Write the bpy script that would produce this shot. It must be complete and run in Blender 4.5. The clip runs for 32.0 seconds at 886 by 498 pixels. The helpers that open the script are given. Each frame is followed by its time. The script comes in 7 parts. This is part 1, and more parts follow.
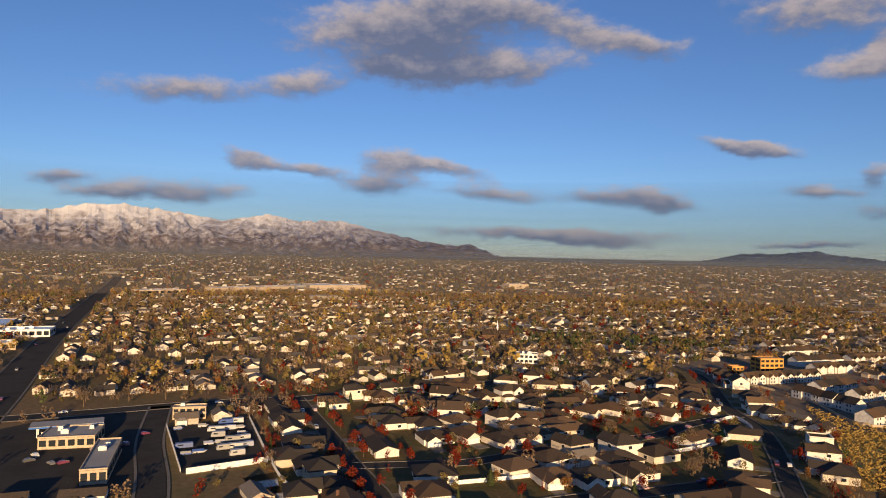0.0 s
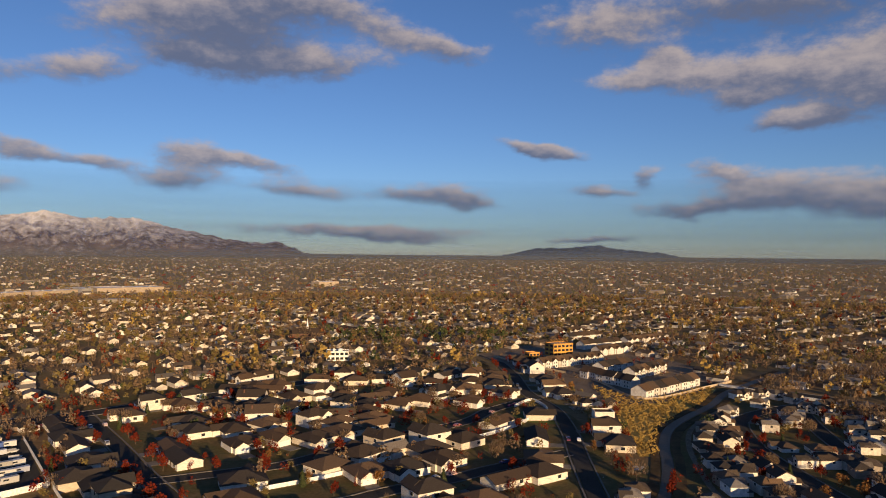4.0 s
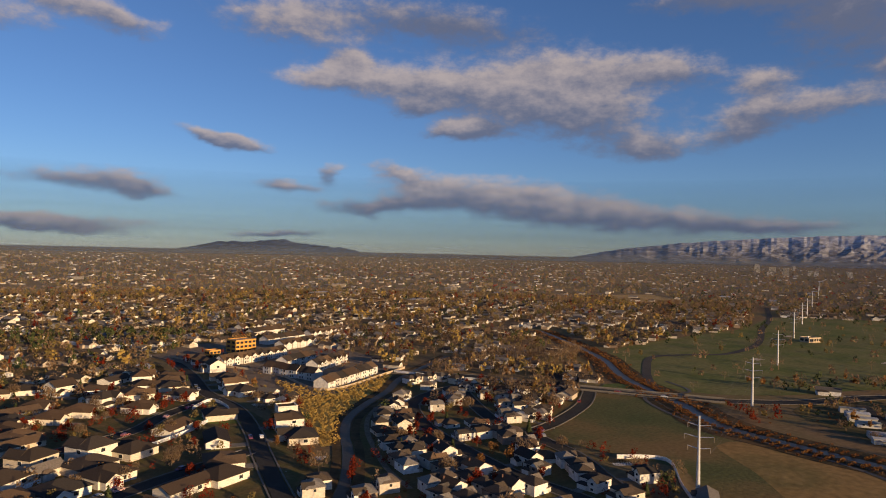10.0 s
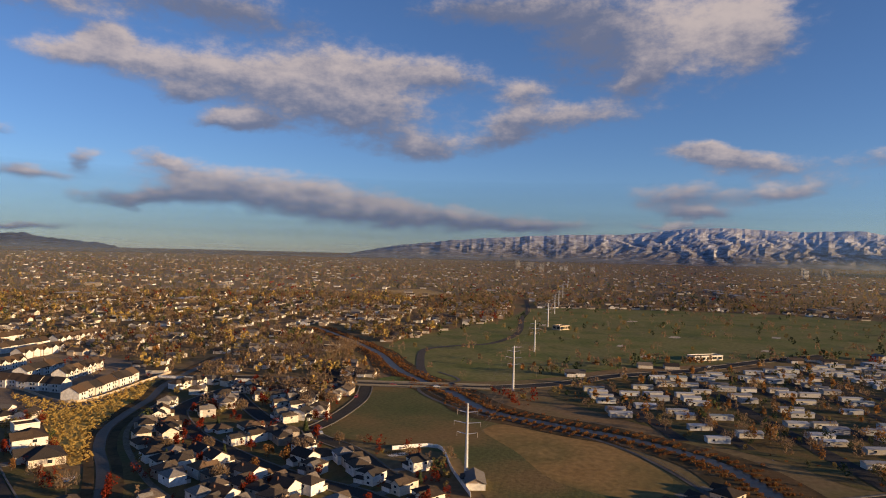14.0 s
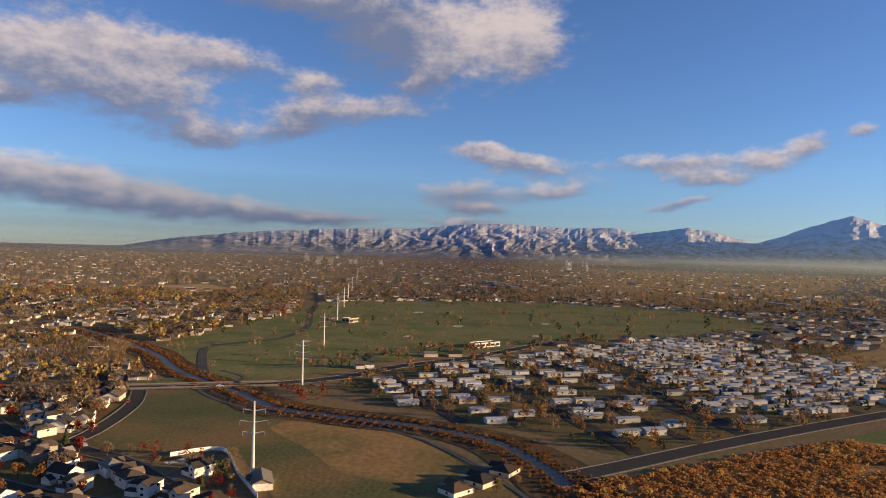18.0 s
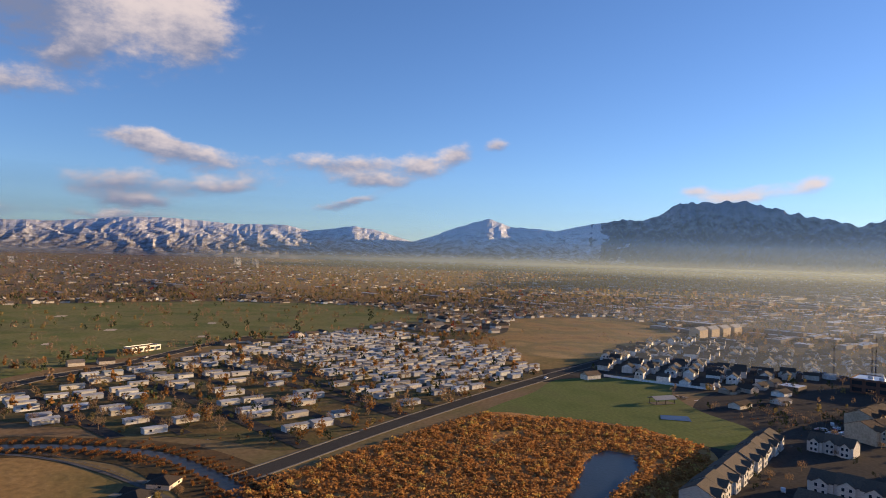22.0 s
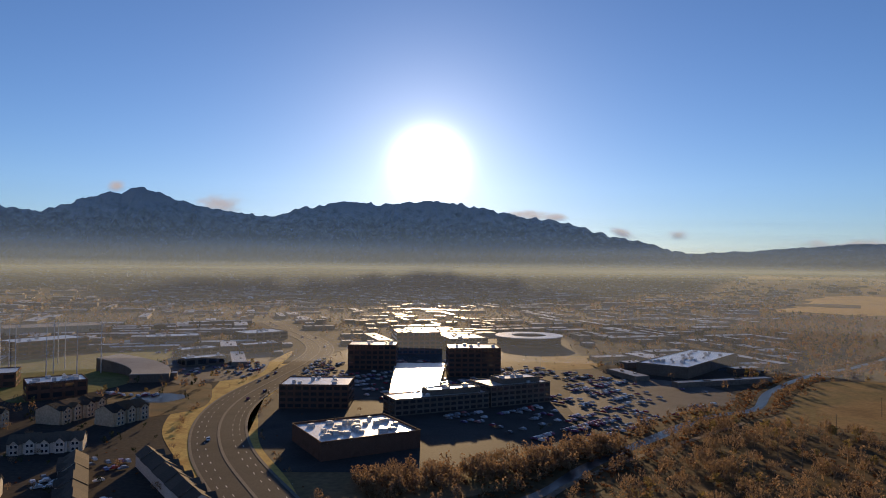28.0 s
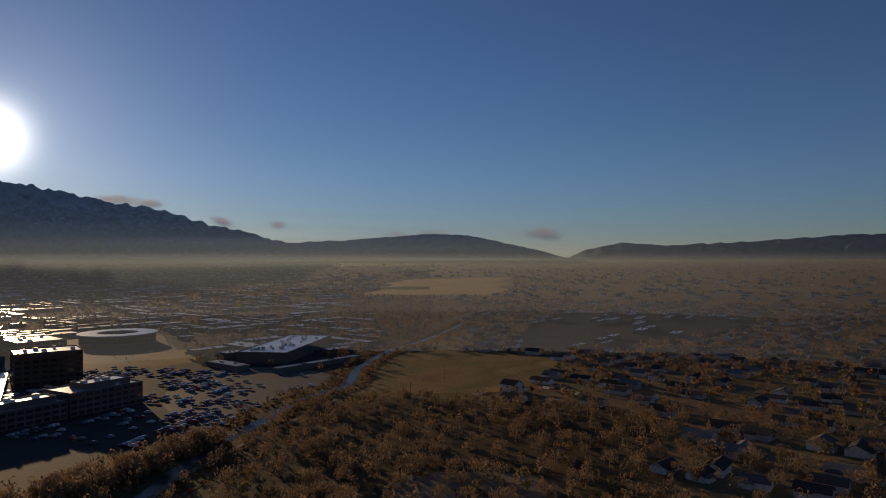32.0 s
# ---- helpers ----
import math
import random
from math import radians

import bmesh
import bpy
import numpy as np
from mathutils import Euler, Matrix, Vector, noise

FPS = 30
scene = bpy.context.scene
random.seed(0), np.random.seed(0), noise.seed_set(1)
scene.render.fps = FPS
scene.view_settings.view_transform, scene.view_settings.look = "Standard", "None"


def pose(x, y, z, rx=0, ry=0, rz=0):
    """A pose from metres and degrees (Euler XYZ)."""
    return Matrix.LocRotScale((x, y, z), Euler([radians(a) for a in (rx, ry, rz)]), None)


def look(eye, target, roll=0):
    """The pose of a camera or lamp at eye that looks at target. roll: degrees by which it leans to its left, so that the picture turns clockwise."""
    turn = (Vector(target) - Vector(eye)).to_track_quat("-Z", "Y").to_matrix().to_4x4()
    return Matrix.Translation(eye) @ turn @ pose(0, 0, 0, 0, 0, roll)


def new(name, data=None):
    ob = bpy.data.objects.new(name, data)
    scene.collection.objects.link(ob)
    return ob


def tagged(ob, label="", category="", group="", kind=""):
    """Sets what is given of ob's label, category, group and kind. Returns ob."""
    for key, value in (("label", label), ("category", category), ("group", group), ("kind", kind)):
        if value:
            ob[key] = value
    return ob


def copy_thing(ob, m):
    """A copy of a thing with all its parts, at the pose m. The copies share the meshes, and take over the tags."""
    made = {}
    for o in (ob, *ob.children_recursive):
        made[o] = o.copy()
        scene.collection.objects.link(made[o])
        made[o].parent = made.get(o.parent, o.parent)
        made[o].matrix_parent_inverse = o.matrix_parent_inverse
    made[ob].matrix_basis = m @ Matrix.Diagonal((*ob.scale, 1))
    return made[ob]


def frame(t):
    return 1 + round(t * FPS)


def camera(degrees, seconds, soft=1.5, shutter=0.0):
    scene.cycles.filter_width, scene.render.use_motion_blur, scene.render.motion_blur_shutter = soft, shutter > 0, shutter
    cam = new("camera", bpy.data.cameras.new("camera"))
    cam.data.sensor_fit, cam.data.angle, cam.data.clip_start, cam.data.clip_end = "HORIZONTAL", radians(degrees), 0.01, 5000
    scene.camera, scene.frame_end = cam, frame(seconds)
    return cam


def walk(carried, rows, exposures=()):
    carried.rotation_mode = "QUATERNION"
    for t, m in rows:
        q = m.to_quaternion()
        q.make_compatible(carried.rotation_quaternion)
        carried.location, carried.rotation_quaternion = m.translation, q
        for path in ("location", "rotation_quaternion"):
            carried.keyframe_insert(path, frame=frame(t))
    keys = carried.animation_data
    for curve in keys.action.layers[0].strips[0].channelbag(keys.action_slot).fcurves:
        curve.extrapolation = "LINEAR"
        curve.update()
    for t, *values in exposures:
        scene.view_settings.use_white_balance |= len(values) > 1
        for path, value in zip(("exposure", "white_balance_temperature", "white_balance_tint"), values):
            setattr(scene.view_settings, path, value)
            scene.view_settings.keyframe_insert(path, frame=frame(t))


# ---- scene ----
cam = camera(65.85, 32.0, soft=1.0)
ROWS = [
    (0.0, pose(-0.00, -0.00, 90.00, 90.35, -1.29, -0.00)),
    (0.5, pose(0.00, -0.02, 89.94, 90.36, -1.15, -1.92)),
    (1.0, pose(0.04, 0.08, 89.91, 90.39, -1.04, -3.89)),
    (1.5, pose(0.09, 0.16, 89.91, 90.40, -0.89, -6.06)),
    (2.0, pose(0.14, 0.27, 89.87, 90.42, -0.81, -8.21)),
    (2.5, pose(0.15, 0.38, 89.84, 90.40, -0.69, -10.22)),
    (3.0, pose(0.09, 0.45, 89.84, 90.37, -0.69, -12.10)),
    (3.5, pose(0.04, 0.52, 89.85, 90.35, -0.61, -13.89)),
    (5.5, pose(-0.12, 0.95, 90.19, 90.29, -0.60, -21.94)),
    (6.0, pose(-0.12, 0.97, 90.18, 90.27, -0.71, -23.83)),
    (6.5, pose(-0.07, 1.03, 90.15, 90.24, -0.83, -25.95)),
    (7.0, pose(0.05, 1.17, 90.06, 90.23, -0.96, -28.34)),
    (7.5, pose(0.15, 1.26, 90.00, 90.26, -1.04, -30.84)),
    (8.0, pose(0.13, 1.34, 89.99, 90.26, -1.05, -33.21)),
    (8.5, pose(-0.02, 1.57, 90.05, 90.26, -1.07, -35.42)),
    (9.0, pose(-0.12, 1.78, 90.07, 90.26, -1.15, -37.48)),
    (9.5, pose(-0.17, 1.88, 90.08, 90.26, -1.26, -39.59)),
    (10.0, pose(-0.14, 1.95, 90.06, 90.25, -1.28, -41.82)),
    (10.5, pose(0.02, 1.97, 90.10, 90.26, -1.29, -44.05)),
    (11.0, pose(0.20, 1.99, 90.09, 90.29, -1.34, -46.21)),
    (11.5, pose(0.36, 2.07, 90.12, 90.30, -1.36, -48.43)),
    (12.0, pose(0.54, 2.17, 90.16, 90.31, -1.35, -50.69)),
    (12.5, pose(0.67, 2.26, 90.19, 90.33, -1.35, -53.24)),
    (13.0, pose(0.71, 2.32, 90.25, 90.34, -1.47, -55.68)),
    (13.5, pose(0.68, 2.41, 90.34, 90.33, -1.42, -58.03)),
    (14.0, pose(0.74, 2.50, 90.35, 90.35, -1.44, -60.24)),
    (14.5, pose(0.85, 2.55, 90.32, 90.35, -1.56, -62.39)),
    (16.5, pose(1.66, 2.95, 90.02, 90.32, -1.48, -71.04)),
    (17.0, pose(1.74, 3.09, 90.00, 90.29, -1.47, -73.28)),
    (17.5, pose(1.82, 3.25, 90.00, 90.26, -1.52, -75.57)),
    (18.0, pose(1.86, 3.38, 90.02, 90.25, -1.58, -77.75)),
    (18.5, pose(1.90, 3.44, 90.02, 90.24, -1.58, -80.01)),
    (19.0, pose(2.01, 3.42, 90.07, 90.25, -1.61, -82.36)),
    (19.5, pose(2.19, 3.37, 90.08, 90.27, -1.66, -84.92)),
    (20.0, pose(2.43, 3.35, 90.06, 90.32, -1.71, -87.81)),
    (20.5, pose(2.73, 3.29, 90.02, 90.43, -1.75, -91.56)),
    (21.0, pose(2.91, 3.39, 89.96, 90.55, -1.71, -95.86)),
    (21.5, pose(2.97, 3.32, 89.87, 90.68, -1.71, -100.27)),
    (22.0, pose(3.02, 3.04, 89.85, 90.76, -1.76, -104.85)),
    (22.5, pose(3.14, 2.82, 89.83, 90.85, -1.84, -109.78)),
    (23.0, pose(3.21, 2.77, 89.75, 91.00, -1.84, -115.51)),
    (23.5, pose(3.35, 2.73, 89.78, 91.13, -1.80, -121.52)),
    (24.0, pose(3.50, 2.63, 89.83, 91.28, -1.79, -127.31)),
    (24.5, pose(3.54, 2.56, 89.88, 91.37, -1.62, -133.10)),
    (25.0, pose(3.62, 2.36, 89.96, 91.45, -1.49, -139.97)),
    (25.5, pose(3.72, 2.18, 90.09, 91.52, -1.40, -146.66)),
    (26.0, pose(3.81, 2.07, 90.26, 91.57, -1.21, -153.00)),
    (26.5, pose(3.95, 1.96, 90.36, 91.56, -0.96, -158.40)),
    (28.5, pose(4.57, 0.96, 89.92, 91.34, -0.47, -176.57)),
    (29.0, pose(4.56, 0.83, 89.95, 91.20, -0.40, -179.52)),
    (29.5, pose(4.47, 0.73, 90.00, 91.05, -0.40, -180.86)),
    (30.0, pose(4.23, 0.58, 89.99, 90.90, -0.40, -181.75)),
    (30.5, pose(3.93, 0.40, 89.99, 90.84, -0.33, -185.20)),
    (31.0, pose(3.53, 0.04, 90.04, 90.78, -0.13, -191.20)),
    (31.5, pose(3.40, -0.18, 90.17, 90.73, -0.05, -198.22)),
    (32.0, pose(3.35, -0.23, 90.08, 90.62, 0.18, -205.21)),
]
walk(cam, ROWS, exposures=[(0.0, 0.6), (6.0, 0.42), (13.0, 0.67), (17.0, 1.0), (21.0, 1.2), (24.5, 1.4), (26.5, 1.2), (28.5, 0.3), (30.5, -0.38), (32.0, -0.52)])

# ---- world and light ----
SUN_AZ, SUN_EL = 171.5, 9.0


def toward(az, el):
    a, e = radians(az), radians(el)
    return Vector((math.sin(a) * math.cos(e), math.cos(a) * math.cos(e), math.sin(e)))


world = bpy.data.worlds.new("sky")
scene.world = world
world.use_nodes = True
W = world.node_tree
W.nodes.clear()


def wn(kind):
    return W.nodes.new(kind)


def wmath(op, a, b=None, c=None, clamp=False):
    n = wn("ShaderNodeMath")
    n.operation, n.use_clamp = op, clamp
    for i, v in enumerate((a, b, c)):
        if v is None:
            continue
        if isinstance(v, (int, float)):
            n.inputs[i].default_value = v
        else:
            W.links.new(v, n.inputs[i])
    return n.outputs[0]


def wvec(op, a, b=None):
    n = wn("ShaderNodeVectorMath")
    n.operation = op
    for i, v in enumerate((a, b)):
        if v is None:
            continue
        if isinstance(v, (tuple, Vector)):
            n.inputs[i].default_value = v
        else:
            W.links.new(v, n.inputs[i])
    return n.outputs["Value"] if op in ("DOT_PRODUCT", "LENGTH", "DISTANCE") else n.outputs["Vector"]


def wmix(f, a, b):
    n = wn("ShaderNodeMix")
    n.data_type = "RGBA"
    for i, v in ((0, f), (6, a), (7, b)):
        if isinstance(v, (int, float)):
            n.inputs[i].default_value = v
        elif isinstance(v, tuple):
            n.inputs[i].default_value = (*v, 1)
        else:
            W.links.new(v, n.inputs[i])
    return n.outputs[2]


def wrange(v, a, b, c=0.0, d=1.0, smooth=True):
    n = wn("ShaderNodeMapRange")
    n.interpolation_type = "SMOOTHSTEP" if smooth else "LINEAR"
    W.links.new(v, n.inputs[0])
    for i, q in enumerate((a, b, c, d)):
        n.inputs[i + 1].default_value = q
    return n.outputs[0]


sky = wn("ShaderNodeTexSky")
sky.sky_type, sky.sun_disc, sky.sun_elevation, sky.sun_rotation = "NISHITA", False, radians(SUN_EL), radians(SUN_AZ)
sky.altitude, sky.air_density, sky.dust_density, sky.ozone_density = 1300.0, 1.0, 0.3, 3.0
tex = wn("ShaderNodeTexCoord")
D = wvec("NORMALIZE", tex.outputs["Generated"])
MID = 100.0
east = wvec("DOT_PRODUCT", D, toward(MID, 0))
side = wvec("DOT_PRODUCT", D, toward(MID + 90, 0))
up = wvec("DOT_PRODUCT", D, Vector((0, 0, 1)))
azi = wmath("ADD", wmath("MULTIPLY", wmath("ARCTAN2", side, east), 57.29578), MID)
ele = wmath("MULTIPLY", wmath("ARCSINE", up), 57.29578)
comb = wn("ShaderNodeCombineXYZ")
W.links.new(azi, comb.inputs[0])
W.links.new(ele, comb.inputs[1])
flat = comb.outputs[0]


def wnoise(scale_xyz, scale, detail, rough=0.55):
    m = wvec("MULTIPLY", flat, scale_xyz)
    n = wn("ShaderNodeTexNoise")
    W.links.new(m, n.inputs["Vector"])
    n.inputs["Scale"].default_value, n.inputs["Detail"].default_value, n.inputs["Roughness"].default_value = scale, detail, rough
    return n.outputs["Color"], n.outputs["Fac"]


warp_c, _ = wnoise((0.45, 1.0, 1.0), 0.55, 5.0)
warp = wvec("MULTIPLY", wvec("SUBTRACT", warp_c, (0.5, 0.5, 0.5)), (4.5, 1.5, 0.0))
bent = wvec("ADD", flat, warp)
_, broad = wnoise((0.55, 1.0, 1.0), 0.9, 7.0, 0.58)
_, curl = wnoise((0.7, 1.0, 1.0), 2.6, 5.0, 0.6)
fine = wmath("ADD", wmath("MULTIPLY", broad, 0.8), wmath("MULTIPLY", curl, 0.2))
# clouds: bearing, height, half width, half height (degrees), slope, how brightly lit
CLOUDS_HIGH_NORTH = [(-7.7, 18.0, 5.5, 1.55, 0.15, 0.5), (-1.1, 17.4, 5.2, 3.26, 0.02, -0.7), (5.0, 19.6, 5.0, 1.1, -0.1, 0.1), (5.6, 15.3, 5.2, 0.97, 0.09, 0.4), (-4.1, 15.1, 3.2, 0.67, -0.06, 0.1), (11.8, 17.6, 3.2, 0.84, -0.22, 0.4), (16.5, 16.6, 2.5, 0.59, -0.21, 0.3), (-20.8, 12.2, 5.6, 0.77, 0.1, 0.2), (-11.7, 13.4, 2.8, 0.88, 0.16, 0.4), (-16.0, 7.4, 1.8, 0.45, -0.31, 0.2), (-11.6, 6.6, 3.5, 0.32, -0.06, 0.1), (-4.4, 7.5, 2.4, 0.93, -0.16, 0.3), (-0.3, 7.1, 4.0, 0.37, -0.18, 0.2)]
CLOUDS_LOW_NORTH = [(-5.7, 5.5, 2.8, 0.71, 0.03, -0.1), (4.0, 5.1, 3.4, 0.47, -0.09, 0.1), (13.6, 4.7, 3.8, 0.69, -0.05, -0.1), (17.6, 4.8, 2.4, 0.54, -0.21, 0.1), (-20.7, 4.5, 5.0, 0.75, 0.0, 0.0), (-26.6, 4.0, 2.8, 0.38, 0.05, 0.1), (-29.6, 5.0, 2.1, 0.29, 0.07, 0), (23.7, 8.5, 2.6, 0.38, -0.2, 0.1), (7.8, 1.7, 9.9, 0.33, -0.01, 0.3), (11.9, 1.4, 5.0, 0.28, -0.09, 0.1), (28.1, 1.2, 3.5, 0.17, 0.05, -0.3)]
CLOUDS_NORTH_EAST = [(28.8, 18.2, 5.2, 1.55, -0.05, 0.4), (33.8, 15.4, 1.7, 0.88, -0.11, 0.3), (41.2, 18.6, 7.2, 1.24, -0.08, -0.6), (43.3, 10.0, 2.8, 0.62, 0.06, 0), (24.7, 8.5, 2.5, 0.42, -0.23, 0.2), (28.8, 5.1, 1.8, 0.28, -0.09, 0), (32.3, 6.2, 1.3, 0.6, 0.0, 0.0)]
CLOUDS_LONG_BANK = [(31.5, 13.9, 3.3, 0.63, 0.05, 0.6), (38.5, 13.8, 5.6, 1.01, -0.01, 0.4), (45.8, 12.9, 6.8, 1.85, -0.12, 0.1), (53.6, 11.4, 5.2, 2.09, -0.15, -0.1), (53.1, 14.8, 5.9, 1.32, -0.09, 0.2), (60.1, 14.7, 3.2, 0.89, -0.11, 0.1), (39.4, 11.8, 2.0, 0.42, 0.0, 0), (43.7, 10.2, 1.8, 0.48, 0.08, 0.1), (58.9, 8.7, 2.9, 0.84, -0.03, -0.1), (70.1, 11.3, 5.2, 0.81, 0.04, 0.2), (65.0, 9.9, 2.3, 1.01, 0.31, -0.4), (66.6, 13.1, 1.9, 0.86, -0.01, 0.2)]
CLOUDS_TALL_BANK = [(80.9, 17.4, 5.0, 3.24, 0.11, 0.8), (72.2, 17.9, 4.7, 2.94, -0.13, -0.8), (75.9, 14.2, 2.2, 0.86, 0.45, 0.1), (84.7, 17.2, 2.4, 1.78, -0.1, 0.3), (63.8, 19.7, 5.9, 0.94, 0.0, -0.5), (36.3, 3.7, 5.0, 0.6, 0.06, -0.3), (38.3, 6.5, 2.0, 0.6, -0.2, 0.3), (40.2, 5.0, 3.4, 0.88, -0.05, 0), (46.0, 4.8, 4.1, 1.27, -0.05, 0.1), (52.0, 3.8, 5.4, 1.22, -0.07, 0), (59.5, 2.9, 6.5, 0.81, -0.03, -0.1), (67.1, 2.5, 5.0, 0.42, 0.02, -0.2)]
CLOUDS_EAST = [(84.0, 7.4, 4.8, 0.65, -0.14, 0.1), (79.1, 5.1, 3.4, 0.8, 0.09, 0), (86.5, 5.2, 3.4, 0.47, 0.08, 0.1), (80.8, 3.7, 2.6, 0.35, 0.0, 0), (81.5, 8.4, 2.4, 0.35, -0.23, 0), (79.1, 2.6, 3.2, 0.22, 0.02, 0.1)]
CLOUDS_EAST_SMALL = [(96.3, 7.5, 5.0, 0.51, 0.01, 0.2), (103.1, 7.6, 1.7, 0.68, 0.1, 0.4), (98.7, 6.2, 3.4, 0.51, 0.01, 0.1), (105.7, 8.7, 1.2, 0.62, 0.28, 0.3), (109.1, 9.5, 0.9, 0.34, 0.07, 0.3), (96.4, 4.3, 2.7, 0.19, 0.21, 0)]
CLOUDS_PEAKS = [(128.1, 5.4, 3.1, 0.42, 0.12, 1.3), (133.1, 6.2, 1.1, 0.42, 0.22, 1.3), (125.0, 5.9, 0.9, 0.23, 0.03, 1.0)]
CLOUDS_PEAKS_SOUTH = [(154.6, 4.8, 1.8, 0.56, 0.07, 1.3), (147.1, 5.8, 0.6, 0.23, 0.04, 1.3)]
CLOUDS_SOUTH = [(179.6, 4.2, 1.5, 0.24, -0.09, 1.3), (182.2, 4.1, 0.9, 0.19, 0.01, 1.0), (187.4, 2.8, 0.9, 0.23, -0.3, 0.6), (191.6, 2.6, 0.7, 0.23, -0.01, 0.8), (203.6, 1.6, 3.8, 0.31, 0.0, 0.6), (213.7, 1.8, 1.8, 0.32, -0.01, 0.4)]
heap = None
for a, e, w, h, slope, bright in (CLOUDS_HIGH_NORTH + CLOUDS_LOW_NORTH + CLOUDS_NORTH_EAST + CLOUDS_LONG_BANK + CLOUDS_TALL_BANK + CLOUDS_EAST
                                  + CLOUDS_EAST_SMALL + CLOUDS_PEAKS + CLOUDS_PEAKS_SOUTH + CLOUDS_SOUTH):
    local = wn("ShaderNodeMapping")
    local.vector_type = "TEXTURE"
    local.inputs["Location"].default_value = (a, e, 0)
    local.inputs["Rotation"].default_value = (0, 0, math.atan(slope))
    local.inputs["Scale"].default_value = (w * 1.05, h * 1.1 + .14, 1)
    spot = flat if w < 1.3 else bent
    if heap is not None:      # keeps the sums in order, one cloud after another
        tie = wn("ShaderNodeVectorMath")
        tie.operation = "MULTIPLY_ADD"
        W.links.new(heap, tie.inputs[0])
        tie.inputs[1].default_value = (1e-7, 1e-7, 0)
        W.links.new(spot, tie.inputs[2])
        spot = tie.outputs[0]
    W.links.new(spot, local.inputs["Vector"])
    g = wmath("POWER", 0.40, wvec("DOT_PRODUCT", local.outputs[0], local.outputs[0]))
    s = wn("ShaderNodeSeparateXYZ")
    W.links.new(local.outputs[0], s.inputs[0])
    pair = wn("ShaderNodeCombineXYZ")
    pair.inputs[0].default_value = 1.0
    W.links.new(wmath("ADD", s.outputs[1], bright + .15), pair.inputs[1])
    share = wn("ShaderNodeVectorMath")
    share.operation = "SCALE"
    W.links.new(pair.outputs[0], share.inputs[0])
    W.links.new(g, share.inputs["Scale"])
    heap = share.outputs[0] if heap is None else wvec("ADD", heap, share.outputs[0])
both = wn("ShaderNodeSeparateXYZ")
W.links.new(heap, both.inputs[0])
field, lift = both.outputs[0], both.outputs[1]
dens = wmath("ADD", field, wmath("MULTIPLY", wmath("SUBTRACT", fine, 0.5), 1.6))
cover = wmath("MULTIPLY", wrange(dens, 0.14, 1.10), wrange(field, 0.05, 0.42))
lit = wrange(wmath("ADD", wmath("DIVIDE", lift, wmath("ADD", field, 0.25)), wmath("MULTIPLY", wmath("SUBTRACT", fine, 0.5), 2.2)), -0.5, 1.15)
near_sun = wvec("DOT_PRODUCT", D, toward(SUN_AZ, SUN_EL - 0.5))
cloud_col = wmix(lit, (1.25, 1.42, 2.15), (4.8, 4.0, 3.75))
thin = wmath("MULTIPLY", cover, 0.9)
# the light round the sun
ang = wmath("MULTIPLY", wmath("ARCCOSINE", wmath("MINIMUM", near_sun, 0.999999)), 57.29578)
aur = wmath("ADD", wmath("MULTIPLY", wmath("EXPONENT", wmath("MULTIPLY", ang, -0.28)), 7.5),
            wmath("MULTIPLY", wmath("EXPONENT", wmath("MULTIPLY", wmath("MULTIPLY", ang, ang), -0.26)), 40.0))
clear = wn("ShaderNodeMix")
clear.data_type, clear.blend_type = "RGBA", "MULTIPLY"
clear.inputs[0].default_value = 1.0
clear.inputs[7].default_value = (0.90, 0.955, 1.2, 1)
W.links.new(sky.outputs[0], clear.inputs[6])
mixed = wmix(thin, clear.outputs[2], cloud_col)
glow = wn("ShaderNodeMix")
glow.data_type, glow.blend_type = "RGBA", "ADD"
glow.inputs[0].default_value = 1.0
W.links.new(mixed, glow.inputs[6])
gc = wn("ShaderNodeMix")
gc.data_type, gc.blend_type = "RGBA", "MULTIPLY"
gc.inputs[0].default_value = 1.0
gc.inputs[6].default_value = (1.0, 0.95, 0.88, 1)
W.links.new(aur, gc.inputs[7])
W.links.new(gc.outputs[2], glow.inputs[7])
bg = wn("ShaderNodeBackground")
bg.inputs["Strength"].default_value = 0.072
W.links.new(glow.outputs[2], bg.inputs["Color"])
out = wn("ShaderNodeOutputWorld")
W.links.new(bg.outputs[0], out.inputs["Surface"])

sun = new("sun", bpy.data.lights.new("sun", "SUN"))
sun.data.energy, sun.data.angle, sun.data.color = 5.0, radians(0.55), (1.0, 0.685, 0.365)
sun.matrix_world = look((0, 0, 0), -toward(SUN_AZ, SUN_EL))

# ---- materials ----


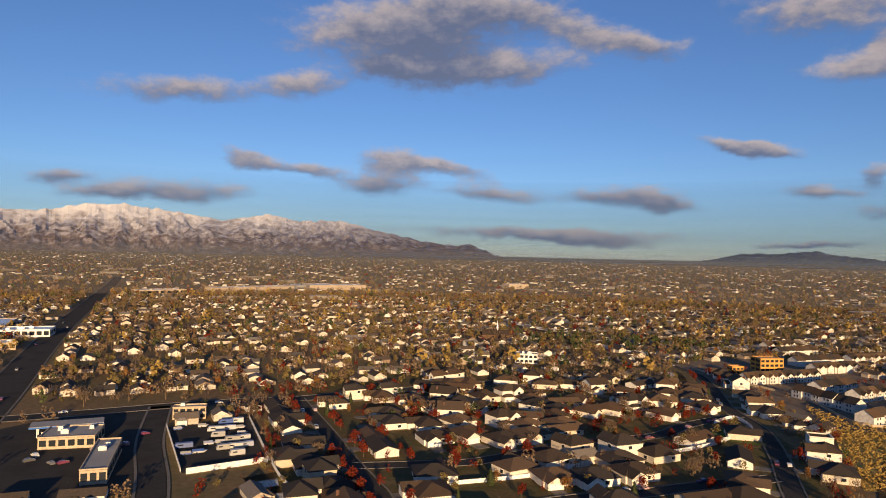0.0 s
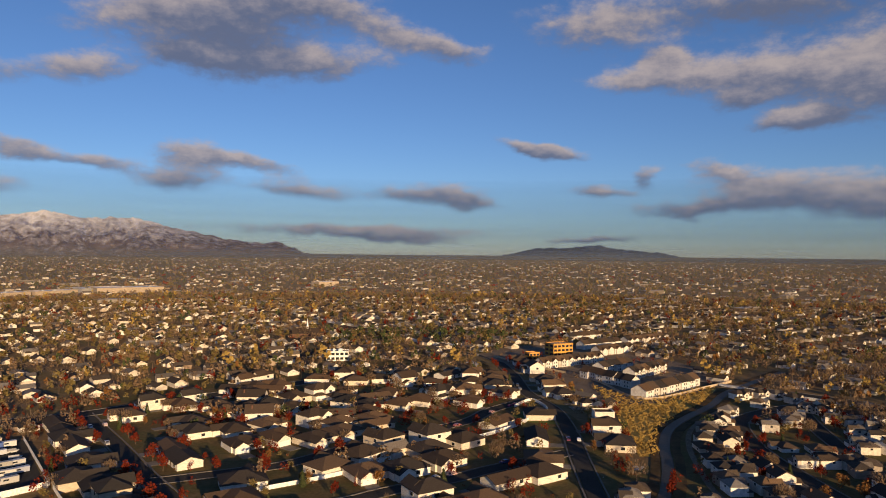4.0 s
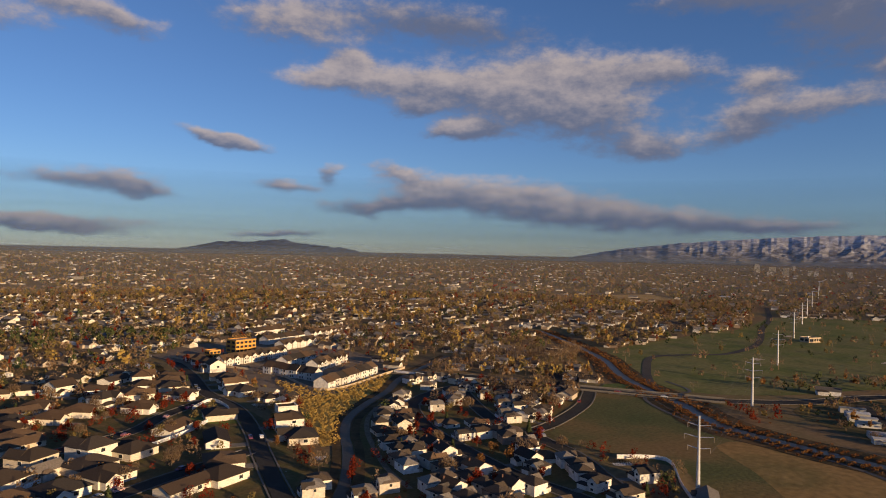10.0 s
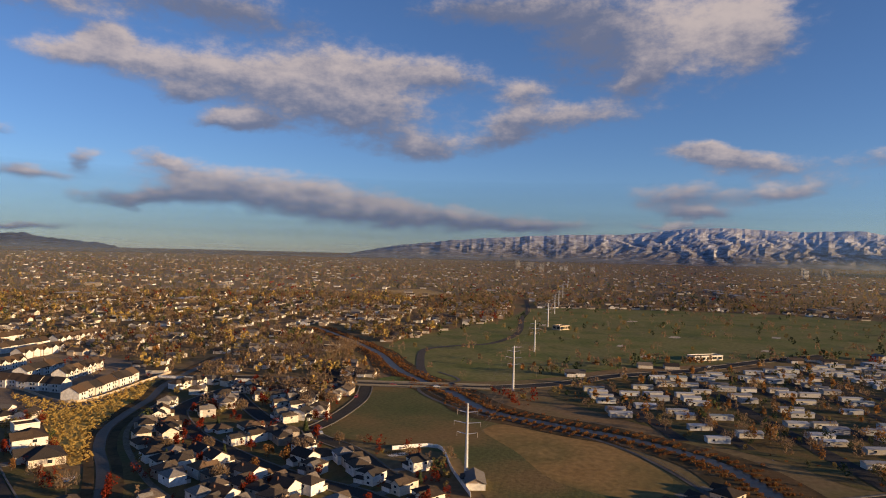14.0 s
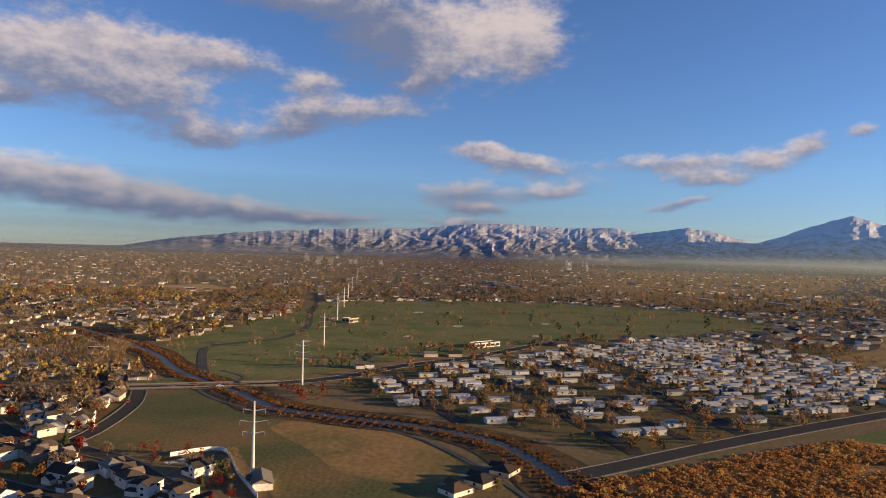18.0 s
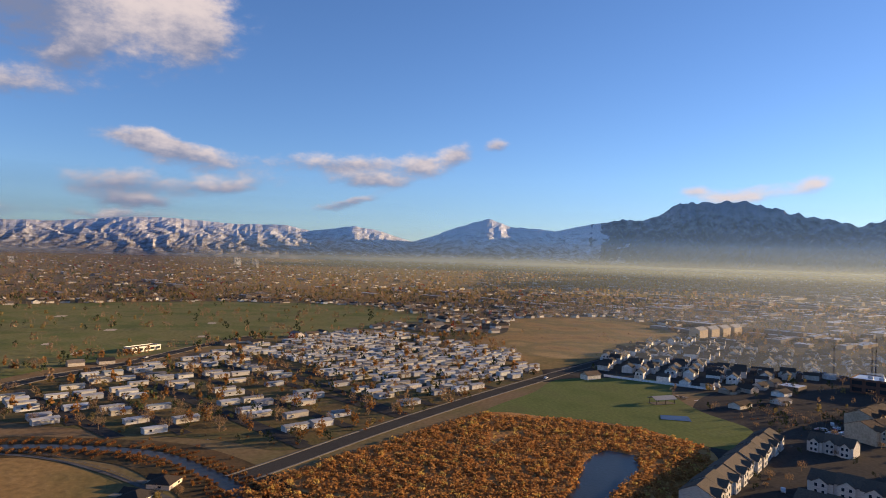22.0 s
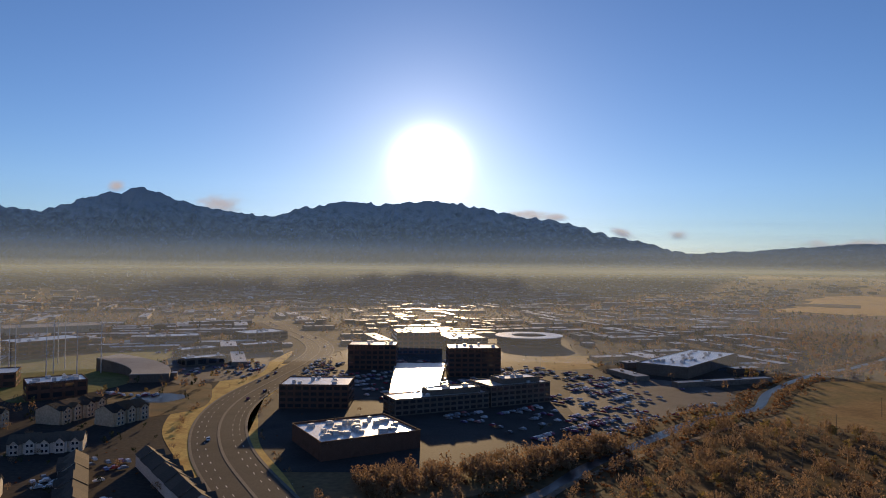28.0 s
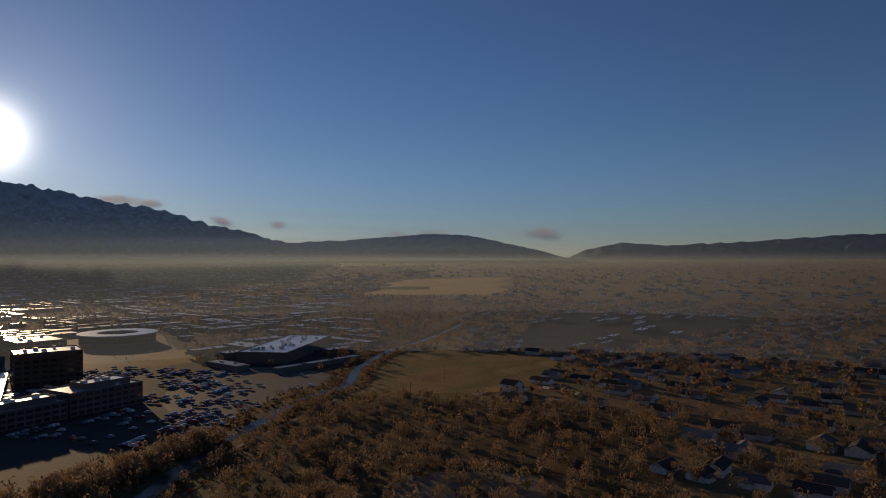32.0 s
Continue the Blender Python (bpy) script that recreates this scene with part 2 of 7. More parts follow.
def material(name, colors, rough=0.9, spec=0.08, metal=0.0, scale=0.4, fine_scale=6.0, bump=0.0, by="noise", detail=5.0, stretch=(1, 1, 1), contrast=(0.3, 0.7)):
    """colors: a ramp over large noise, over the object's own random number, or over each loose piece's."""
    m = bpy.data.materials.new(name)
    m.use_nodes = True
    nt = m.node_tree
    b = nt.nodes["Principled BSDF"]
    b.inputs["Roughness"].default_value, b.inputs["Metallic"].default_value = rough, metal
    b.inputs["Specular IOR Level"].default_value = spec
    tc = nt.nodes.new("ShaderNodeNewGeometry")
    mp = nt.nodes.new("ShaderNodeVectorMath")
    mp.operation = "MULTIPLY"
    mp.inputs[1].default_value = stretch
    nt.links.new(tc.outputs["Position"], mp.inputs[0])

    def noise_at(s, det):
        n = nt.nodes.new("ShaderNodeTexNoise")
        n.inputs["Scale"].default_value, n.inputs["Detail"].default_value = s, det
        nt.links.new(mp.outputs[0], n.inputs["Vector"])
        return n.outputs["Fac"]

    big = noise_at(scale, detail)
    if by == "object":
        drive = nt.nodes.new("ShaderNodeObjectInfo").outputs["Random"]
    elif by == "island":
        drive = tc.outputs["Random Per Island"]
    else:
        r = nt.nodes.new("ShaderNodeMapRange")
        nt.links.new(big, r.inputs[0])
        r.inputs[1].default_value, r.inputs[2].default_value = contrast
        drive = r.outputs[0]
    ramp = nt.nodes.new("ShaderNodeValToRGB")
    el = ramp.color_ramp.elements
    while len(el) < len(colors):
        el.new(0.5)
    for i, c in enumerate(colors):
        el[i].position = i / max(1, len(colors) - 1)
        el[i].color = (*c, 1)
    nt.links.new(drive, ramp.inputs[0])
    small = noise_at(fine_scale, 4.0)
    sr = nt.nodes.new("ShaderNodeMapRange")
    nt.links.new(small, sr.inputs[0])
    sr.inputs[1].default_value, sr.inputs[2].default_value, sr.inputs[3].default_value, sr.inputs[4].default_value = 0.25, 0.75, 0.72, 1.22
    mul = nt.nodes.new("ShaderNodeMix")
    mul.data_type, mul.blend_type = "RGBA", "MULTIPLY"
    mul.inputs[0].default_value = 1.0
    nt.links.new(ramp.outputs[0], mul.inputs[6])
    nt.links.new(sr.outputs[0], mul.inputs[7])
    nt.links.new(mul.outputs[2], b.inputs["Base Color"])
    if bump:
        bp = nt.nodes.new("ShaderNodeBump")
        bp.inputs["Strength"].default_value, bp.inputs["Distance"].default_value = bump, 0.3
        nt.links.new(small, bp.inputs["Height"])
        nt.links.new(bp.outputs[0], b.inputs["Normal"])
    return m


M = {}
M["ground"] = material("dry_ground", [(.15, .098, .050), (.21, .138, .070), (.16, .126, .054), (.24, .16, .082)], scale=.012, fine_scale=.35, bump=.4)
M["yard"] = material("yards", [(.095, .074, .030), (.145, .100, .042), (.105, .092, .034), (.18, .122, .056)], scale=.05, fine_scale=.6, bump=.4)
M["field"] = material("mown_field", [(.088, .098, .034), (.118, .112, .042), (.190, .130, .052), (.21, .132, .056)], scale=.016, fine_scale=.5, bump=.5)
M["golf"] = material("golf_turf", [(.105, .125, .036), (.145, .152, .048), (.185, .168, .064), (.12, .132, .042)], scale=.018, fine_scale=.25, bump=.3)
M["park"] = material("park_turf", [(.095, .128, .030), (.125, .150, .040), (.120, .132, .042)], scale=.03, fine_scale=.5, bump=.3)
M["brown"] = material("brown_field", [(.22, .13, .046), (.30, .185, .068), (.19, .14, .05), (.35, .225, .086)], scale=.014, fine_scale=.3, bump=.5)
M["gold"] = material("golden_field", [(.34, .22, .075), (.42, .28, .10), (.30, .19, .07)], scale=.006, fine_scale=.1)
M["weeds"] = material("golden_weeds", [(.42, .28, .065), (.54, .37, .10), (.34, .19, .045)], scale=.06, fine_scale=.7, bump=.7)
M["marsh"] = material("marsh", [(.27, .11, .032), (.36, .165, .05), (.44, .24, .085), (.23, .11, .04)], scale=.05, fine_scale=.4, bump=.8)
M["scrub"] = material("scrub_ground", [(.07, .045, .022), (.12, .075, .034), (.055, .042, .020), (.15, .10, .05)], scale=.03, fine_scale=.4, bump=.7)
M["asphalt"] = material("asphalt", [(.045, .042, .038), (.062, .058, .052), (.052, .048, .043)], rough=.95, spec=.03, scale=.05, fine_scale=2.0)
M["lot"] = material("worn_asphalt", [(.07, .065, .06), (.115, .106, .096), (.088, .081, .074)], rough=.75, spec=.1, scale=.04, fine_scale=1.0)
M["concrete"] = material("concrete", [(.15, .135, .115), (.20, .18, .155), (.17, .155, .13)], rough=.95, scale=.2, fine_scale=3.0)
M["paint"] = material("road_paint", [(.70, .69, .66), (.78, .77, .74)], rough=.7, scale=.5)
M["dirt"] = material("dirt_track", [(.16, .12, .08), (.22, .17, .12), (.19, .14, .09)], scale=.1, fine_scale=1.0, bump=.4)
M["wall"] = material("house_siding", [(.70, .64, .54), (.76, .72, .64), (.52, .43, .32), (.72, .66, .56), (.66, .62, .56), (.80, .77, .70)], by="object", fine_scale=.8, stretch=(1, 1, 6))
M["roof"] = material("roof_shingles", [(.045, .037, .032), (.115, .072, .044), (.036, .032, .030), (.15, .096, .058), (.062, .05, .042), (.04, .036, .034)], by="object", fine_scale=2.5, bump=.5, rough=.9)
M["wall_many"] = material("siding_mixed", [(.55, .48, .38), (.74, .70, .62), (.28, .20, .14), (.66, .60, .50), (.45, .40, .34), (.80, .78, .74)], by="island", fine_scale=.8)
M["roof_many"] = material("shingles_mixed", [(.075, .058, .045), (.042, .037, .034), (.12, .09, .068), (.22, .20, .18), (.06, .05, .042), (.10, .075, .055)], by="island", fine_scale=1.5, rough=.9)
M["white"] = material("white_vinyl", [(.74, .73, .70), (.82, .81, .78)], rough=.6, fine_scale=1.0)
M["render_white"] = material("off_white_siding", [(.60, .57, .52), (.68, .65, .60), (.52, .48, .42)], rough=.8, by="object", fine_scale=.8)
M["garage"] = material("garage_panel", [(.72, .70, .65), (.80, .79, .76)], rough=.6, by="object")
M["door"] = material("door_paint", [(.16, .05, .03), (.05, .04, .035), (.22, .14, .08)], rough=.5, by="object")
M["home_wall"] = material("mobile_home_siding", [(.42, .42, .42), (.52, .48, .42), (.30, .31, .33), (.60, .60, .58), (.36, .32, .26)], by="object", fine_scale=.8, stretch=(1, 1, 8))
M["home_roof"] = material("coated_metal_roof", [(.30, .31, .31), (.42, .42, .41), (.16, .15, .14), (.52, .53, .53), (.12, .105, .09), (.30, .34, .32)], by="object", rough=.5, spec=.5, fine_scale=.5)
M["home_many"] = material("mobile_home_siding_mixed", [(.42, .42, .42), (.52, .48, .42), (.30, .31, .33), (.56, .56, .54), (.36, .32, .26)], by="island", fine_scale=.8)
M["membrane"] = material("roof_membrane", [(.52, .52, .51), (.62, .61, .60), (.56, .55, .54)], rough=.30, spec=1.0, metal=.3, scale=.06, fine_scale=.6)
M["home_roof_many"] = material("coated_roofs_mixed", [(.30, .31, .31), (.42, .42, .41), (.16, .15, .14), (.52, .53, .53), (.12, .105, .09), (.26, .235, .20)], by="island", rough=.5, spec=.4, fine_scale=.5)
M["yard_dark"] = material("dark_paved_ground", [(.042, .040, .038), (.058, .053, .048), (.070, .060, .050), (.052, .049, .046)], rough=.95, spec=.02, scale=.02, fine_scale=.5)
M["town_ground"] = material("town_ground", [(.040, .038, .036), (.075, .066, .056), (.055, .052, .046), (.095, .080, .060), (.045, .043, .041)], rough=.95, spec=.03, scale=.012, fine_scale=.12, contrast=(.35, .65))
M["highway"] = material("worn_highway", [(.075, .068, .060), (.095, .086, .076), (.082, .074, .066)], rough=.9, spec=.03, scale=.03, fine_scale=1.5)
M["hall_wall"] = material("hall_walls_mixed", [(.10, .085, .07), (.20, .17, .14), (.14, .11, .085), (.26, .23, .20), (.08, .07, .065)], by="island", fine_scale=.6)
M["cream"] = material("cream_siding", [(.50, .47, .43), (.58, .55, .50), (.42, .38, .33)], rough=.85, by="object", fine_scale=.8, stretch=(1, 1, 6))
M["grey_roof"] = material("grey_tan_shingles", [(.13, .105, .082), (.105, .088, .07), (.085, .072, .06)], by="object", rough=.9, fine_scale=2.0, bump=.4)
M["hall_roof"] = material("hall_roofs_mixed", [(.50, .50, .49), (.14, .13, .12), (.30, .29, .28), (.09, .085, .08), (.56, .55, .54), (.20, .18, .16)], by="island", rough=.38, spec=.6, fine_scale=.4)
M["canal_water"] = material("dark_canal_water", [(.030, .028, .024), (.042, .038, .032)], rough=.4, spec=.05, scale=.05, fine_scale=.6, bump=.2)
M["court"] = material("court_surface", [(.05, .12, .24), (.06, .14, .27)], rough=.8, scale=.1)
M["wood"] = material("weathered_wood", [(.13, .10, .07), (.18, .14, .10)], rough=.9, scale=.6)
M["pale_many"] = material("pale_siding_mixed", [(.60, .57, .52), (.72, .70, .66), (.44, .40, .34), (.66, .62, .55), (.76, .75, .73)], by="island", fine_scale=.8)
M["dark_roof_many"] = material("dark_shingles_mixed", [(.060, .052, .045), (.085, .072, .06), (.05, .046, .042), (.11, .09, .072)], by="island", fine_scale=1.5, rough=.9)
M["wet_lot"] = material("damp_asphalt", [(.040, .038, .036), (.062, .058, .054), (.050, .047, .044)], rough=.8, spec=.05, scale=.04, fine_scale=.8, bump=.15)
M["sand"] = material("bunker_sand", [(.46, .38, .27), (.54, .45, .33)], scale=.3)
M["gravel_roof"] = material("gravel_roof", [(.30, .29, .27), (.38, .37, .35)], rough=.8, scale=.08, fine_scale=2.0)
M["office"] = material("precast_panel", [(.13, .105, .085), (.17, .14, .115)], rough=.8, scale=.1, fine_scale=1.0)
M["brick"] = material("brick_facing", [(.10, .056, .04), (.14, .08, .058), (.12, .066, .048)], rough=.9, scale=.2, fine_scale=3.0)
M["tan"] = material("tan_stucco", [(.46, .36, .25), (.52, .42, .30)], rough=.9, scale=.2, fine_scale=1.0)
M["sheath"] = material("orange_sheathing", [(.58, .28, .06), (.66, .34, .09)], rough=.8, scale=.3)
M["glass"] = material("window_glass", [(.020, .024, .030), (.032, .036, .042)], rough=.08, spec=.8, by="object")
M["steel"] = material("galvanised_steel", [(.52, .53, .54), (.62, .62, .62)], rough=.45, metal=.3, scale=.3)
M["rust"] = material("weathered_pole", [(.20, .17, .14), (.28, .24, .20)], rough=.8, scale=.5)
M["blue"] = material("blue_fascia", [(.05, .14, .42), (.06, .17, .48)], rough=.4)
M["tarp"] = material("vehicle_covers", [(.42, .42, .41), (.50, .50, .49), (.30, .29, .27), (.05, .10, .30), (.54, .54, .53), (.22, .21, .20)], rough=.45, spec=.5, by="object")
M["car"] = material("car_paint", [(.62, .62, .62), (.05, .05, .055), (.30, .31, .33), (.70, .70, .69), (.28, .03, .03), (.05, .08, .18)], rough=.25, spec=.6, by="object")
M["car_many"] = material("car_paint_mixed", [(.62, .62, .62), (.05, .05, .055), (.30, .31, .33), (.70, .70, .69), (.28, .03, .03), (.05, .08, .18)], rough=.25, spec=.6, by="island")
M["tyre"] = material("tyre_rubber", [(.02, .02, .02), (.03, .03, .03)], rough=.8)
M["bark"] = material("bark", [(.075, .058, .042), (.12, .095, .07)], scale=2.0, bump=.4)
M["twig"] = material("bare_twigs", [(.24, .162, .098), (.29, .20, .12), (.20, .138, .085)], by="island", rough=1.0, spec=.1)
for nm, cols in (("leaf_red", [(.16, .022, .012), (.24, .035, .016), (.12, .020, .012), (.28, .06, .02)]),
                 ("leaf_orange", [(.25, .115, .036), (.31, .155, .05), (.19, .085, .030), (.34, .20, .075)]),
                 ("leaf_rust", [(.17, .065, .028), (.22, .095, .038), (.13, .052, .024), (.26, .14, .055)]),
                 ("leaf_olive", [(.22, .165, .062), (.27, .20, .076), (.17, .135, .052), (.30, .215, .085)]),
                 ("leaf_green", [(.045, .058, .022), (.062, .075, .030), (.036, .046, .018), (.075, .085, .034)]),
                 ("leaf_reed", [(.36, .165, .052), (.44, .22, .075), (.29, .13, .042), (.50, .29, .11)]),
                 ("leaf_gold", [(.46, .31, .085), (.54, .37, .11), (.38, .25, .07)]),
                 ("leaf_dry", [(.26, .172, .10), (.31, .205, .12), (.21, .14, .082), (.35, .235, .14)])):
    M[nm] = material(nm, cols, by="island", rough=.95, spec=.1, fine_scale=1.5)


def let_light_through(m, share):
    """Leaves and twigs lit from behind glow: part of the light passes through them."""
    nt = m.node_tree
    b, o = nt.nodes["Principled BSDF"], nt.nodes["Material Output"]
    tl, mx = nt.nodes.new("ShaderNodeBsdfTranslucent"), nt.nodes.new("ShaderNodeMixShader")
    nt.links.new(b.inputs["Base Color"].links[0].from_socket, tl.inputs["Color"])
    mx.inputs[0].default_value = share
    nt.links.new(b.outputs[0], mx.inputs[1])
    nt.links.new(tl.outputs[0], mx.inputs[2])
    nt.links.new(mx.outputs[0], o.inputs[0])


for nm in ("twig", "leaf_red", "leaf_orange", "leaf_rust", "leaf_olive", "leaf_gold", "leaf_dry", "leaf_reed"):
    let_light_through(M[nm], .42)


M["water"] = material("river_water", [(.020, .026, .030), (.030, .036, .040)], rough=.28, spec=.09, scale=.05, fine_scale=.6, bump=.15)

# ---- ground shape ----


def ground_z(r):
    """Flat round the flight, climbing to the benches at the foot of the ranges."""
    return 73.0 * max((r - 1800.0) / 3000.0, 0.0) ** 1.3


def shrink(r):
    """Far things stand nearer than in life, and are smaller in step."""
    drop = 90.0 - ground_z(r)
    return min(1.0, drop / 90.0)


class Shape:
    """Collects faces for one mesh, with a material slot each."""

    def __init__(self):
        self.v, self.f, self.m = [], [], []

    def add(self, verts, faces, slot=0):
        n = len(self.v)
        self.v += [tuple(p) for p in verts]
        self.f += [tuple(i + n for i in q) for q in faces]
        self.m += [slot] * len(faces)
        return self

    def box(self, x0, y0, z0, x1, y1, z1, slot=0):
        v = [(x0, y0, z0), (x1, y0, z0), (x1, y1, z0), (x0, y1, z0), (x0, y0, z1), (x1, y0, z1), (x1, y1, z1), (x0, y1, z1)]
        return self.add(v, [(0, 3, 2, 1), (4, 5, 6, 7), (0, 1, 5, 4), (1, 2, 6, 5), (2, 3, 7, 6), (3, 0, 4, 7)], slot)

    def gable(self, x0, y0, x1, y1, z0, rise, along="x", over=0.5, thick=0.22, slot=0, wall=None):
        """A gable roof with thickness over a rectangle, its ridge along x or y; wall: a slot for the gable ends."""
        if along == "y":
            s = Shape().gable(y0, x0, y1, x1, z0, rise, "x", over, thick, slot, wall)
            self.add([(b, a, c) for a, b, c in s.v], [tuple(reversed(q)) for q in s.f])
            self.m[-len(s.f):] = s.m
            return self
        ym, k = (y0 + y1) / 2, rise / ((y1 - y0) / 2)
        xa, xb, ya, yb, ze, zt = x0 - over, x1 + over, y0 - over, y1 + over, z0 - over * k, z0 + rise
        v = [(xa, ya, ze), (xb, ya, ze), (xb, ym, zt), (xa, ym, zt), (xa, yb, ze), (xb, yb, ze)]
        v += [(a, b, c + thick) for a, b, c in v]
        self.add(v, [(6, 7, 8, 9), (9, 8, 11, 10), (1, 0, 3, 2), (2, 3, 4, 5), (0, 1, 7, 6), (5, 4, 10, 11), (0, 6, 9, 3), (3, 9, 10, 4), (7, 1, 2, 8), (8, 2, 5, 11)], slot)
        if wall is not None:
            self.add([(x0, y0, z0), (x0, y1, z0), (x0, ym, zt)], [(0, 2, 1)], wall)
            self.add([(x1, y0, z0), (x1, y1, z0), (x1, ym, zt)], [(0, 1, 2)], wall)
        return self

    def hip(self, x0, y0, x1, y1, z0, rise, over=0.5, thick=0.22, slot=0):
        xa, xb, ya, yb = x0 - over, x1 + over, y0 - over, y1 + over
        h = min(xb - xa, yb - ya) / 2
        if xb - xa >= yb - ya:
            r0, r1 = (xa + h, (ya + yb) / 2, z0 + rise), (xb - h, (ya + yb) / 2, z0 + rise)
            top = [(4, 5, 9, 8), (6, 7, 8, 9), (5, 6, 9), (7, 4, 8)]
        else:
            r0, r1 = ((xa + xb) / 2, ya + h, z0 + rise), ((xa + xb) / 2, yb - h, z0 + rise)
            top = [(4, 5, 8), (5, 6, 9, 8), (6, 7, 9), (7, 4, 8, 9)]
        v = [(xa, ya, z0 - thick), (xb, ya, z0 - thick), (xb, yb, z0 - thick), (xa, yb, z0 - thick)]
        v += [(a, b, z0) for a, b, _ in v] + [r0, r1]
        return self.add(v, [(0, 3, 2, 1), (0, 1, 5, 4), (1, 2, 6, 5), (2, 3, 7, 6), (3, 0, 4, 7)] + top, slot)

    def tube(self, a, b, ra, rb, n=8, slot=0):
        a, b = Vector(a), Vector(b)
        z = (b - a).normalized()
        x = z.orthogonal().normalized()
        y = z.cross(x)
        ring = [(math.cos(i * math.tau / n), math.sin(i * math.tau / n)) for i in range(n)]
        v = [a + (x * c + y * s) * ra for c, s in ring] + [b + (x * c + y * s) * rb for c, s in ring]
        f = [(i, (i + 1) % n, n + (i + 1) % n, n + i) for i in range(n)] + [tuple(range(n, 2 * n)), tuple(reversed(range(n)))]
        return self.add(v, f, slot)

    def mesh(self, name, mats):
        me = bpy.data.meshes.new(name)
        me.from_pydata(self.v, [], self.f)
        for m in mats:
            me.materials.append(M[m])
        if len(mats) > 1:
            me.polygons.foreach_set("material_index", self.m)
        me.update()
        return me


def part(name, shape, mats, parent, label=""):
    ob = new(name, shape.mesh(name, mats if isinstance(mats, list) else [mats]))
    ob.parent = parent
    return tagged(ob, label)


def thing(name, label, category, group=""):
    return tagged(new(name), label, category, group)


def setting(name, shape, mats, label="", category="", kind="structure"):
    ob = new(name, shape.mesh(name, mats if isinstance(mats, list) else [mats]))
    return tagged(ob, label, category, "", kind)


def smooth(pts, step=6.0, closed=False):
    """A soft line through the given places."""
    p = [Vector((*q, 0)) for q in pts]
    n = len(p)
    out_ = []
    for i in range(n if closed else n - 1):
        a, b, c, d = (p[(i + k) % n] if closed else p[min(max(i + k, 0), n - 1)] for k in (-1, 0, 1, 2))
        m = max(1, int((c - b).length / step))
        for j in range(m):
            t = j / m
            out_.append(0.5 * ((2 * b) + (c - a) * t + (2 * a - 5 * b + 4 * c - d) * t * t + (3 * b - a - 3 * c + d) * t ** 3))
    if not closed:
        out_.append(p[-1])
    return out_


def ribbon(pts, width, z, thick=0.0, offset=0.0, step=6.0, slot=0, wobble=0.0):
    line = smooth(pts, step)
    s = Shape()
    v = []
    for i, p in enumerate(line):
        d = (line[min(i + 1, len(line) - 1)] - line[max(i - 1, 0)]).normalized()
        nrm = Vector((d.y, -d.x, 0))
        zz = z + ground_z(p.length)
        w = width * (1 + wobble * noise.noise(p * 0.02))
        for k in (offset - w / 2, offset + w / 2):
            q = p + nrm * k
            v.append((q.x, q.y, zz))
            if thick:
                v.append((q.x, q.y, zz - thick))
    k = 4 if thick else 2
    f = []
    for i in range(len(line) - 1):
        a, b = i * k, (i + 1) * k
        if thick:
            f += [(a, a + 2, b + 2, b), (a, b, b + 1, a + 1), (a + 2, a + 3, b + 3, b + 2)]
        else:
            f.append((a, a + 1, b + 1, b))
    return s.add(v, f, slot)


PATCHES = [0.04]


def patch(name, pts, z, mat, label="", category="ground", closed_step=8.0, soft=True):
    PATCHES[0] += .005
    z = PATCHES[0]
    from_line = smooth(pts, closed_step, True) if soft else [Vector((*q, 0)) for q in pts]
    bm = bmesh.new()
    face = bm.faces.new([bm.verts.new((p.x, p.y, z)) for p in from_line])
    if face.calc_area() and sum(a.x * b.y - b.x * a.y for a, b in zip(from_line, from_line[1:] + from_line[:1])) < 0:
        face.normal_flip()
    bmesh.ops.triangulate(bm, faces=[face])
    me = bpy.data.meshes.new(name)
    bm.to_mesh(me)
    bm.free()
    me.materials.append(M[mat])
    return tagged(new(name, me), label, category, "", "structure")


def inside(x, y, poly):
    hit = False
    j = len(poly) - 1
    for i in range(len(poly)):
        (xi, yi), (xj, yj) = poly[i], poly[j]
        if (yi > y) != (yj > y) and x < (xj - xi) * (y - yi) / (yj - yi) + xi:
            hit = not hit
        j = i
    return hit


def near_line(x, y, pts, d):
    for (ax, ay), (bx, by) in zip(pts, pts[1:]):
        ux, uy = bx - ax, by - ay
        t = max(0, min(1, ((x - ax) * ux + (y - ay) * uy) / (ux * ux + uy * uy)))
        if (x - ax - t * ux) ** 2 + (y - ay - t * uy) ** 2 < d * d:
            return True
    return False


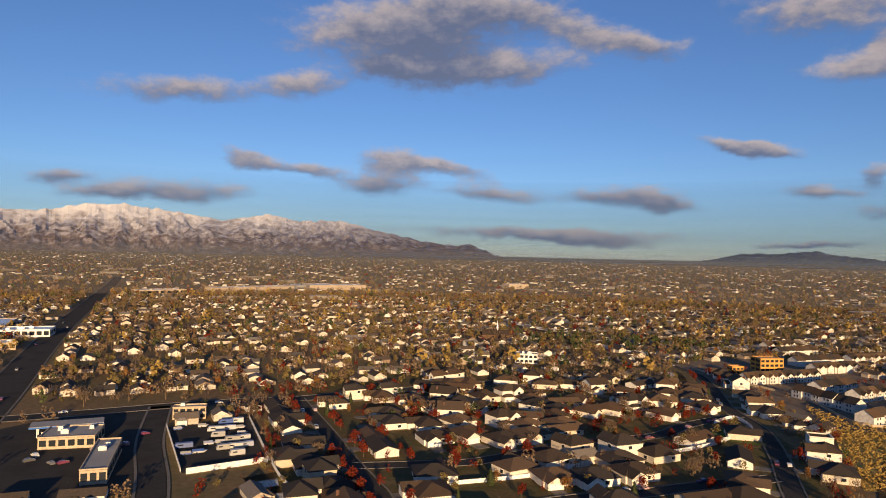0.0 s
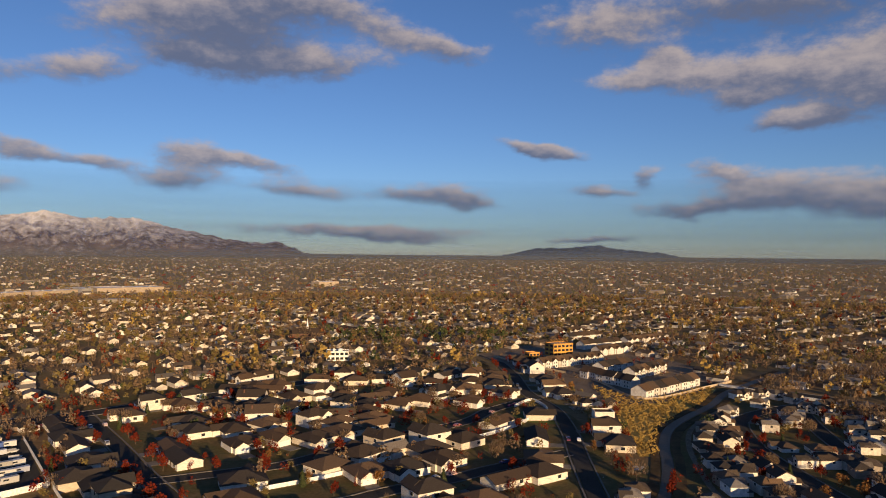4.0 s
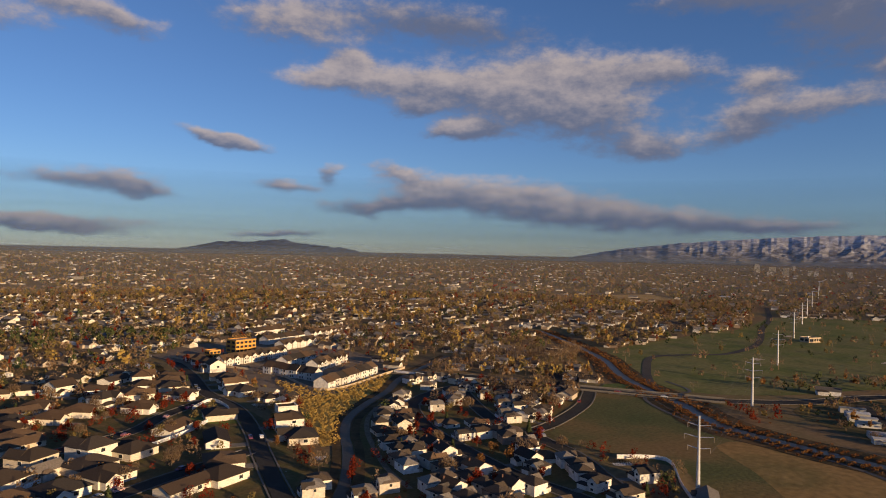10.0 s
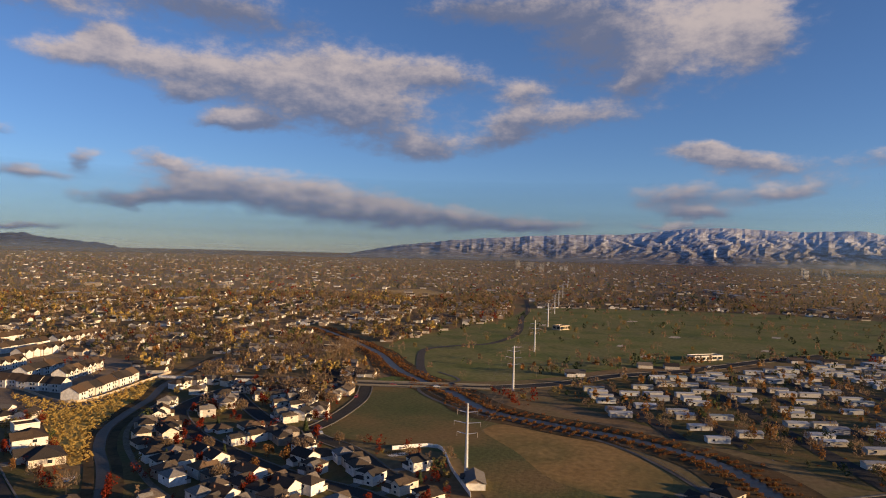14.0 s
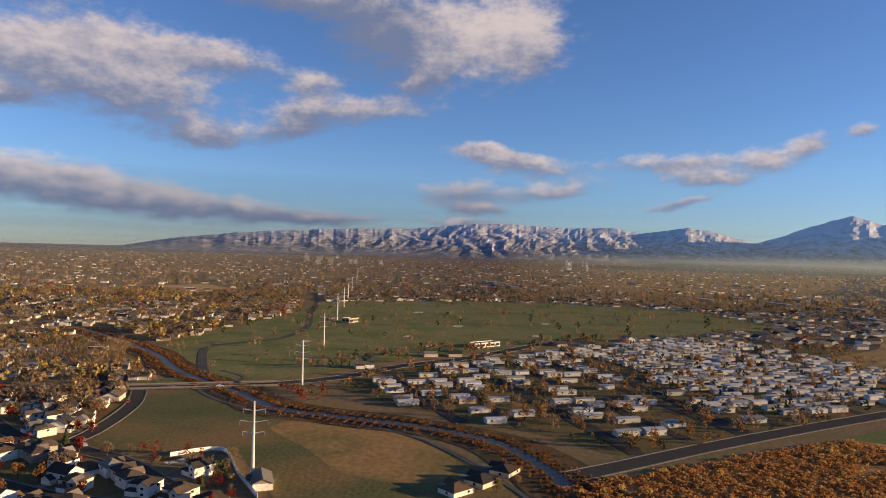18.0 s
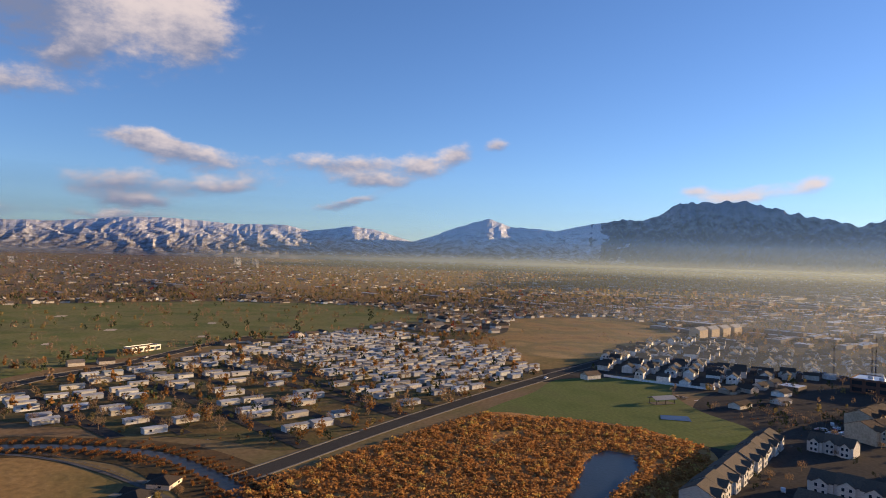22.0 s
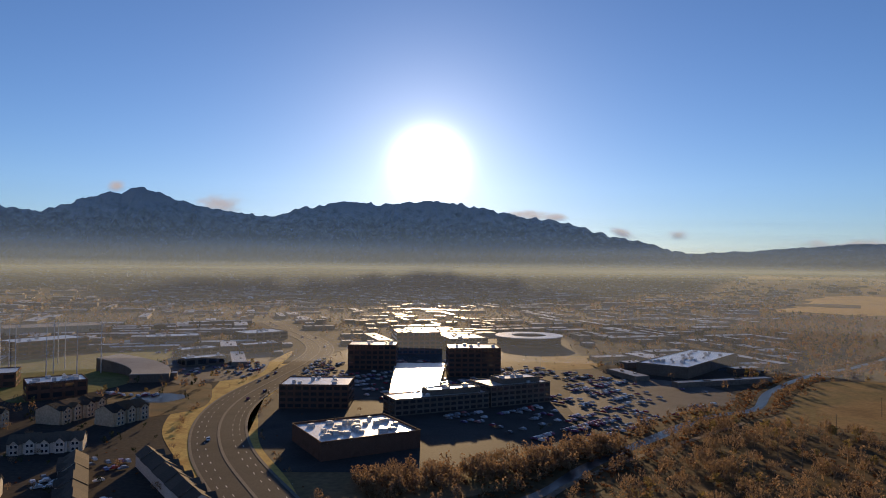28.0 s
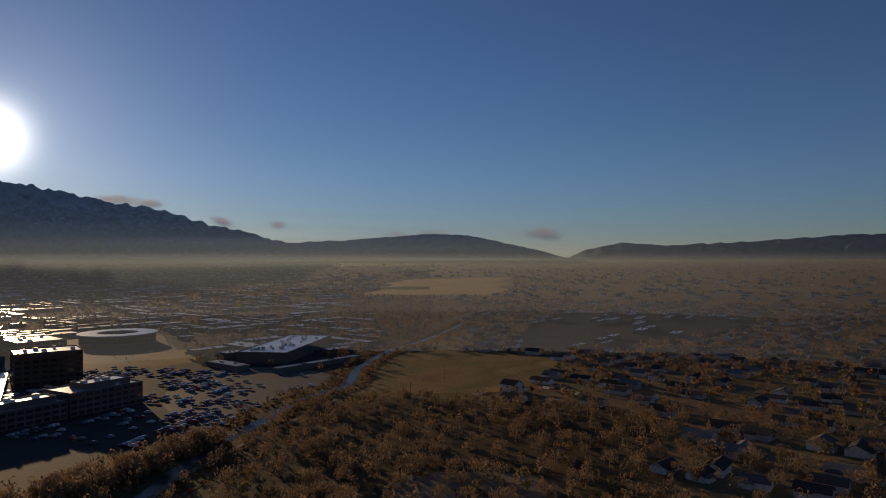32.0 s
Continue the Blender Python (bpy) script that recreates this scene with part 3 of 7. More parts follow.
def merged(name, template, places, mats, label, category):
    """One object of kind stuff from many copies of a triangle template: (verts, tris, slots); places: x, y, z, turn, sx, sy, sz."""
    tv, tf, ts = (np.array(q) for q in template)
    pl = np.array(places, dtype=float)
    c, s = np.cos(pl[:, 3])[:, None], np.sin(pl[:, 3])[:, None]
    x, y, z = (tv[None, :, k] * pl[:, 4 + k][:, None] for k in range(3))
    V = np.stack([x * c - y * s + pl[:, 0][:, None], x * s + y * c + pl[:, 1][:, None], z + pl[:, 2][:, None]], -1).reshape(-1, 3)
    F = (tf[None] + (np.arange(len(pl)) * len(tv))[:, None, None]).reshape(-1)
    me = bpy.data.meshes.new(name)
    me.vertices.add(len(V))
    me.vertices.foreach_set("co", V.astype(np.float32).ravel())
    me.loops.add(len(F))
    me.loops.foreach_set("vertex_index", F.astype(np.int32))
    nf = len(F) // 3
    me.polygons.add(nf)
    me.polygons.foreach_set("loop_start", np.arange(nf, dtype=np.int32) * 3)
    for m in mats:
        me.materials.append(M[m])
    me.polygons.foreach_set("material_index", np.tile(ts, len(pl)).astype(np.int32))
    me.update(calc_edges=True)
    me.shade_flat()
    return tagged(new(name, me), label, category, "", "stuff")


def tris(shape):
    f, m = [], []
    for q, k in zip(shape.f, shape.m):
        for i in range(1, len(q) - 1):
            f.append((q[0], q[i], q[i + 1]))
            m.append(k)
    return shape.v, f, m


# ---- the valley floor and the ranges ----
floor_shape = Shape()
radii = [0, 60, 120, 200, 300, 450, 700, 1000, 1400, 1800] + [1900 + 110 * i for i in range(28)]
SEG = 144
verts = [(0, 0, 0)]
for r in radii[1:]:
    verts += [(r * math.sin(i * math.tau / SEG), r * math.cos(i * math.tau / SEG), ground_z(r)) for i in range(SEG)]
faces = [(0, 1 + (i + 1) % SEG, 1 + i) for i in range(SEG)]
for k in range(len(radii) - 2):
    a, b = 1 + k * SEG, 1 + (k + 1) * SEG
    faces += [(a + i, a + (i + 1) % SEG, b + (i + 1) % SEG, b + i) for i in range(SEG)]
setting("ground", floor_shape.add(verts, faces), "ground", "dry autumn valley floor of brown grass and soil", "ground")

# skylines: bearing and height in degrees of each summit or saddle
WEST = [(-60, 2.2), (-48, 2.7), (-40, 2.3), (-33, 2.5), (-31, 2.3), (-28, 3.0), (-25, 3.15), (-22, 2.75), (-17.7, 2.15), (-14.6, 2.8), (-12, 2.35),
        (-8.7, 2.45), (-6, 1.8), (-2, .95), (.7, .6), (2.2, .78), (3.4, .3), (5, -.3)]
ISLAND = [(20.5, -.3), (21.5, 0), (24, .46), (26, .44), (28.1, .7), (30.2, .4), (33.5, .1), (36, -.3)]
EAST = [(52, -.3), (56, .5), (61, 1.1), (64, 1.35), (68, 1.62), (71, 1.77), (75, 1.85), (78, 2.17), (80.3, 2.42), (83, 2.48), (87.8, 2.2), (91.5, 2.3), (93.8, 1.9),
        (97.4, 2.4), (99.6, 2.05), (102.1, 1.25), (103.8, 1.75), (105.4, 2.4), (108.5, 3.4), (110.4, 2.75), (114.1, 2.5), (117.6, 3.2), (121, 2.9), (126, 1.5), (131, -.3)]
SOUTH_EAST = [(109, -.3), (113, 1.2), (117, 3.0), (119.5, 3.4), (122, 3.65), (123.8, 4.9), (126.2, 4.85), (128.5, 4.95), (131.8, 4.1), (136.1, 3.15), (138.5, 3.9), (142.2, 3.65), (145.8, 5.0), (148.9, 5.8), (152.2, 4.6),
              (156.2, 4.0), (158.1, 3.85), (160.7, 4.45), (164, 5.2), (167, 5.0), (171.6, 5.35), (174.4, 5.06), (178.2, 4.33), (183, 3.55), (186.7, 2.5), (191.9, 1.15), (195, -.3)]
SOUTH = [(186, .2), (192, 1.1), (197, 1.35), (204, 1.85), (207.2, 1.75), (209, 1.4), (213, .5), (215.5, -.2), (217, .5), (219.8, 1.05), (223.3, .8), (229.5, 1.05), (236.5, 1.5), (245, 1.3), (262, 1.6), (280, .4)]


def range_material(name, rock, snow_line, snow_amount):
    m = bpy.data.materials.new(name)
    m.use_nodes = True
    nt = m.node_tree
    b = nt.nodes["Principled BSDF"]
    b.inputs["Roughness"].default_value = .95
    b.inputs["Specular IOR Level"].default_value = .1
    g = nt.nodes.new("ShaderNodeNewGeometry")
    sep = nt.nodes.new("ShaderNodeSeparateXYZ")
    nt.links.new(g.outputs["Position"], sep.inputs[0])
    n1 = nt.nodes.new("ShaderNodeTexNoise")
    n1.inputs["Scale"].default_value, n1.inputs["Detail"].default_value, n1.inputs["Roughness"].default_value = .02, 8, .66
    nt.links.new(g.outputs["Position"], n1.inputs["Vector"])
    ramp = nt.nodes.new("ShaderNodeValToRGB")
    for e, c, p in zip(ramp.color_ramp.elements, rock, (.38, .62)):
        e.color, e.position = (*c, 1), p
    nt.links.new(n1.outputs["Fac"], ramp.inputs[0])
    ad = nt.nodes.new("ShaderNodeMath")
    ad.operation = "MULTIPLY_ADD"
    nt.links.new(n1.outputs["Fac"], ad.inputs[0])
    ad.inputs[1].default_value = 600.0
    nt.links.new(sep.outputs[2], ad.inputs[2])
    mr = nt.nodes.new("ShaderNodeMapRange")
    nt.links.new(ad.outputs[0], mr.inputs[0])
    mr.inputs[1].default_value, mr.inputs[2].default_value, mr.inputs[4].default_value = snow_line + 215, snow_line + 410, snow_amount
    mx = nt.nodes.new("ShaderNodeMix")
    mx.data_type = "RGBA"
    nt.links.new(mr.outputs[0], mx.inputs[0])
    nt.links.new(ramp.outputs[0], mx.inputs[6])
    mx.inputs[7].default_value = (.74, .75, .78, 1)
    nt.links.new(mx.outputs[2], b.inputs["Base Color"])
    return m


M["range_west"] = range_material("brown_range_with_snow", [(.12, .085, .07), (.20, .14, .11)], 205, .8)
M["range_east"] = range_material("foothills_with_snow", [(.15, .135, .13), (.23, .205, .18)], 165, .9)
# rock tinted blue-grey: the haze of distance is painted into its colour
M["range_dark"] = range_material("haze_tinted_rock_range", [(.060, .068, .085), (.10, .11, .13)], 360, .4)


def mountain_range(name, line, mat, r0, r1, label, rough=1.0, jag=0.0):
    step = 0.2
    a0, a1 = line[0][0], line[-1][0]
    n = int((a1 - a0) / step) + 1
    rings = 26
    xs, ys = [p[0] for p in line], [p[1] for p in line]
    v, f = [], []
    for i in range(n):
        az = a0 + i * step
        e = float(np.interp(az, xs, ys))
        e += .10 * rough * noise.noise(Vector((az * 1.3, 3.1, 0))) + .08 * rough * noise.noise(Vector((az * 3.1, 7.7, 0))) + .06 * rough * (.5 - abs(noise.noise(Vector((az * 1.9, 1.7, 4.0))))) * 2
        e += jag * (.5 - abs(noise.noise(Vector((az * .9, 11.3, 2.0)))) * 1.6 + .45 * noise.noise(Vector((az * 2.6, 5.5, 1.0))))
        top = 90 + r1 * math.tan(radians(e))
        for k in range(rings):
            t = k / (rings - 1)
            r = r0 + (r1 - r0) * t
            base = ground_z(r) - 3
            a, rr = radians(az), r
            x, y = r * math.sin(a), r * math.cos(a)
            wq = az * .55 + .7 * noise.noise(Vector((x * .004, y * .004, 2.2)))
            spur = abs(noise.noise(Vector((wq, r * .0028, 6.1)))) * 1.5 + abs(noise.noise(Vector((wq * 2.7, r * .007, 1.1)))) * .7
            cut = spur + .35 * abs(noise.noise(Vector((x * .027, y * .027, 8.3))))
            h = t ** 1.05 * (1 - min(.7, (1 - t) ** .8 * cut * .8 * rough))
            v.append((x, y, base + max(0, top - base) * h))
    for i in range(n - 1):
        for k in range(rings - 1):
            a = i * rings + k
            f.append((a, a + 1, a + rings + 1, a + rings))
    return setting(name, Shape().add(v, f), mat, label, "mountain range")


mountain_range("mountains_west", WEST, "range_west", 4250, 4900, "snow-topped brown mountain range beyond the suburbs", 1.0, .12)
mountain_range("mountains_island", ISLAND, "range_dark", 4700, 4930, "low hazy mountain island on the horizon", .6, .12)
mountain_range("mountains_north", EAST, "range_east", 4200, 4900, "foothills and snowy ridges beyond the city", .45)
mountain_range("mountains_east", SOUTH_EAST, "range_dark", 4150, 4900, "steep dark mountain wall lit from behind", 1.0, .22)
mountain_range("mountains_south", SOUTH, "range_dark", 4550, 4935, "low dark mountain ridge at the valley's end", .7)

# ---- districts of the plan ----
MAIN_ROAD = [(-215, 300), (-260, 405), (-327, 551), (-412, 743), (-513, 984), (-672, 1362), (-900, 1900)]
CROSS_ROAD = [(-330, 305), (-224, 350), (-157, 386), (-116, 405), (-86, 414), (-40, 440), (40, 480)]
SIDE_ROAD = [(-157, 386), (-134, 318), (-110, 264), (-95, 225)]
RED_STREET = [(-86, 414), (-59, 348), (-38, 293), (-21, 253), (-8, 215)]
STREET_A1 = [(-36, 287), (7, 294), (22, 300), (46, 316), (65, 328), (110, 347), (136, 372), (172, 395)]
STREET_A2 = [(-16, 246), (28, 246), (51, 254), (77, 261), (100, 270), (139, 283)]
COLLECTOR = [(112, 190), (127, 235), (142, 277), (156, 314), (170, 363), (174, 414), (190, 480), (198, 565), (150, 640)]
CANAL = [(120, 190), (152, 226), (175, 259), (188, 281), (209, 308), (236, 330), (268, 352), (300, 380), (340, 405), (400, 440)]
STREET_C1 = [(200, 130), (208, 152), (209, 187), (217, 227), (231, 271), (259, 315), (300, 334), (345, 340)]
CANAL_PATH = [(165, 202), (172, 225), (184, 250), (200, 279), (220, 305), (248, 328), (280, 352)]
STREET_C2 = [(222, 140), (235, 164), (246, 181), (254, 198), (258, 214), (266, 228), (284, 232), (313, 241), (344, 254), (378, 275)]
STREET_C3 = [(258, 234), (263, 247), (273, 268), (288, 294), (305, 320)]
BRIDGE_ROAD = [(300, 420), (352, 350), (374, 290), (405, 224), (432, 192), (464, 168), (517, 146), (579, 103), (682, 55), (760, 10)]
RIVER = [(620, 520), (560, 430), (500, 350), (446, 296), (409, 247), (389, 214), (358, 175), (349, 130), (343, 85), (325, 45), (290, 18), (255, -2), (205, -60), (140, -140), (60, -215),
         (5, -268), (-23, -318), (-62, -376), (-102, -432), (-139, -462), (-171, -530), (-233, -618), (-302, -685), (-420, -830)]
TRAIL = [(452, 262), (430, 232), (388, 240), (351, 188), (342, 139), (330, 96), (304, 63), (268, 33), (235, 10)]
PARKWAY = [(405, 236), (440, 268), (486, 299), (549, 332), (591, 321), (626, 303), (690, 308), (763, 329), (900, 385), (1054, 440), (1292, 545)]
PARK_ROAD = [(285, 10), (307, -12), (356, -60), (428, -137), (508, -228), (556, -285), (680, -430), (900, -640)]
HIGHWAY = [(60, -190), (108, -252), (150, -312), (180, -375), (196, -440), (202, -520), (208, -606), (224, -700), (262, -790), (330, -900), (420, -1050)]

FIELD = [(369, 266), (388, 238), (351, 184), (340, 139), (328, 95), (300, 60), (262, 30), (215, 50), (215, 95), (250, 130), (271, 150), (266, 186), (266, 209), (272, 222), (300, 232), (329, 243)]
GOLF = [(430, 235), (457, 300), (530, 372), (695, 395), (879, 400), (1100, 440), (1200, 300), (1290, 60), (1230, -180), (1010, -250), (830, -110), (760, -20), (650, 75), (560, 150), (470, 190)]
HOMES = [(420, 160), (470, 160), (548, 118), (640, 40), (800, -90), (800, -270), (650, -240), (505, -214), (410, -115), (326, -22), (345, 20), (372, 80)]
BROWN = [(640, -150), (610, -200), (530, -225), (640, -370), (744, -491), (900, -580), (1030, -541), (990, -374), (800, -290)]
PARK = [(385, -127), (440, -180), (487, -225), (473, -302), (420, -275), (370, -262), (326, -262), (289, -232), (300, -214), (338, -200), (366, -170)]
MARSH = [(268, 12), (300, -22), (383, -122), (362, -166), (334, -200), (295, -212), (258, -190), (222, -150), (180, -110), (190, -60), (235, -20)]
POND = [(236, -108), (262, -126), (284, -140), (301, -160), (290, -170), (266, -156), (247, -135), (226, -118)]
WEEDS = [(226, 425), (205, 355), (186, 316), (168, 270), (177, 268), (188, 287), (207, 312), (234, 336), (266, 358), (304, 394), (300, 402), (238, 373)]
FIELD_B = [(-165, -500), (-152, -432), (-195, -405), (-240, -398), (-302, -442), (-345, -510), (-330, -560), (-253, -590), (-200, -560)]
GOLD = [(-495, -1552), (-560, -1440), (-783, -1380), (-1000, -1660), (-1290, -2180), (-1150, -2260), (-870, -2210)]
CARPARK = [(-20, -450), (-42, -376), (-60, -385), (-100, -450), (-142, -492), (-128, -545), (-88, -572), (-40, -545)]
CAMPUS = [(185, -335), (120, -285), (55, -295), (-35, -350), (-80, -540), (-50, -640), (-40, -860), (110, -880), (190, -790), (205, -640), (188, -480)]
WOOD = [(-100, -440), (-176, -395), (-262, -318), (-175, -190), (-90, -180), (-20, -250), (-66, -372)]
GRAVEL = [(-100, -262), (-150, -238), (-128, -200), (-80, -215)]
TOWN = [(212, 372), (310, 405), (345, 480), (330, 600), (250, 620), (205, 560)]
SCHOOL = [(-323, -552), (-420, -520), (-700, -600), (-830, -700), (-640, -900), (-500, -780)]
STATION = [(-215, 285), (-205, 345), (-160, 375), (-135, 318), (-112, 262), (-140, 235)]
RV_LOT = [(-136, 342), (-102, 273), (-73, 291), (-101, 365)]
RANGE = [(443, -483), (483, -536), (440, -610), (394, -687), (348, -638), (330, -560), (302, -474), (328, -400), (380, -440)]
ROW_TOWN = [(525, -259), (699, -416), (722, -511), (636, -533), (587, -561), (556, -617), (443, -483), (464, -415), (432, -316)]
GOLD_NORTH = [(1254, 920), (1149, 728), (1261, 658), (1454, 887)]
EXCLUDED = [GOLD_NORTH, FIELD, GOLF, HOMES, BROWN, PARK, MARSH, FIELD_B, GOLD, CARPARK, CAMPUS, WOOD, TOWN, SCHOOL, STATION, RV_LOT, RANGE, WEEDS, ROW_TOWN]
LINES = [(MAIN_ROAD, 20), (CROSS_ROAD, 14), (SIDE_ROAD, 12), (RED_STREET, 12), (STREET_A1, 11), (STREET_A2, 11), (COLLECTOR, 14), (CANAL, 14), (STREET_C1, 11), (STREET_C2, 11),
         (STREET_C3, 10), (BRIDGE_ROAD, 14), (RIVER, 26), (PARKWAY, 16), (PARK_ROAD, 14), (HIGHWAY, 34)]

patch("paved_district_east", [(300, -216), (262, -196), (215, -140), (130, -170), (120, -235), (180, -330), (205, -420), (215, -600), (262, -780), (420, -1000), (700, -1000), (760, -760), (600, -560), (480, -400), (400, -280)], .05, "yard_dark", "dark streets, drives and yards between townhouses and offices", "paving")
patch("paved_district_south", [(-60, -530), (-110, -560), (-240, -660), (-330, -900), (-150, -1150), (100, -1150), (230, -900), (190, -700), (60, -850)], .05, "yard_dark", "dark paved yards and lots round shops", "paving", soft=False)
patch("yards_west", [(-95, 425), (-60, 260), (-20, 205), (60, 215), (130, 200), (160, 270), (175, 360), (185, 470), (120, 560), (-40, 520)], .04, "yard", "shaded lawns and planting beds between houses", "yard")
patch("yards_north", [(128, 215), (195, 110), (250, 190), (370, 268), (378, 290), (320, 395), (245, 335), (180, 270)], .04, "yard", "shaded lawns and planting beds between houses", "yard")
patch("field_open", FIELD, .05, "field", "mown open field, green with a brown dry patch", "field")
patch("field_dry_patch", [(338, 150), (341, 122), (322, 84), (292, 58), (262, 62), (262, 96), (292, 128), (318, 158)], .05, "brown", "dry orange-brown patch of the mown field", "field")
patch("golf_course", GOLF, .05, "golf", "green golf course turf with worn fairways", "golf course")
patch("mobile_home_ground", HOMES, .05, "yard", "lawns and gravel between mobile homes", "yard")
patch("field_brown", BROWN, .05, "brown", "dry brown grass field", "field")
patch("park_lawn", PARK, .06, "park", "bright green park lawn", "lawn")
patch("marsh", MARSH, .05, "marsh", "rust-coloured autumn marsh", "wetland")
patch("pond", POND, .10, "water", "small grey pond among marsh reeds", "pond")
patch("weed_bank", WEEDS, .06, "weeds", "bank of tall golden weeds beside the canal", "bank", soft=False)
patch("field_south", FIELD_B, .05, "brown", "dry ochre grass field beside the river", "field")
patch("campus_paving", CAMPUS, .05, "wet_lot", "asphalt and paving round the offices", "paving", soft=False)
patch("car_park", CARPARK, .06, "lot", "large worn asphalt car park", "car park")
patch("lawn_dry", [(-7, -696), (-94, -723), (-49, -619), (-5, -600)], .05, "brown", "dry golden lawn before the round building", "lawn", soft=False)
patch("woodland_floor", WOOD, .05, "scrub", "brown scrub under bare riverside trees", "scrub")
patch("gravel_yard", GRAVEL, .07, "dirt", "bare gravel yard", "yard")
patch("station_forecourt", STATION, .05, "asphalt", "asphalt forecourt of the filling station", "forecourt")
patch("storage_yard", RV_LOT, .06, "asphalt", "asphalt storage yard", "yard", soft=False)
patch("townhouse_ground", TOWN, .05, "dirt", "bare soil and drives round new townhouses", "ground")
patch("range_turf", RANGE, .05, "golf", "driving range turf", "turf")
patch("school_yard", SCHOOL, .05, "yard_dark", "dark paved yard round low buildings", "yard")
patch("verge_west", [(62, -185), (96, -262), (136, -325), (160, -380), (178, -430), (190, -540), (196, -610), (250, -560), (222, -440), (205, -380), (180, -330), (140, -265), (95, -190)], .05, "weeds", "dry golden grass verge along the highway", "verge")
patch("verge_highway", [(118, -236), (163, -294), (201, -348), (222, -404), (226, -456), (238, -560), (250, -689), (226, -590), (203, -440), (185, -377), (162, -307)], .05, "weeds", "wide golden grass verge beside the highway", "verge")
patch("weed_lot", [(285, -428), (240, -372), (208, -405), (232, -470), (250, -490), (280, -450)], .06, "scrub", "reddish weedy empty lot", "lot")
for px, py, k in ((640, 150, 1), (700, 190, .8), (820, 160, 1.2), (620, 270, .8), (900, 60, 1), (760, 60, .9), (980, 250, 1.3), (840, 330, 1)):
    patch("sand_bunker", [(px + k * 9 * math.cos(a), py + k * 6 * math.sin(a) + 2 * math.sin(3 * a)) for a in (i * math.tau / 9 for i in range(9))], .05, "sand", "pale sand bunker on the golf course", "bunker")
for nm, px, py in (("puddle_lot", 248, -430), ("flooded_lot", 420, -690), ("flooded_lot", 452, -735)):
    patch(nm, [(px - 14, py - 10), (px + 12, py - 16), (px + 18, py + 8), (px - 8, py + 14)], .09, "water", "shallow standing water on a paved lot", "puddle")
patch("lot_shops", [(351, -633), (305, -635), (294, -725), (228, -560), (240, -500), (275, -490)], .05, "lot", "grey car parks between low shops", "car park")
patch("lawn_clubhouse", [(91, 644), (123, 632), (110, 567), (80, 571)], .05, "park", "green lawn beside the clubhouse", "lawn", soft=False)
patch("court_tennis", [(35, 626), (60, 634), (57, 580), (34, 576)], .05, "asphalt", "dark fenced tennis courts", "court", soft=False)
patch("lot_church", [(30, 740), (112, 766), (102, 699), (27, 669)], .05, "asphalt", "dark car park of the church", "car park", soft=False)
patch("field_stubble", [(277, 901), (397, 914), (328, 756), (267, 816)], .05, "brown", "orange-brown stubble field", "field", soft=False)
patch("field_pale", GOLD_NORTH, .05, "gold", "pale golden stubble field between houses", "field", soft=False)
patch("building_site", [(196, 581), (259, 589), (235, 526), (205, 503)], .05, "dirt", "bare soil of a building site", "ground", soft=False)
patch("lawn_corner", [(139, 355), (167, 372), (158, 330), (145, 338)], .05, "park", "small corner lawn inside a white fence", "lawn", soft=False)
patch("pond_park", [(436, 389), (462, 391), (431, 364), (418, 368)], .05, "water", "small pond behind bare trees", "pond")
patch("lot_bridge", [(406, 352), (440, 336), (415, 295), (384, 299)], .05, "asphalt", "dark car park beside the road bridge", "car park", soft=False)
patch("lawn_bridge", [(378, 264), (394, 250), (418, 270), (404, 282)], .05, "park", "patch of grass beside the bridge", "lawn")
patch("court_blue", [(365, -230), (359, -245), (347, -239), (355, -224)], .05, "court", "blue sports court in the park", "court", soft=False)
town_floor = Shape()
town_radii = (520, 700, 900, 1200, 1500, 1800, 2100, 2500, 2900, 3300, 3700)
town_v = [(r * math.sin(radians(108 + 4 * i)), r * math.cos(radians(108 + 4 * i)), ground_z(r) + .03) for r in town_radii for i in range(25)]
town_f = [(k * 25 + i + 1, k * 25 + i, (k + 1) * 25 + i, (k + 1) * 25 + i + 1) for k in range(len(town_radii) - 1) for i in range(24)]
setting("ground_town", town_floor.add(town_v, [tuple(reversed(q)) for q in town_f]), "town_ground", "dark streets, lots and yards of the town towards the mountains", "ground")
gold_shape = Shape()
gold_rows = []
for i in range(12):
    for j in range(12):
        u, w = i / 11, j / 11
        x = (1 - u) * ((1 - w) * -495 + w * -870) + u * ((1 - w) * -790 + w * -1290)
        y = (1 - u) * ((1 - w) * -1540 + w * -2230) + u * ((1 - w) * -1380 + w * -2200)
        x, y = x + 25 * math.sin(j * 1.7), y + 25 * math.sin(i * 1.3 + 1)
        gold_rows.append((x, y, ground_z(math.hypot(x, y)) + .3))
setting("field_gold", gold_shape.add(gold_rows, [(i * 12 + j, i * 12 + j + 1, i * 12 + j + 13, i * 12 + j + 12) for i in range(11) for j in range(11)]), "gold", "wide golden stubble field", "field")


def road(name, pts, width, label, mat="asphalt", walks=True, z=.09):
    z += .12
    ob = setting(name, ribbon(pts, width, z), mat, label, "road")
    if walks:
        for k in (-1, 1):
            kerb = new("kerb", ribbon(pts, .7 if width < 9 else 1.1, z + .13, .2, k * (width / 2 + .9)).mesh("kerb", ["concrete"]))
            kerb.parent = ob
    return ob


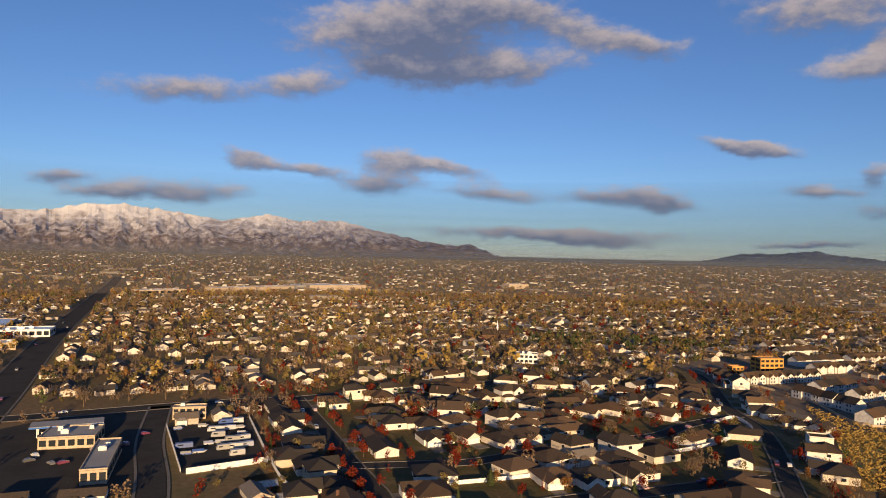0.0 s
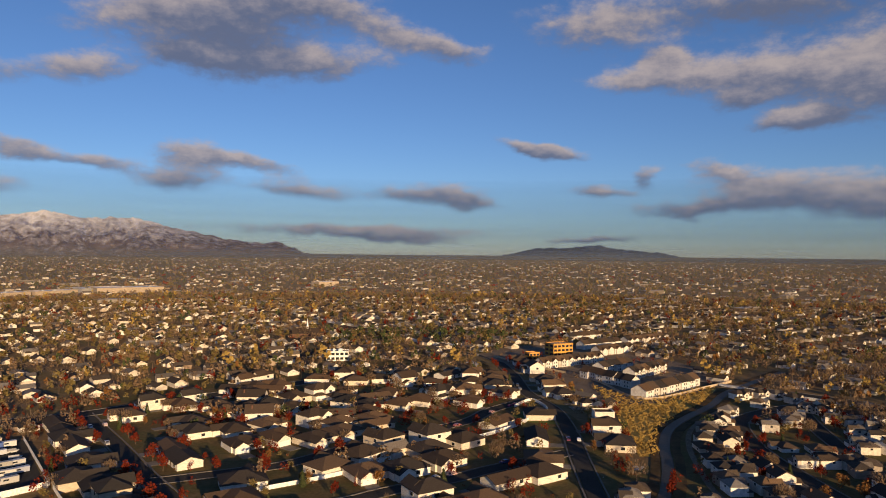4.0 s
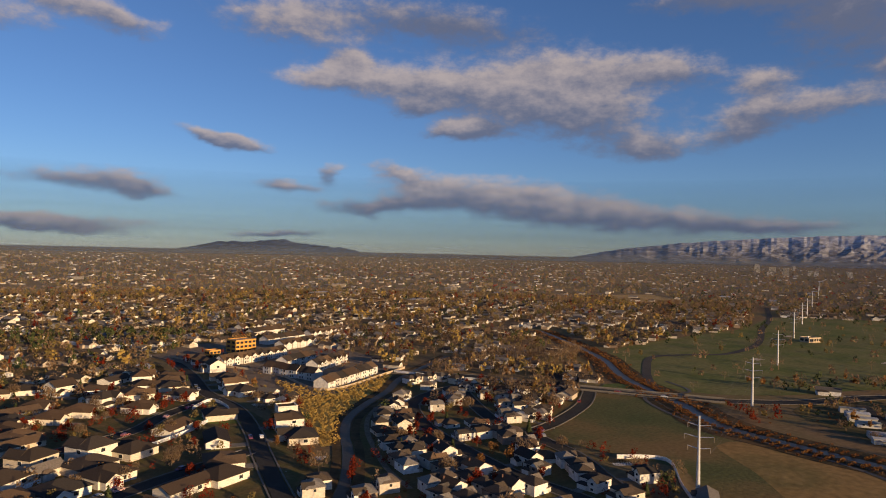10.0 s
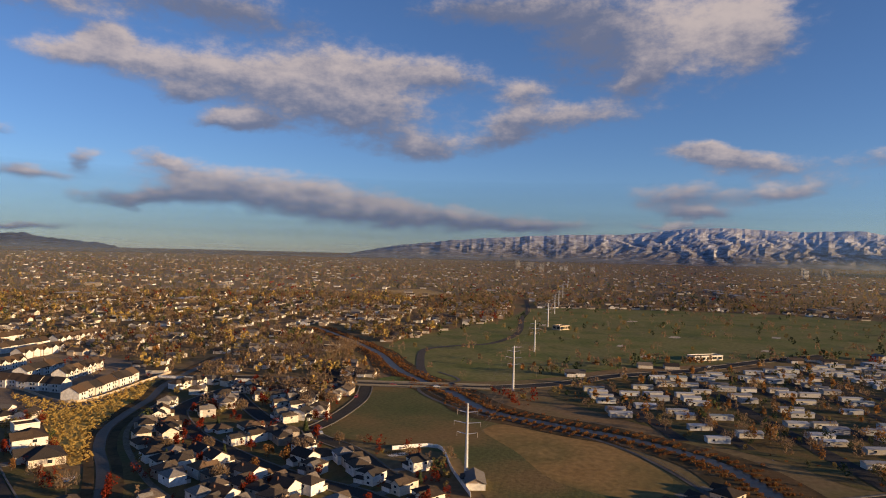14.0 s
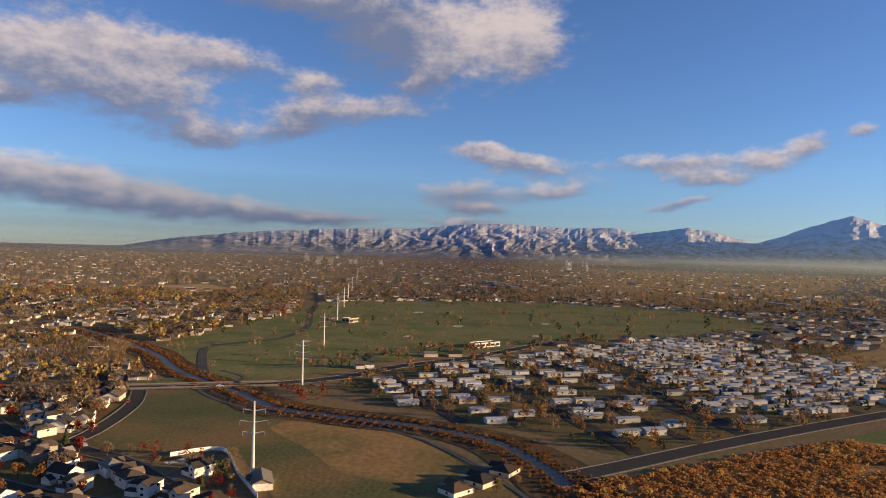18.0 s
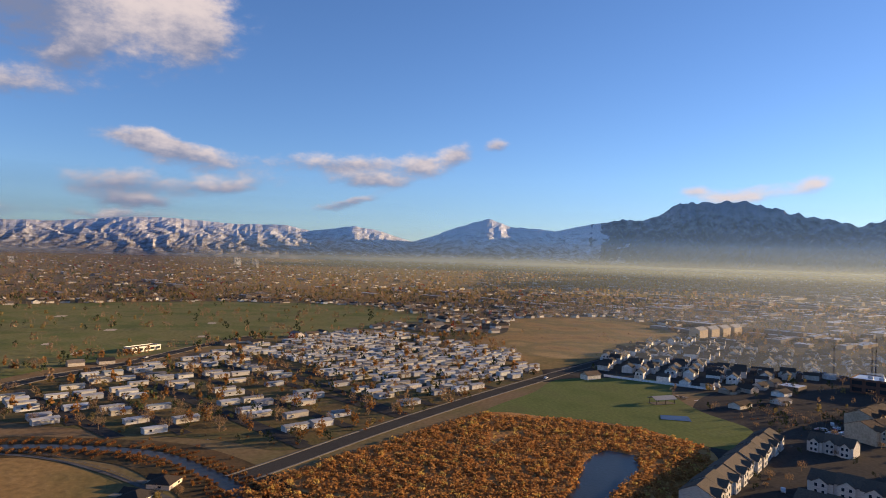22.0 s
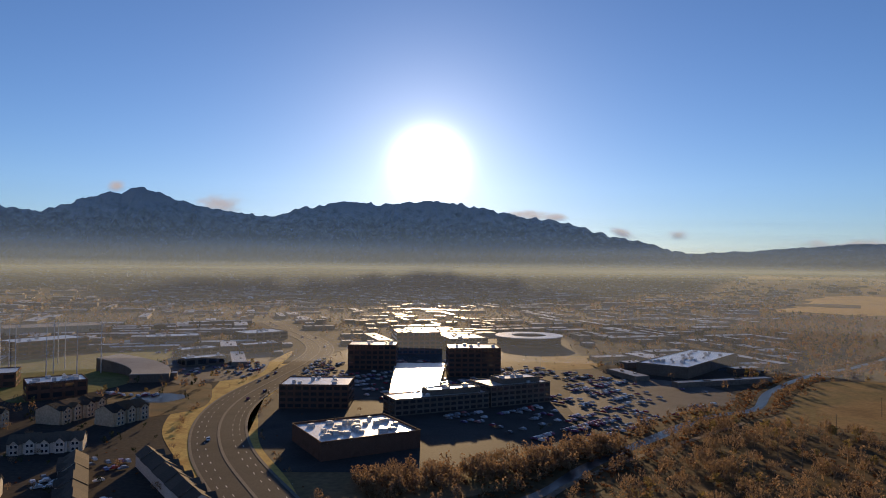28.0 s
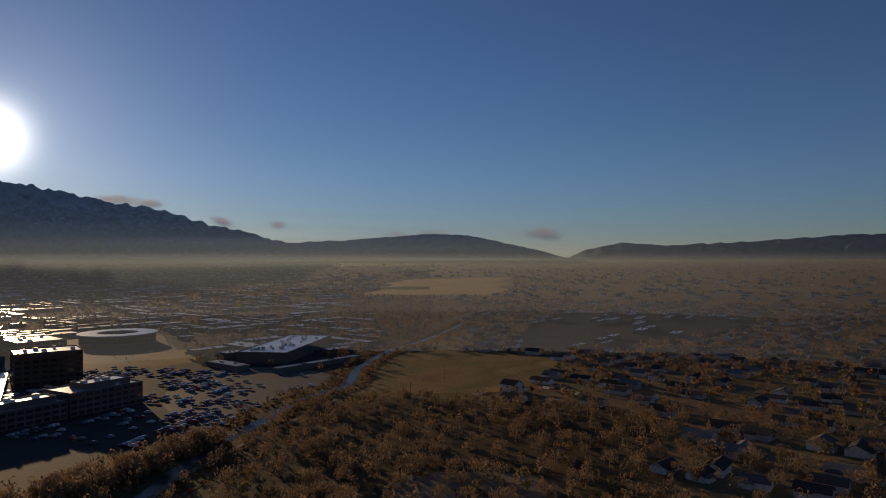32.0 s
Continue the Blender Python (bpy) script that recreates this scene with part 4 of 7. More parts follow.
road("road_main", MAIN_ROAD, 22, "wide asphalt arterial road with worn lanes")
road("road_cross", CROSS_ROAD, 12, "asphalt cross street in shade")
road("road_side", SIDE_ROAD, 10, "short asphalt side road")
road("road_maples", RED_STREET, 6.8, "residential street lined with red maples", z=.11)
road("road_first", STREET_A1, 6.8, "residential street in long shadows", z=.10)
road("road_second", STREET_A2, 6.8, "residential street in long shadows", z=.12)
road("road_collector", COLLECTOR, 7, "curving asphalt collector road", z=.13)
road("road_canal_side", STREET_C1, 6.8, "residential street with red trees", z=.10)
road("road_field_side", STREET_C2, 6.8, "curving street at the edge of the field", z=.12)
road("road_inner", STREET_C3, 7, "narrow residential street", z=.11)
road("path_canal", CANAL_PATH, 2.6, "narrow gravel path along the canal", "dirt", False, .10)
road("road_bridge", BRIDGE_ROAD, 11, "two-lane road over the river", z=.32)
road("road_parkway", PARKWAY, 7, "winding asphalt park road", "highway", walks=False, z=.12)
road("road_park_edge", PARK_ROAD, 10, "straight road beside the mobile homes", z=.11)
road("path_trail", TRAIL, 2.4, "narrow paved riverside trail", "lot", False, .12)
road("path_south", [(5, -240), (-5, -275), (-26, -309), (-56, -347), (-83, -377), (-120, -420)], 3, "pale dirt track beside the river", "dirt", False, .13)
hw = road("road_highway", HIGHWAY, 27, "broad curving highway with a divided carriageway", "highway", z=.12)
for k, w in ((0, 1.4), (-14, 1.0), (14, 1.0)):
    md = new("median" if k == 0 else "kerb", ribbon(HIGHWAY, w, .40, .3, k).mesh("median", ["concrete"]))
    md.parent = hw
for k in (-10.6, -7, 7, 10.6):
    s = Shape()
    line = smooth(HIGHWAY, 3.0)
    for i in range(0, len(line) - 2, 4):
        a, b = line[i], line[i + 1]
        d = (b - a).normalized()
        q = Vector((d.y, -d.x, 0))
        s.add([a + q * (k - .12) + Vector((0, 0, .25)), a + q * (k + .12) + Vector((0, 0, .25)), b + q * (k + .12) + Vector((0, 0, .25)), b + q * (k - .12) + Vector((0, 0, .25))], [(0, 1, 2, 3)])
    ob = new("lane_marking", s.mesh("lane_marking", ["paint"]))
    ob.parent = hw
setting("river", ribbon(RIVER, 6.5, .20, wobble=.35), "water", "slow grey river between brushy banks", "river")
setting("canal", ribbon(CANAL, 5.0, .20), "canal_water", "narrow dark canal", "canal")
for k, nm in ((-5, "bank_canal"), (5.2, "bank_canal")):
    setting(nm, ribbon(CANAL, 4, .24, .25, k), "scrub", "earth canal bank with dry grass", "bank")
setting("bank_river", ribbon(RIVER, 34, .18, wobble=.3), "scrub", "brushy brown river bank", "bank")
bridge = thing("road_bridge_deck", "concrete road bridge with pale parapets over the river", "bridge")
d0, d1 = Vector((377, 285, 0)), Vector((420, 203, 0))
ux = (d1 - d0).normalized()
nx = Vector((ux.y, -ux.x, 0))
for nm, off, w, za, zb, mt in (("deck", 0, 13, .05, .43, "concrete"), ("parapet", -6.6, .4, .45, 1.4, "concrete"), ("parapet", 6.6, .4, .45, 1.4, "concrete")):
    q = [d0 + nx * (off - w / 2), d1 + nx * (off - w / 2), d1 + nx * (off + w / 2), d0 + nx * (off + w / 2)]
    v = [(p.x, p.y, za) for p in q] + [(p.x, p.y, zb) for p in q]
    part(nm, Shape().add(v, [(0, 1, 2, 3), (7, 6, 5, 4), (0, 4, 5, 1), (1, 5, 6, 2), (2, 6, 7, 3), (3, 7, 4, 0)]), mt, bridge)

# ---- kinds of things ----
TAKEN = {}


def take(x, y, d):
    TAKEN.setdefault((int(x // 40), int(y // 40)), []).append((x, y, d))


def free(x, y, d):
    cx, cy = int(x // 40), int(y // 40)
    for i in (-1, 0, 1):
        for j in (-1, 0, 1):
            for a, b, e in TAKEN.get((cx + i, cy + j), ()):
                if (a - x) ** 2 + (b - y) ** 2 < (d + e) ** 2 * .8:
                    return False
    return True


class Kit:
    """Builds a kind of thing once and copies it from then on."""

    def __init__(self):
        self.first = {}

    def put(self, key, make, x, y, turn=0.0, size=(1, 1, 1), z=0.0):
        m = Matrix.LocRotScale((x, y, z), Euler((0, 0, turn)), size)
        if key in self.first:
            ob = copy_thing(self.first[key], m)
            ob.scale = size
            return ob
        ob = make()
        ob.matrix_basis = m
        self.first[key] = ob
        return ob


kit = Kit()


def window(w, h):
    return Shape().box(-w / 2 - .1, -.06, -.1, w / 2 + .1, .02, h + .1, 0).box(-w / 2, -.10, 0, w / 2, -.062, h, 1)


def moved(shape, x, y, z, turn=0):
    c, s = math.cos(turn), math.sin(turn)
    shape.v = [(a * c - b * s + x, a * s + b * c + y, q + z) for a, b, q in shape.v]
    return shape


def make_house(kind):
    def make():
        label = {0: "one-storey stucco house with a hipped shingle roof and double garage", 1: "two-storey siding house with a gabled shingle roof and garage",
                 2: "long low house with a shingle gable roof", 3: "two-storey house with crossed gables and a pale front"}[kind]
        t = thing("house", label, "house", "suburban houses")
        wall, roof = Shape(), Shape()
        if kind == 0:
            wall.box(-7, -5.5, 0, 7, 6, 3.1).box(-6.4, -8.6, 0, -.2, -5.5, 2.9)
            roof.hip(-7, -5.5, 7, 6, 3.1, 2.6)
            roof.gable(-6.4, -8.8, -.2, -1, 2.95, 1.9, "y", .4)
            wall.add([(-6.4, -8.6, 2.9), (-.2, -8.6, 2.9), (-3.3, -8.6, 4.8)], [(0, 1, 2)])
            gx, gy, wins = -3.3, -8.62, [(2.2, -5.52, 1.0, 0), (-3, 6.02, 1.0, math.pi), (7.02, 1, 1.0, math.pi / 2)]
        elif kind == 1:
            wall.box(-6.5, -5, 0, 6.5, 5, 5.8).box(-6.3, -7.8, 0, -.3, -5, 2.9)
            roof.gable(-6.5, -5, 6.5, 5, 5.8, 2.9, "x", .5)
            wall.add([(-6.5, -5, 5.8), (-6.5, 5, 5.8), (-6.5, 0, 8.7)], [(0, 2, 1)]).add([(6.5, -5, 5.8), (6.5, 5, 5.8), (6.5, 0, 8.7)], [(0, 1, 2)])
            roof.gable(-6.3, -8.0, -.3, -3, 2.95, 1.6, "y", .4)
            wall.add([(-6.3, -7.8, 2.9), (-.3, -7.8, 2.9), (-3.3, -7.8, 4.5)], [(0, 1, 2)])
            gx, gy, wins = -3.3, -7.82, [(3.6, -5.02, .9, 0), (3.6, -5.02, 3.7, 0), (0, 5.02, 3.7, math.pi), (6.52, 0, 3.7, math.pi / 2)]
        elif kind == 2:
            wall.box(-8.5, -4.4, 0, 8.5, 4.4, 2.8)
            wall.add([(-8.5, -4.4, 2.8), (-8.5, 4.4, 2.8), (-8.5, 0, 4.6)], [(0, 2, 1)]).add([(8.5, -4.4, 2.8), (8.5, 4.4, 2.8), (8.5, 0, 4.6)], [(0, 1, 2)])
            roof.gable(-8.5, -4.4, 8.5, 4.4, 2.8, 1.8, "x", .6)
            gx, gy, wins = -5.4, -4.42, [(-1.4, -4.42, 1.0, 0), (5.6, -4.42, 1.0, 0), (-3, 4.42, 1.0, math.pi)]
        else:
            wall.box(-6, -4.5, 0, 6, 5.5, 5.7).box(0.2, -6.6, 0, 6, -4.5, 5.5).box(-6, -7, 0, .2, -4.5, 2.9)
            roof.hip(-6, -4.5, 6, 5.5, 5.7, 2.7)
            roof.gable(.2, -6.8, 6, 0, 5.55, 2.2, "y", .45)
            wall.add([(.2, -6.6, 5.5), (6, -6.6, 5.5), (3.1, -6.6, 7.7)], [(0, 1, 2)])
            roof.hip(-6, -7, .2, -3.8, 2.9, 1.2)
            gx, gy, wins = -2.9, -7.02, [(3.1, -6.62, .9, 0), (3.1, -6.62, 3.7, 0), (0, 5.52, 3.6, math.pi), (6.02, 1, 3.6, math.pi / 2)]
        part("wall", wall, "wall", t)
        part("roof", roof, "roof", t)
        part("garage_door", Shape().box(gx - 2.4, gy - .06, 0.02, gx + 2.4, gy, 2.3), "garage", t, "pale panelled garage door")
        part("door", Shape().box(.5, {0: -5.56, 1: -5.06, 2: -4.48, 3: -4.56}[kind], .02, 1.45, {0: -5.5, 1: -5, 2: -4.42, 3: -4.5}[kind], 2.1), "door", t)
        for wx, wy, wz, tn in wins:
            part("window", moved(window(1.6, 1.25), wx, wy, wz, tn), ["white", "glass"], t)
        if kind == 1:
            part("chimney", Shape().box(3, 2, 3.5 if kind in (0, 2) else 6, 3.7, 2.9, 5.6 if kind in (0, 2) else 9), "brick", t)
        part("driveway", Shape().box(gx - 2.6, gy - 7, .02, gx + 2.6, gy - .08, .16), "concrete", t, "concrete driveway")
        return t
    return make


def make_home(kind):
    def make():
        t = thing("mobile_home", ["single-wide mobile home with a pale metal roof and carport awning", "double-wide mobile home with a low gable roof"][kind], "mobile home", "mobile homes in the park")
        L, w = ((7.4, 2.5), (7.2, 3.5))[kind]
        part("body", Shape().box(-L, -w, 0, L, w, 2.9), "home_wall", t)
        part("roof", Shape().gable(-L, -w, L, w, 2.9, .5 + .25 * kind, "x", .35, .15), "home_roof", t)
        aw = Shape().box(-4, w + .36, 2.4, 4, w + 2.6, 2.52)
        for ax in (-3.8, 3.8):
            aw.box(ax - .06, w + 2.4, 0, ax + .06, w + 2.52, 2.4)
        part("awning", aw, "home_roof", t, "flat metal carport awning")
        part("window", moved(window(1.5, 1.0), -3.5, -w - .02, 1.3), ["white", "glass"], t)
        return t
    return make


# ---- trees ----


def crown(rng, n, w, h, z0, card, slot=0, lumps=5, flatness=.75):
    s = Shape()
    cs = [(rng.gauss(0, .33), rng.gauss(0, .33), rng.uniform(.2, .85), rng.uniform(.30, .55)) for _ in range(lumps)]
    for i in range(n):
        cx, cy, cz, cr = cs[i % lumps]
        d = Vector((rng.gauss(0, 1), rng.gauss(0, 1), rng.gauss(0, 1))).normalized() * cr * rng.uniform(.55, 1.08)
        p = Vector(((cx + d.x) * w, (cy + d.y) * w, z0 + (min(1.05, max(-.05, cz + d.z * .8))) * h))
        a = Vector((rng.gauss(0, 1), rng.gauss(0, 1), rng.gauss(0, flatness))).normalized()
        b = a.orthogonal().normalized()
        c = a.cross(b)
        k = card * rng.uniform(.6, 1.3)
        s.add([p + b * k, p + c * k * .8, p - b * k * .9, p - c * k * .7 + a * k * .3], [(0, 1, 2), (0, 2, 3)], slot)
    return s


def trunk(rng, h, w, slot=0, limbs=4):
    s = Shape()
    s.tube((0, 0, 0), (.1, .05, h * .5), .028 * h, .014 * h, 6, slot)
    for i in range(limbs):
        a = i * math.tau / limbs + rng.uniform(-.4, .4)
        s.tube((.05, 0, h * rng.uniform(.25, .48)), (math.cos(a) * w * .55, math.sin(a) * w * .55, h * rng.uniform(.6, .85)), .011 * h, .004 * h, 4, slot)
    return s


def bare(rng, h, w, n, slot=0):
    """Fine upright twigs fanning from the limbs."""
    s = Shape()
    for i in range(n):
        a, q = rng.uniform(0, math.tau), rng.uniform(.1, 1) ** .6
        p = Vector((math.cos(a) * w * q, math.sin(a) * w * q, h * (.35 + .6 * rng.random() * (1.05 - q * .5))))
        d = Vector((math.cos(a) * .5, math.sin(a) * .5, 1.0)) + Vector((rng.gauss(0, .4), rng.gauss(0, .4), 0))
        d = d.normalized() * h * rng.uniform(.08, .16)
        e = Vector((-d.y, d.x, rng.uniform(-.5, .5))).normalized() * h * .024
        s.add([p - e, p + e, p + d], [(0, 1, 2)], slot)
    return s


LEAVES = {"red": "leaf_red", "orange": "leaf_orange", "olive": "leaf_olive", "green": "leaf_green", "gold": "leaf_gold", "dry": "leaf_dry"}
TREE_TEXT = {"red": "maple with deep red autumn leaves", "orange": "tree with orange-brown autumn leaves", "olive": "broad tree with thinning olive leaves", "green": "dark green evergreen tree",
             "gold": "tree with golden autumn leaves", "dry": "nearly bare tree with dry brown leaves", "bare": "bare grey-brown tree with fine twigs", "poplar": "tall narrow poplar with golden-brown leaves"}


def make_tree(kind, seed):
    def make():
        rng = random.Random(f"{kind}{seed}")
        t = thing("tree" if kind != "bush" else "bush", TREE_TEXT[kind], "tree", "trees")
        if kind == "bare":
            part("trunk", trunk(rng, 10, 3.4, limbs=7), "bark", t)
            part("crown", bare(rng, 10, 3.9, 520), "twig", t)
        elif kind == "poplar":
            part("trunk", trunk(rng, 14, 1.0), "bark", t)
            part("crown", crown(rng, 240, 1.7, 13.5, 1.2, .7, lumps=9), "leaf_dry", t)
        elif kind == "green":
            part("trunk", trunk(rng, 9, .6, limbs=2), "bark", t)
            s = Shape()
            for i in range(230):
                z = rng.random() ** 1.3
                a, q = rng.uniform(0, math.tau), (1 - z) * 2.3 * rng.uniform(.7, 1.1) + .1
                p = Vector((math.cos(a) * q, math.sin(a) * q, .8 + z * 9))
                o, u = Vector((math.cos(a), math.sin(a), -.5)), Vector((-math.sin(a), math.cos(a), 0))
                s.add([p - u * .45, p + o * .8, p + u * .45, p + Vector((0, 0, .5)) - o * .3], [(0, 1, 2), (0, 2, 3)])
            part("crown", s, "leaf_green", t)
        else:
            part("trunk", trunk(rng, 8, 2.6), "bark", t)
            part("crown", crown(rng, 300, 3.2, 6.2, 1.8, .46, lumps=8), LEAVES[kind], t)
        return t
    return make


def far_tree(kind, seed, n):
    rng = random.Random(f"far{kind}{seed}")
    if kind == "bare":
        s = bare(rng, 10, 3.8, int(n * 2.2))
        s.add([(-.25, 0, 0), (.25, 0, 0), (0, .1, 7)], [(0, 1, 2)])
    elif kind in ("bush", "reed"):
        s = crown(rng, n, 1.5, 1.9, .2, .42 if n > 12 else .6, lumps=5)
    else:
        s = crown(rng, n, 3.4, 6.4, 1.6, {84: .54, 24: 1.0}.get(n, 2.1), lumps=5)
    return tris(s)

# ---- houses along the streets ----
rng = random.Random(11)


def lots(pts, spacing, offset, side, start=10.0, stop=0.0):
    line = smooth(pts, 2.0)
    acc, nxt = 0.0, start
    total = sum((b - a).length for a, b in zip(line, line[1:]))
    for a, b in zip(line, line[1:]):
        step = (b - a).length
        if acc + step >= nxt and nxt < total - stop:
            d = (b - a).normalized()
            nrm = Vector((d.y, -d.x, 0)) * side
            p = a + nrm * offset
            yield p.x, p.y, math.atan2(-nrm.x, nrm.y)
            nxt += spacing
        acc += step


def house_row(pts, spacing=15, offset=19, sides=(-1, 1), start=10.0, stop=0.0, kinds=(0, 0, 3, 0, 2, 1), trees="red", tree_every=.6, grow=1.1):
    for sd in sides:
        for x, y, tn in lots(pts, spacing, offset, sd, start, stop):
            if not free(x, y, 6.6) or inside(x, y, WEEDS) or near_line(x, y, CANAL, 15) or near_line(x, y, STREET_C1, 10) or near_line(x, y, COLLECTOR, 12) or near_line(x, y, STREET_C3, 9) or near_line(x, y, STREET_A1, 11):
                continue
            k = rng.choice(kinds)
            kit.put(("house", k), make_house(k), x, y, tn + rng.uniform(-.05, .05), tuple(grow * q for q in (rng.choice((-1, 1)) * rng.uniform(.96, 1.1), rng.uniform(.96, 1.12), rng.uniform(.92, 1.05))))
            take(x, y, 6.6)
            if trees and rng.random() < tree_every:
                c, s = math.cos(tn), math.sin(tn)
                tx, ty = rng.uniform(4, 8), -offset + 7.5
                q = (x + tx * c - ty * s, y + tx * s + ty * c)
                tk = trees if rng.random() < .72 else rng.choice(("orange", "bare", "green"))
                NEAR_TREES.append((*q, tk, rng.uniform(.65, 1.0)))
            for _ in range(rng.choice((0, 1, 1, 2))):
                c, s = math.cos(tn), math.sin(tn)
                tx, ty = rng.uniform(-8, 8), rng.uniform(9, 13)
                NEAR_TREES.append((x + tx * c - ty * s, y + tx * s + ty * c, rng.choice(("red", "bare", "orange", "green", "olive", "red")), rng.uniform(.35, .7)))


NEAR_TREES, PACKED = [], []
STREETS = (STREET_A1, STREET_A2, RED_STREET, COLLECTOR, STREET_C1, STREET_C2, STREET_C3)


def nearest(x, y):
    """Distance to the nearest street and the turn that faces it."""
    best = (1e9, 0.0)
    for st in STREETS:
        for (ax, ay), (bx, by) in zip(st, st[1:]):
            dx, dy = bx - ax, by - ay
            u = max(0, min(1, ((x - ax) * dx + (y - ay) * dy) / (dx * dx + dy * dy)))
            nx_, ny_ = x - ax - dx * u, y - ay - dy * u
            l = math.hypot(nx_, ny_)
            if l < best[0]:
                best = (l, math.atan2(-nx_, ny_))
    return best


def lone_house(x, y, size, kinds, gap=9.0, d=6.2):
    l, tn = nearest(x, y)
    if l < gap or not free(x, y, d) or near_line(x, y, CANAL, 9) or near_line(x, y, BRIDGE_ROAD, 12) or near_line(x, y, CANAL_PATH, 6):
        return False
    if (x - 247) ** 2 + (y - 130) ** 2 < 280:
        return False
    if d < 5 and rng.random() < .6:      # the tightly packed rest of the estate
        PACKED.append((x, y, 0, tn + rng.uniform(-.05, .05), size * rng.uniform(.9, 1.05), size * rng.uniform(.9, 1.05), size * rng.uniform(.9, 1.08)))
        take(x, y, d)
        return True
    k = rng.choice(kinds)
    kit.put(("house", k), make_house(k), x, y, tn + rng.uniform(-.05, .05), (rng.choice((-1, 1)) * size * rng.uniform(.94, 1.05), size * rng.uniform(.95, 1.06), size * rng.uniform(.92, 1.05)))
    take(x, y, d)
    if rng.random() < .8:
        c, q = math.cos(tn), math.sin(tn)
        tx, ty = rng.uniform(-7, 8), -9.5 * size - 1
        NEAR_TREES.append((x + tx * c - ty * q, y + tx * q + ty * c, rng.choice(("red", "red", "red", "red", "orange", "bare")), rng.uniform(.55, .95)))
    return True


for x, y in ((276, 347), (252, 327), (236, 305), (217, 285), (204, 272), (190, 256), (177, 229), (294, 353), (312, 349), (245, 280), (231, 256), (269, 275), (247, 244), (305, 306), (324, 300), (283, 248), (307, 260), (336, 272), (236, 194),
             (222, 176), (232, 144), (190, 218), (178, 209), (186, 192), (192, 176), (158, 232), (157, 254), (181, 323), (195, 372), (258, 172), (246, 152)):
    lone_house(x, y, .74, (0, 3, 3, 1), 9.0, 5.4)
for x, y in ((2, 314), (14, 335), (21, 319), (32, 284), (48, 297), (61, 311), (62, 273), (83, 312), (80, 280), (100, 293), (105, 333), (77, 360), (96, 383), (114, 395), (64, 359), (100, 412), (96, 327), (78, 330), (78, 296), (125, 370), (117, 400), (135, 422),
             (141, 360), (122, 298), (94, 283), (114, 255), (128, 261), (186, 333), (166, 285), (-63, 291), (-66, 326), (-64, 269)):
    lone_house(x, y, 1.16, (0, 0, 0, 3, 0), 9.0, 6.6)


def infill(poly, n, size, kinds, gap, d):
    xs, ys = [p[0] for p in poly], [p[1] for p in poly]
    for _ in range(n):
        x, y = rng.uniform(min(xs), max(xs)), rng.uniform(min(ys), max(ys))
        if inside(x, y, poly) and not inside(x, y, WEEDS) and not inside(x, y, FIELD):
            lone_house(x, y, size, kinds, gap, d)


house_row(STREET_A1, 16.5, 18, start=34)
house_row([(5, 374), (50, 372), (76, 368), (99, 392), (113, 404), (140, 428)], 20, .01, sides=(1,), start=2, trees="red")
house_row([(-12, 395), (43, 392), (75, 430)], 24, .01, sides=(1,), start=2, trees="olive")
house_row(STREET_A2, 16.5, 17, start=12)
house_row(RED_STREET, 15.5, 17, start=12, trees="red", tree_every=1.0)
house_row(COLLECTOR, 17, 18, start=14, stop=120, trees="red", tree_every=.4)
house_row(STREET_C1, 12.5, 13.5, start=6, trees="red", tree_every=.8, kinds=(3, 1, 0), grow=.74)
house_row(STREET_C3, 12.5, 13.5, start=6, trees="red", tree_every=.8, kinds=(3, 1, 0), grow=.74)
house_row([(255, 60), (275, 48), (300, 38)], 15, 8, sides=(1,), start=6, trees=None, kinds=(3, 1, 0), grow=.74)
house_row([(-20, 440), (40, 425), (110, 440), (165, 470)], 21, 18, trees="dry", kinds=(2, 0, 2, 1))



infill([(128, 215), (200, 288), (262, 345), (306, 380), (372, 285), (276, 235), (253, 188), (205, 132), (165, 170)], 14000, .72, (0, 3, 3, 1), 8.2, 4.4)
infill([(-75, 410), (-52, 240), (-20, 212), (60, 212), (122, 222), (166, 300), (170, 392), (150, 470), (20, 500)], 5000, 1.1, (0, 0, 3, 0), 12.0, 7.4)

packed = Shape().box(-6, -4.5, 0, 6, 5.5, 5.6, 0).hip(-6, -4.5, 6, 5.5, 5.6, 2.6, .5, .22, 1).box(.2, -6.6, 0, 6, -4.5, 5.4, 0).gable(.2, -6.6, 6, 0, 5.4, 2.1, "y", .4, .2, 1, 0)
packed.box(-6, -7, 0, .2, -4.5, 2.8, 0).hip(-6, -7, .2, -3.8, 2.8, 1.2, .4, .2, 1).box(-5.2, -7.06, .1, -.6, -7.01, 2.3, 2)
for wx, wy, wz in ((3.1, -6.66, .9), (3.1, -6.66, 3.5), (-3, -4.56, 3.6)):
    packed.box(wx - .9, wy, wz, wx + .9, wy + .05, wz + 1.3, 3)
packed.box(6.01, -.8, 3.4, 6.06, .8, 4.7, 3).box(-.8, 5.51, 3.4, .8, 5.56, 4.7, 3)


# ---- older streets: a grid laid along the arterial road ----
U, V = Vector((-.40, .917)), Vector((.917, .40))


BOUNDS = [(min(a for a, b in p), max(a for a, b in p), min(b for a, b in p), max(b for a, b in p)) for p in EXCLUDED]
SPANS = [(min(a for a, b in p) - 40, max(a for a, b in p) + 40, min(b for a, b in p) - 40, max(b for a, b in p) + 40) for p, d in LINES]


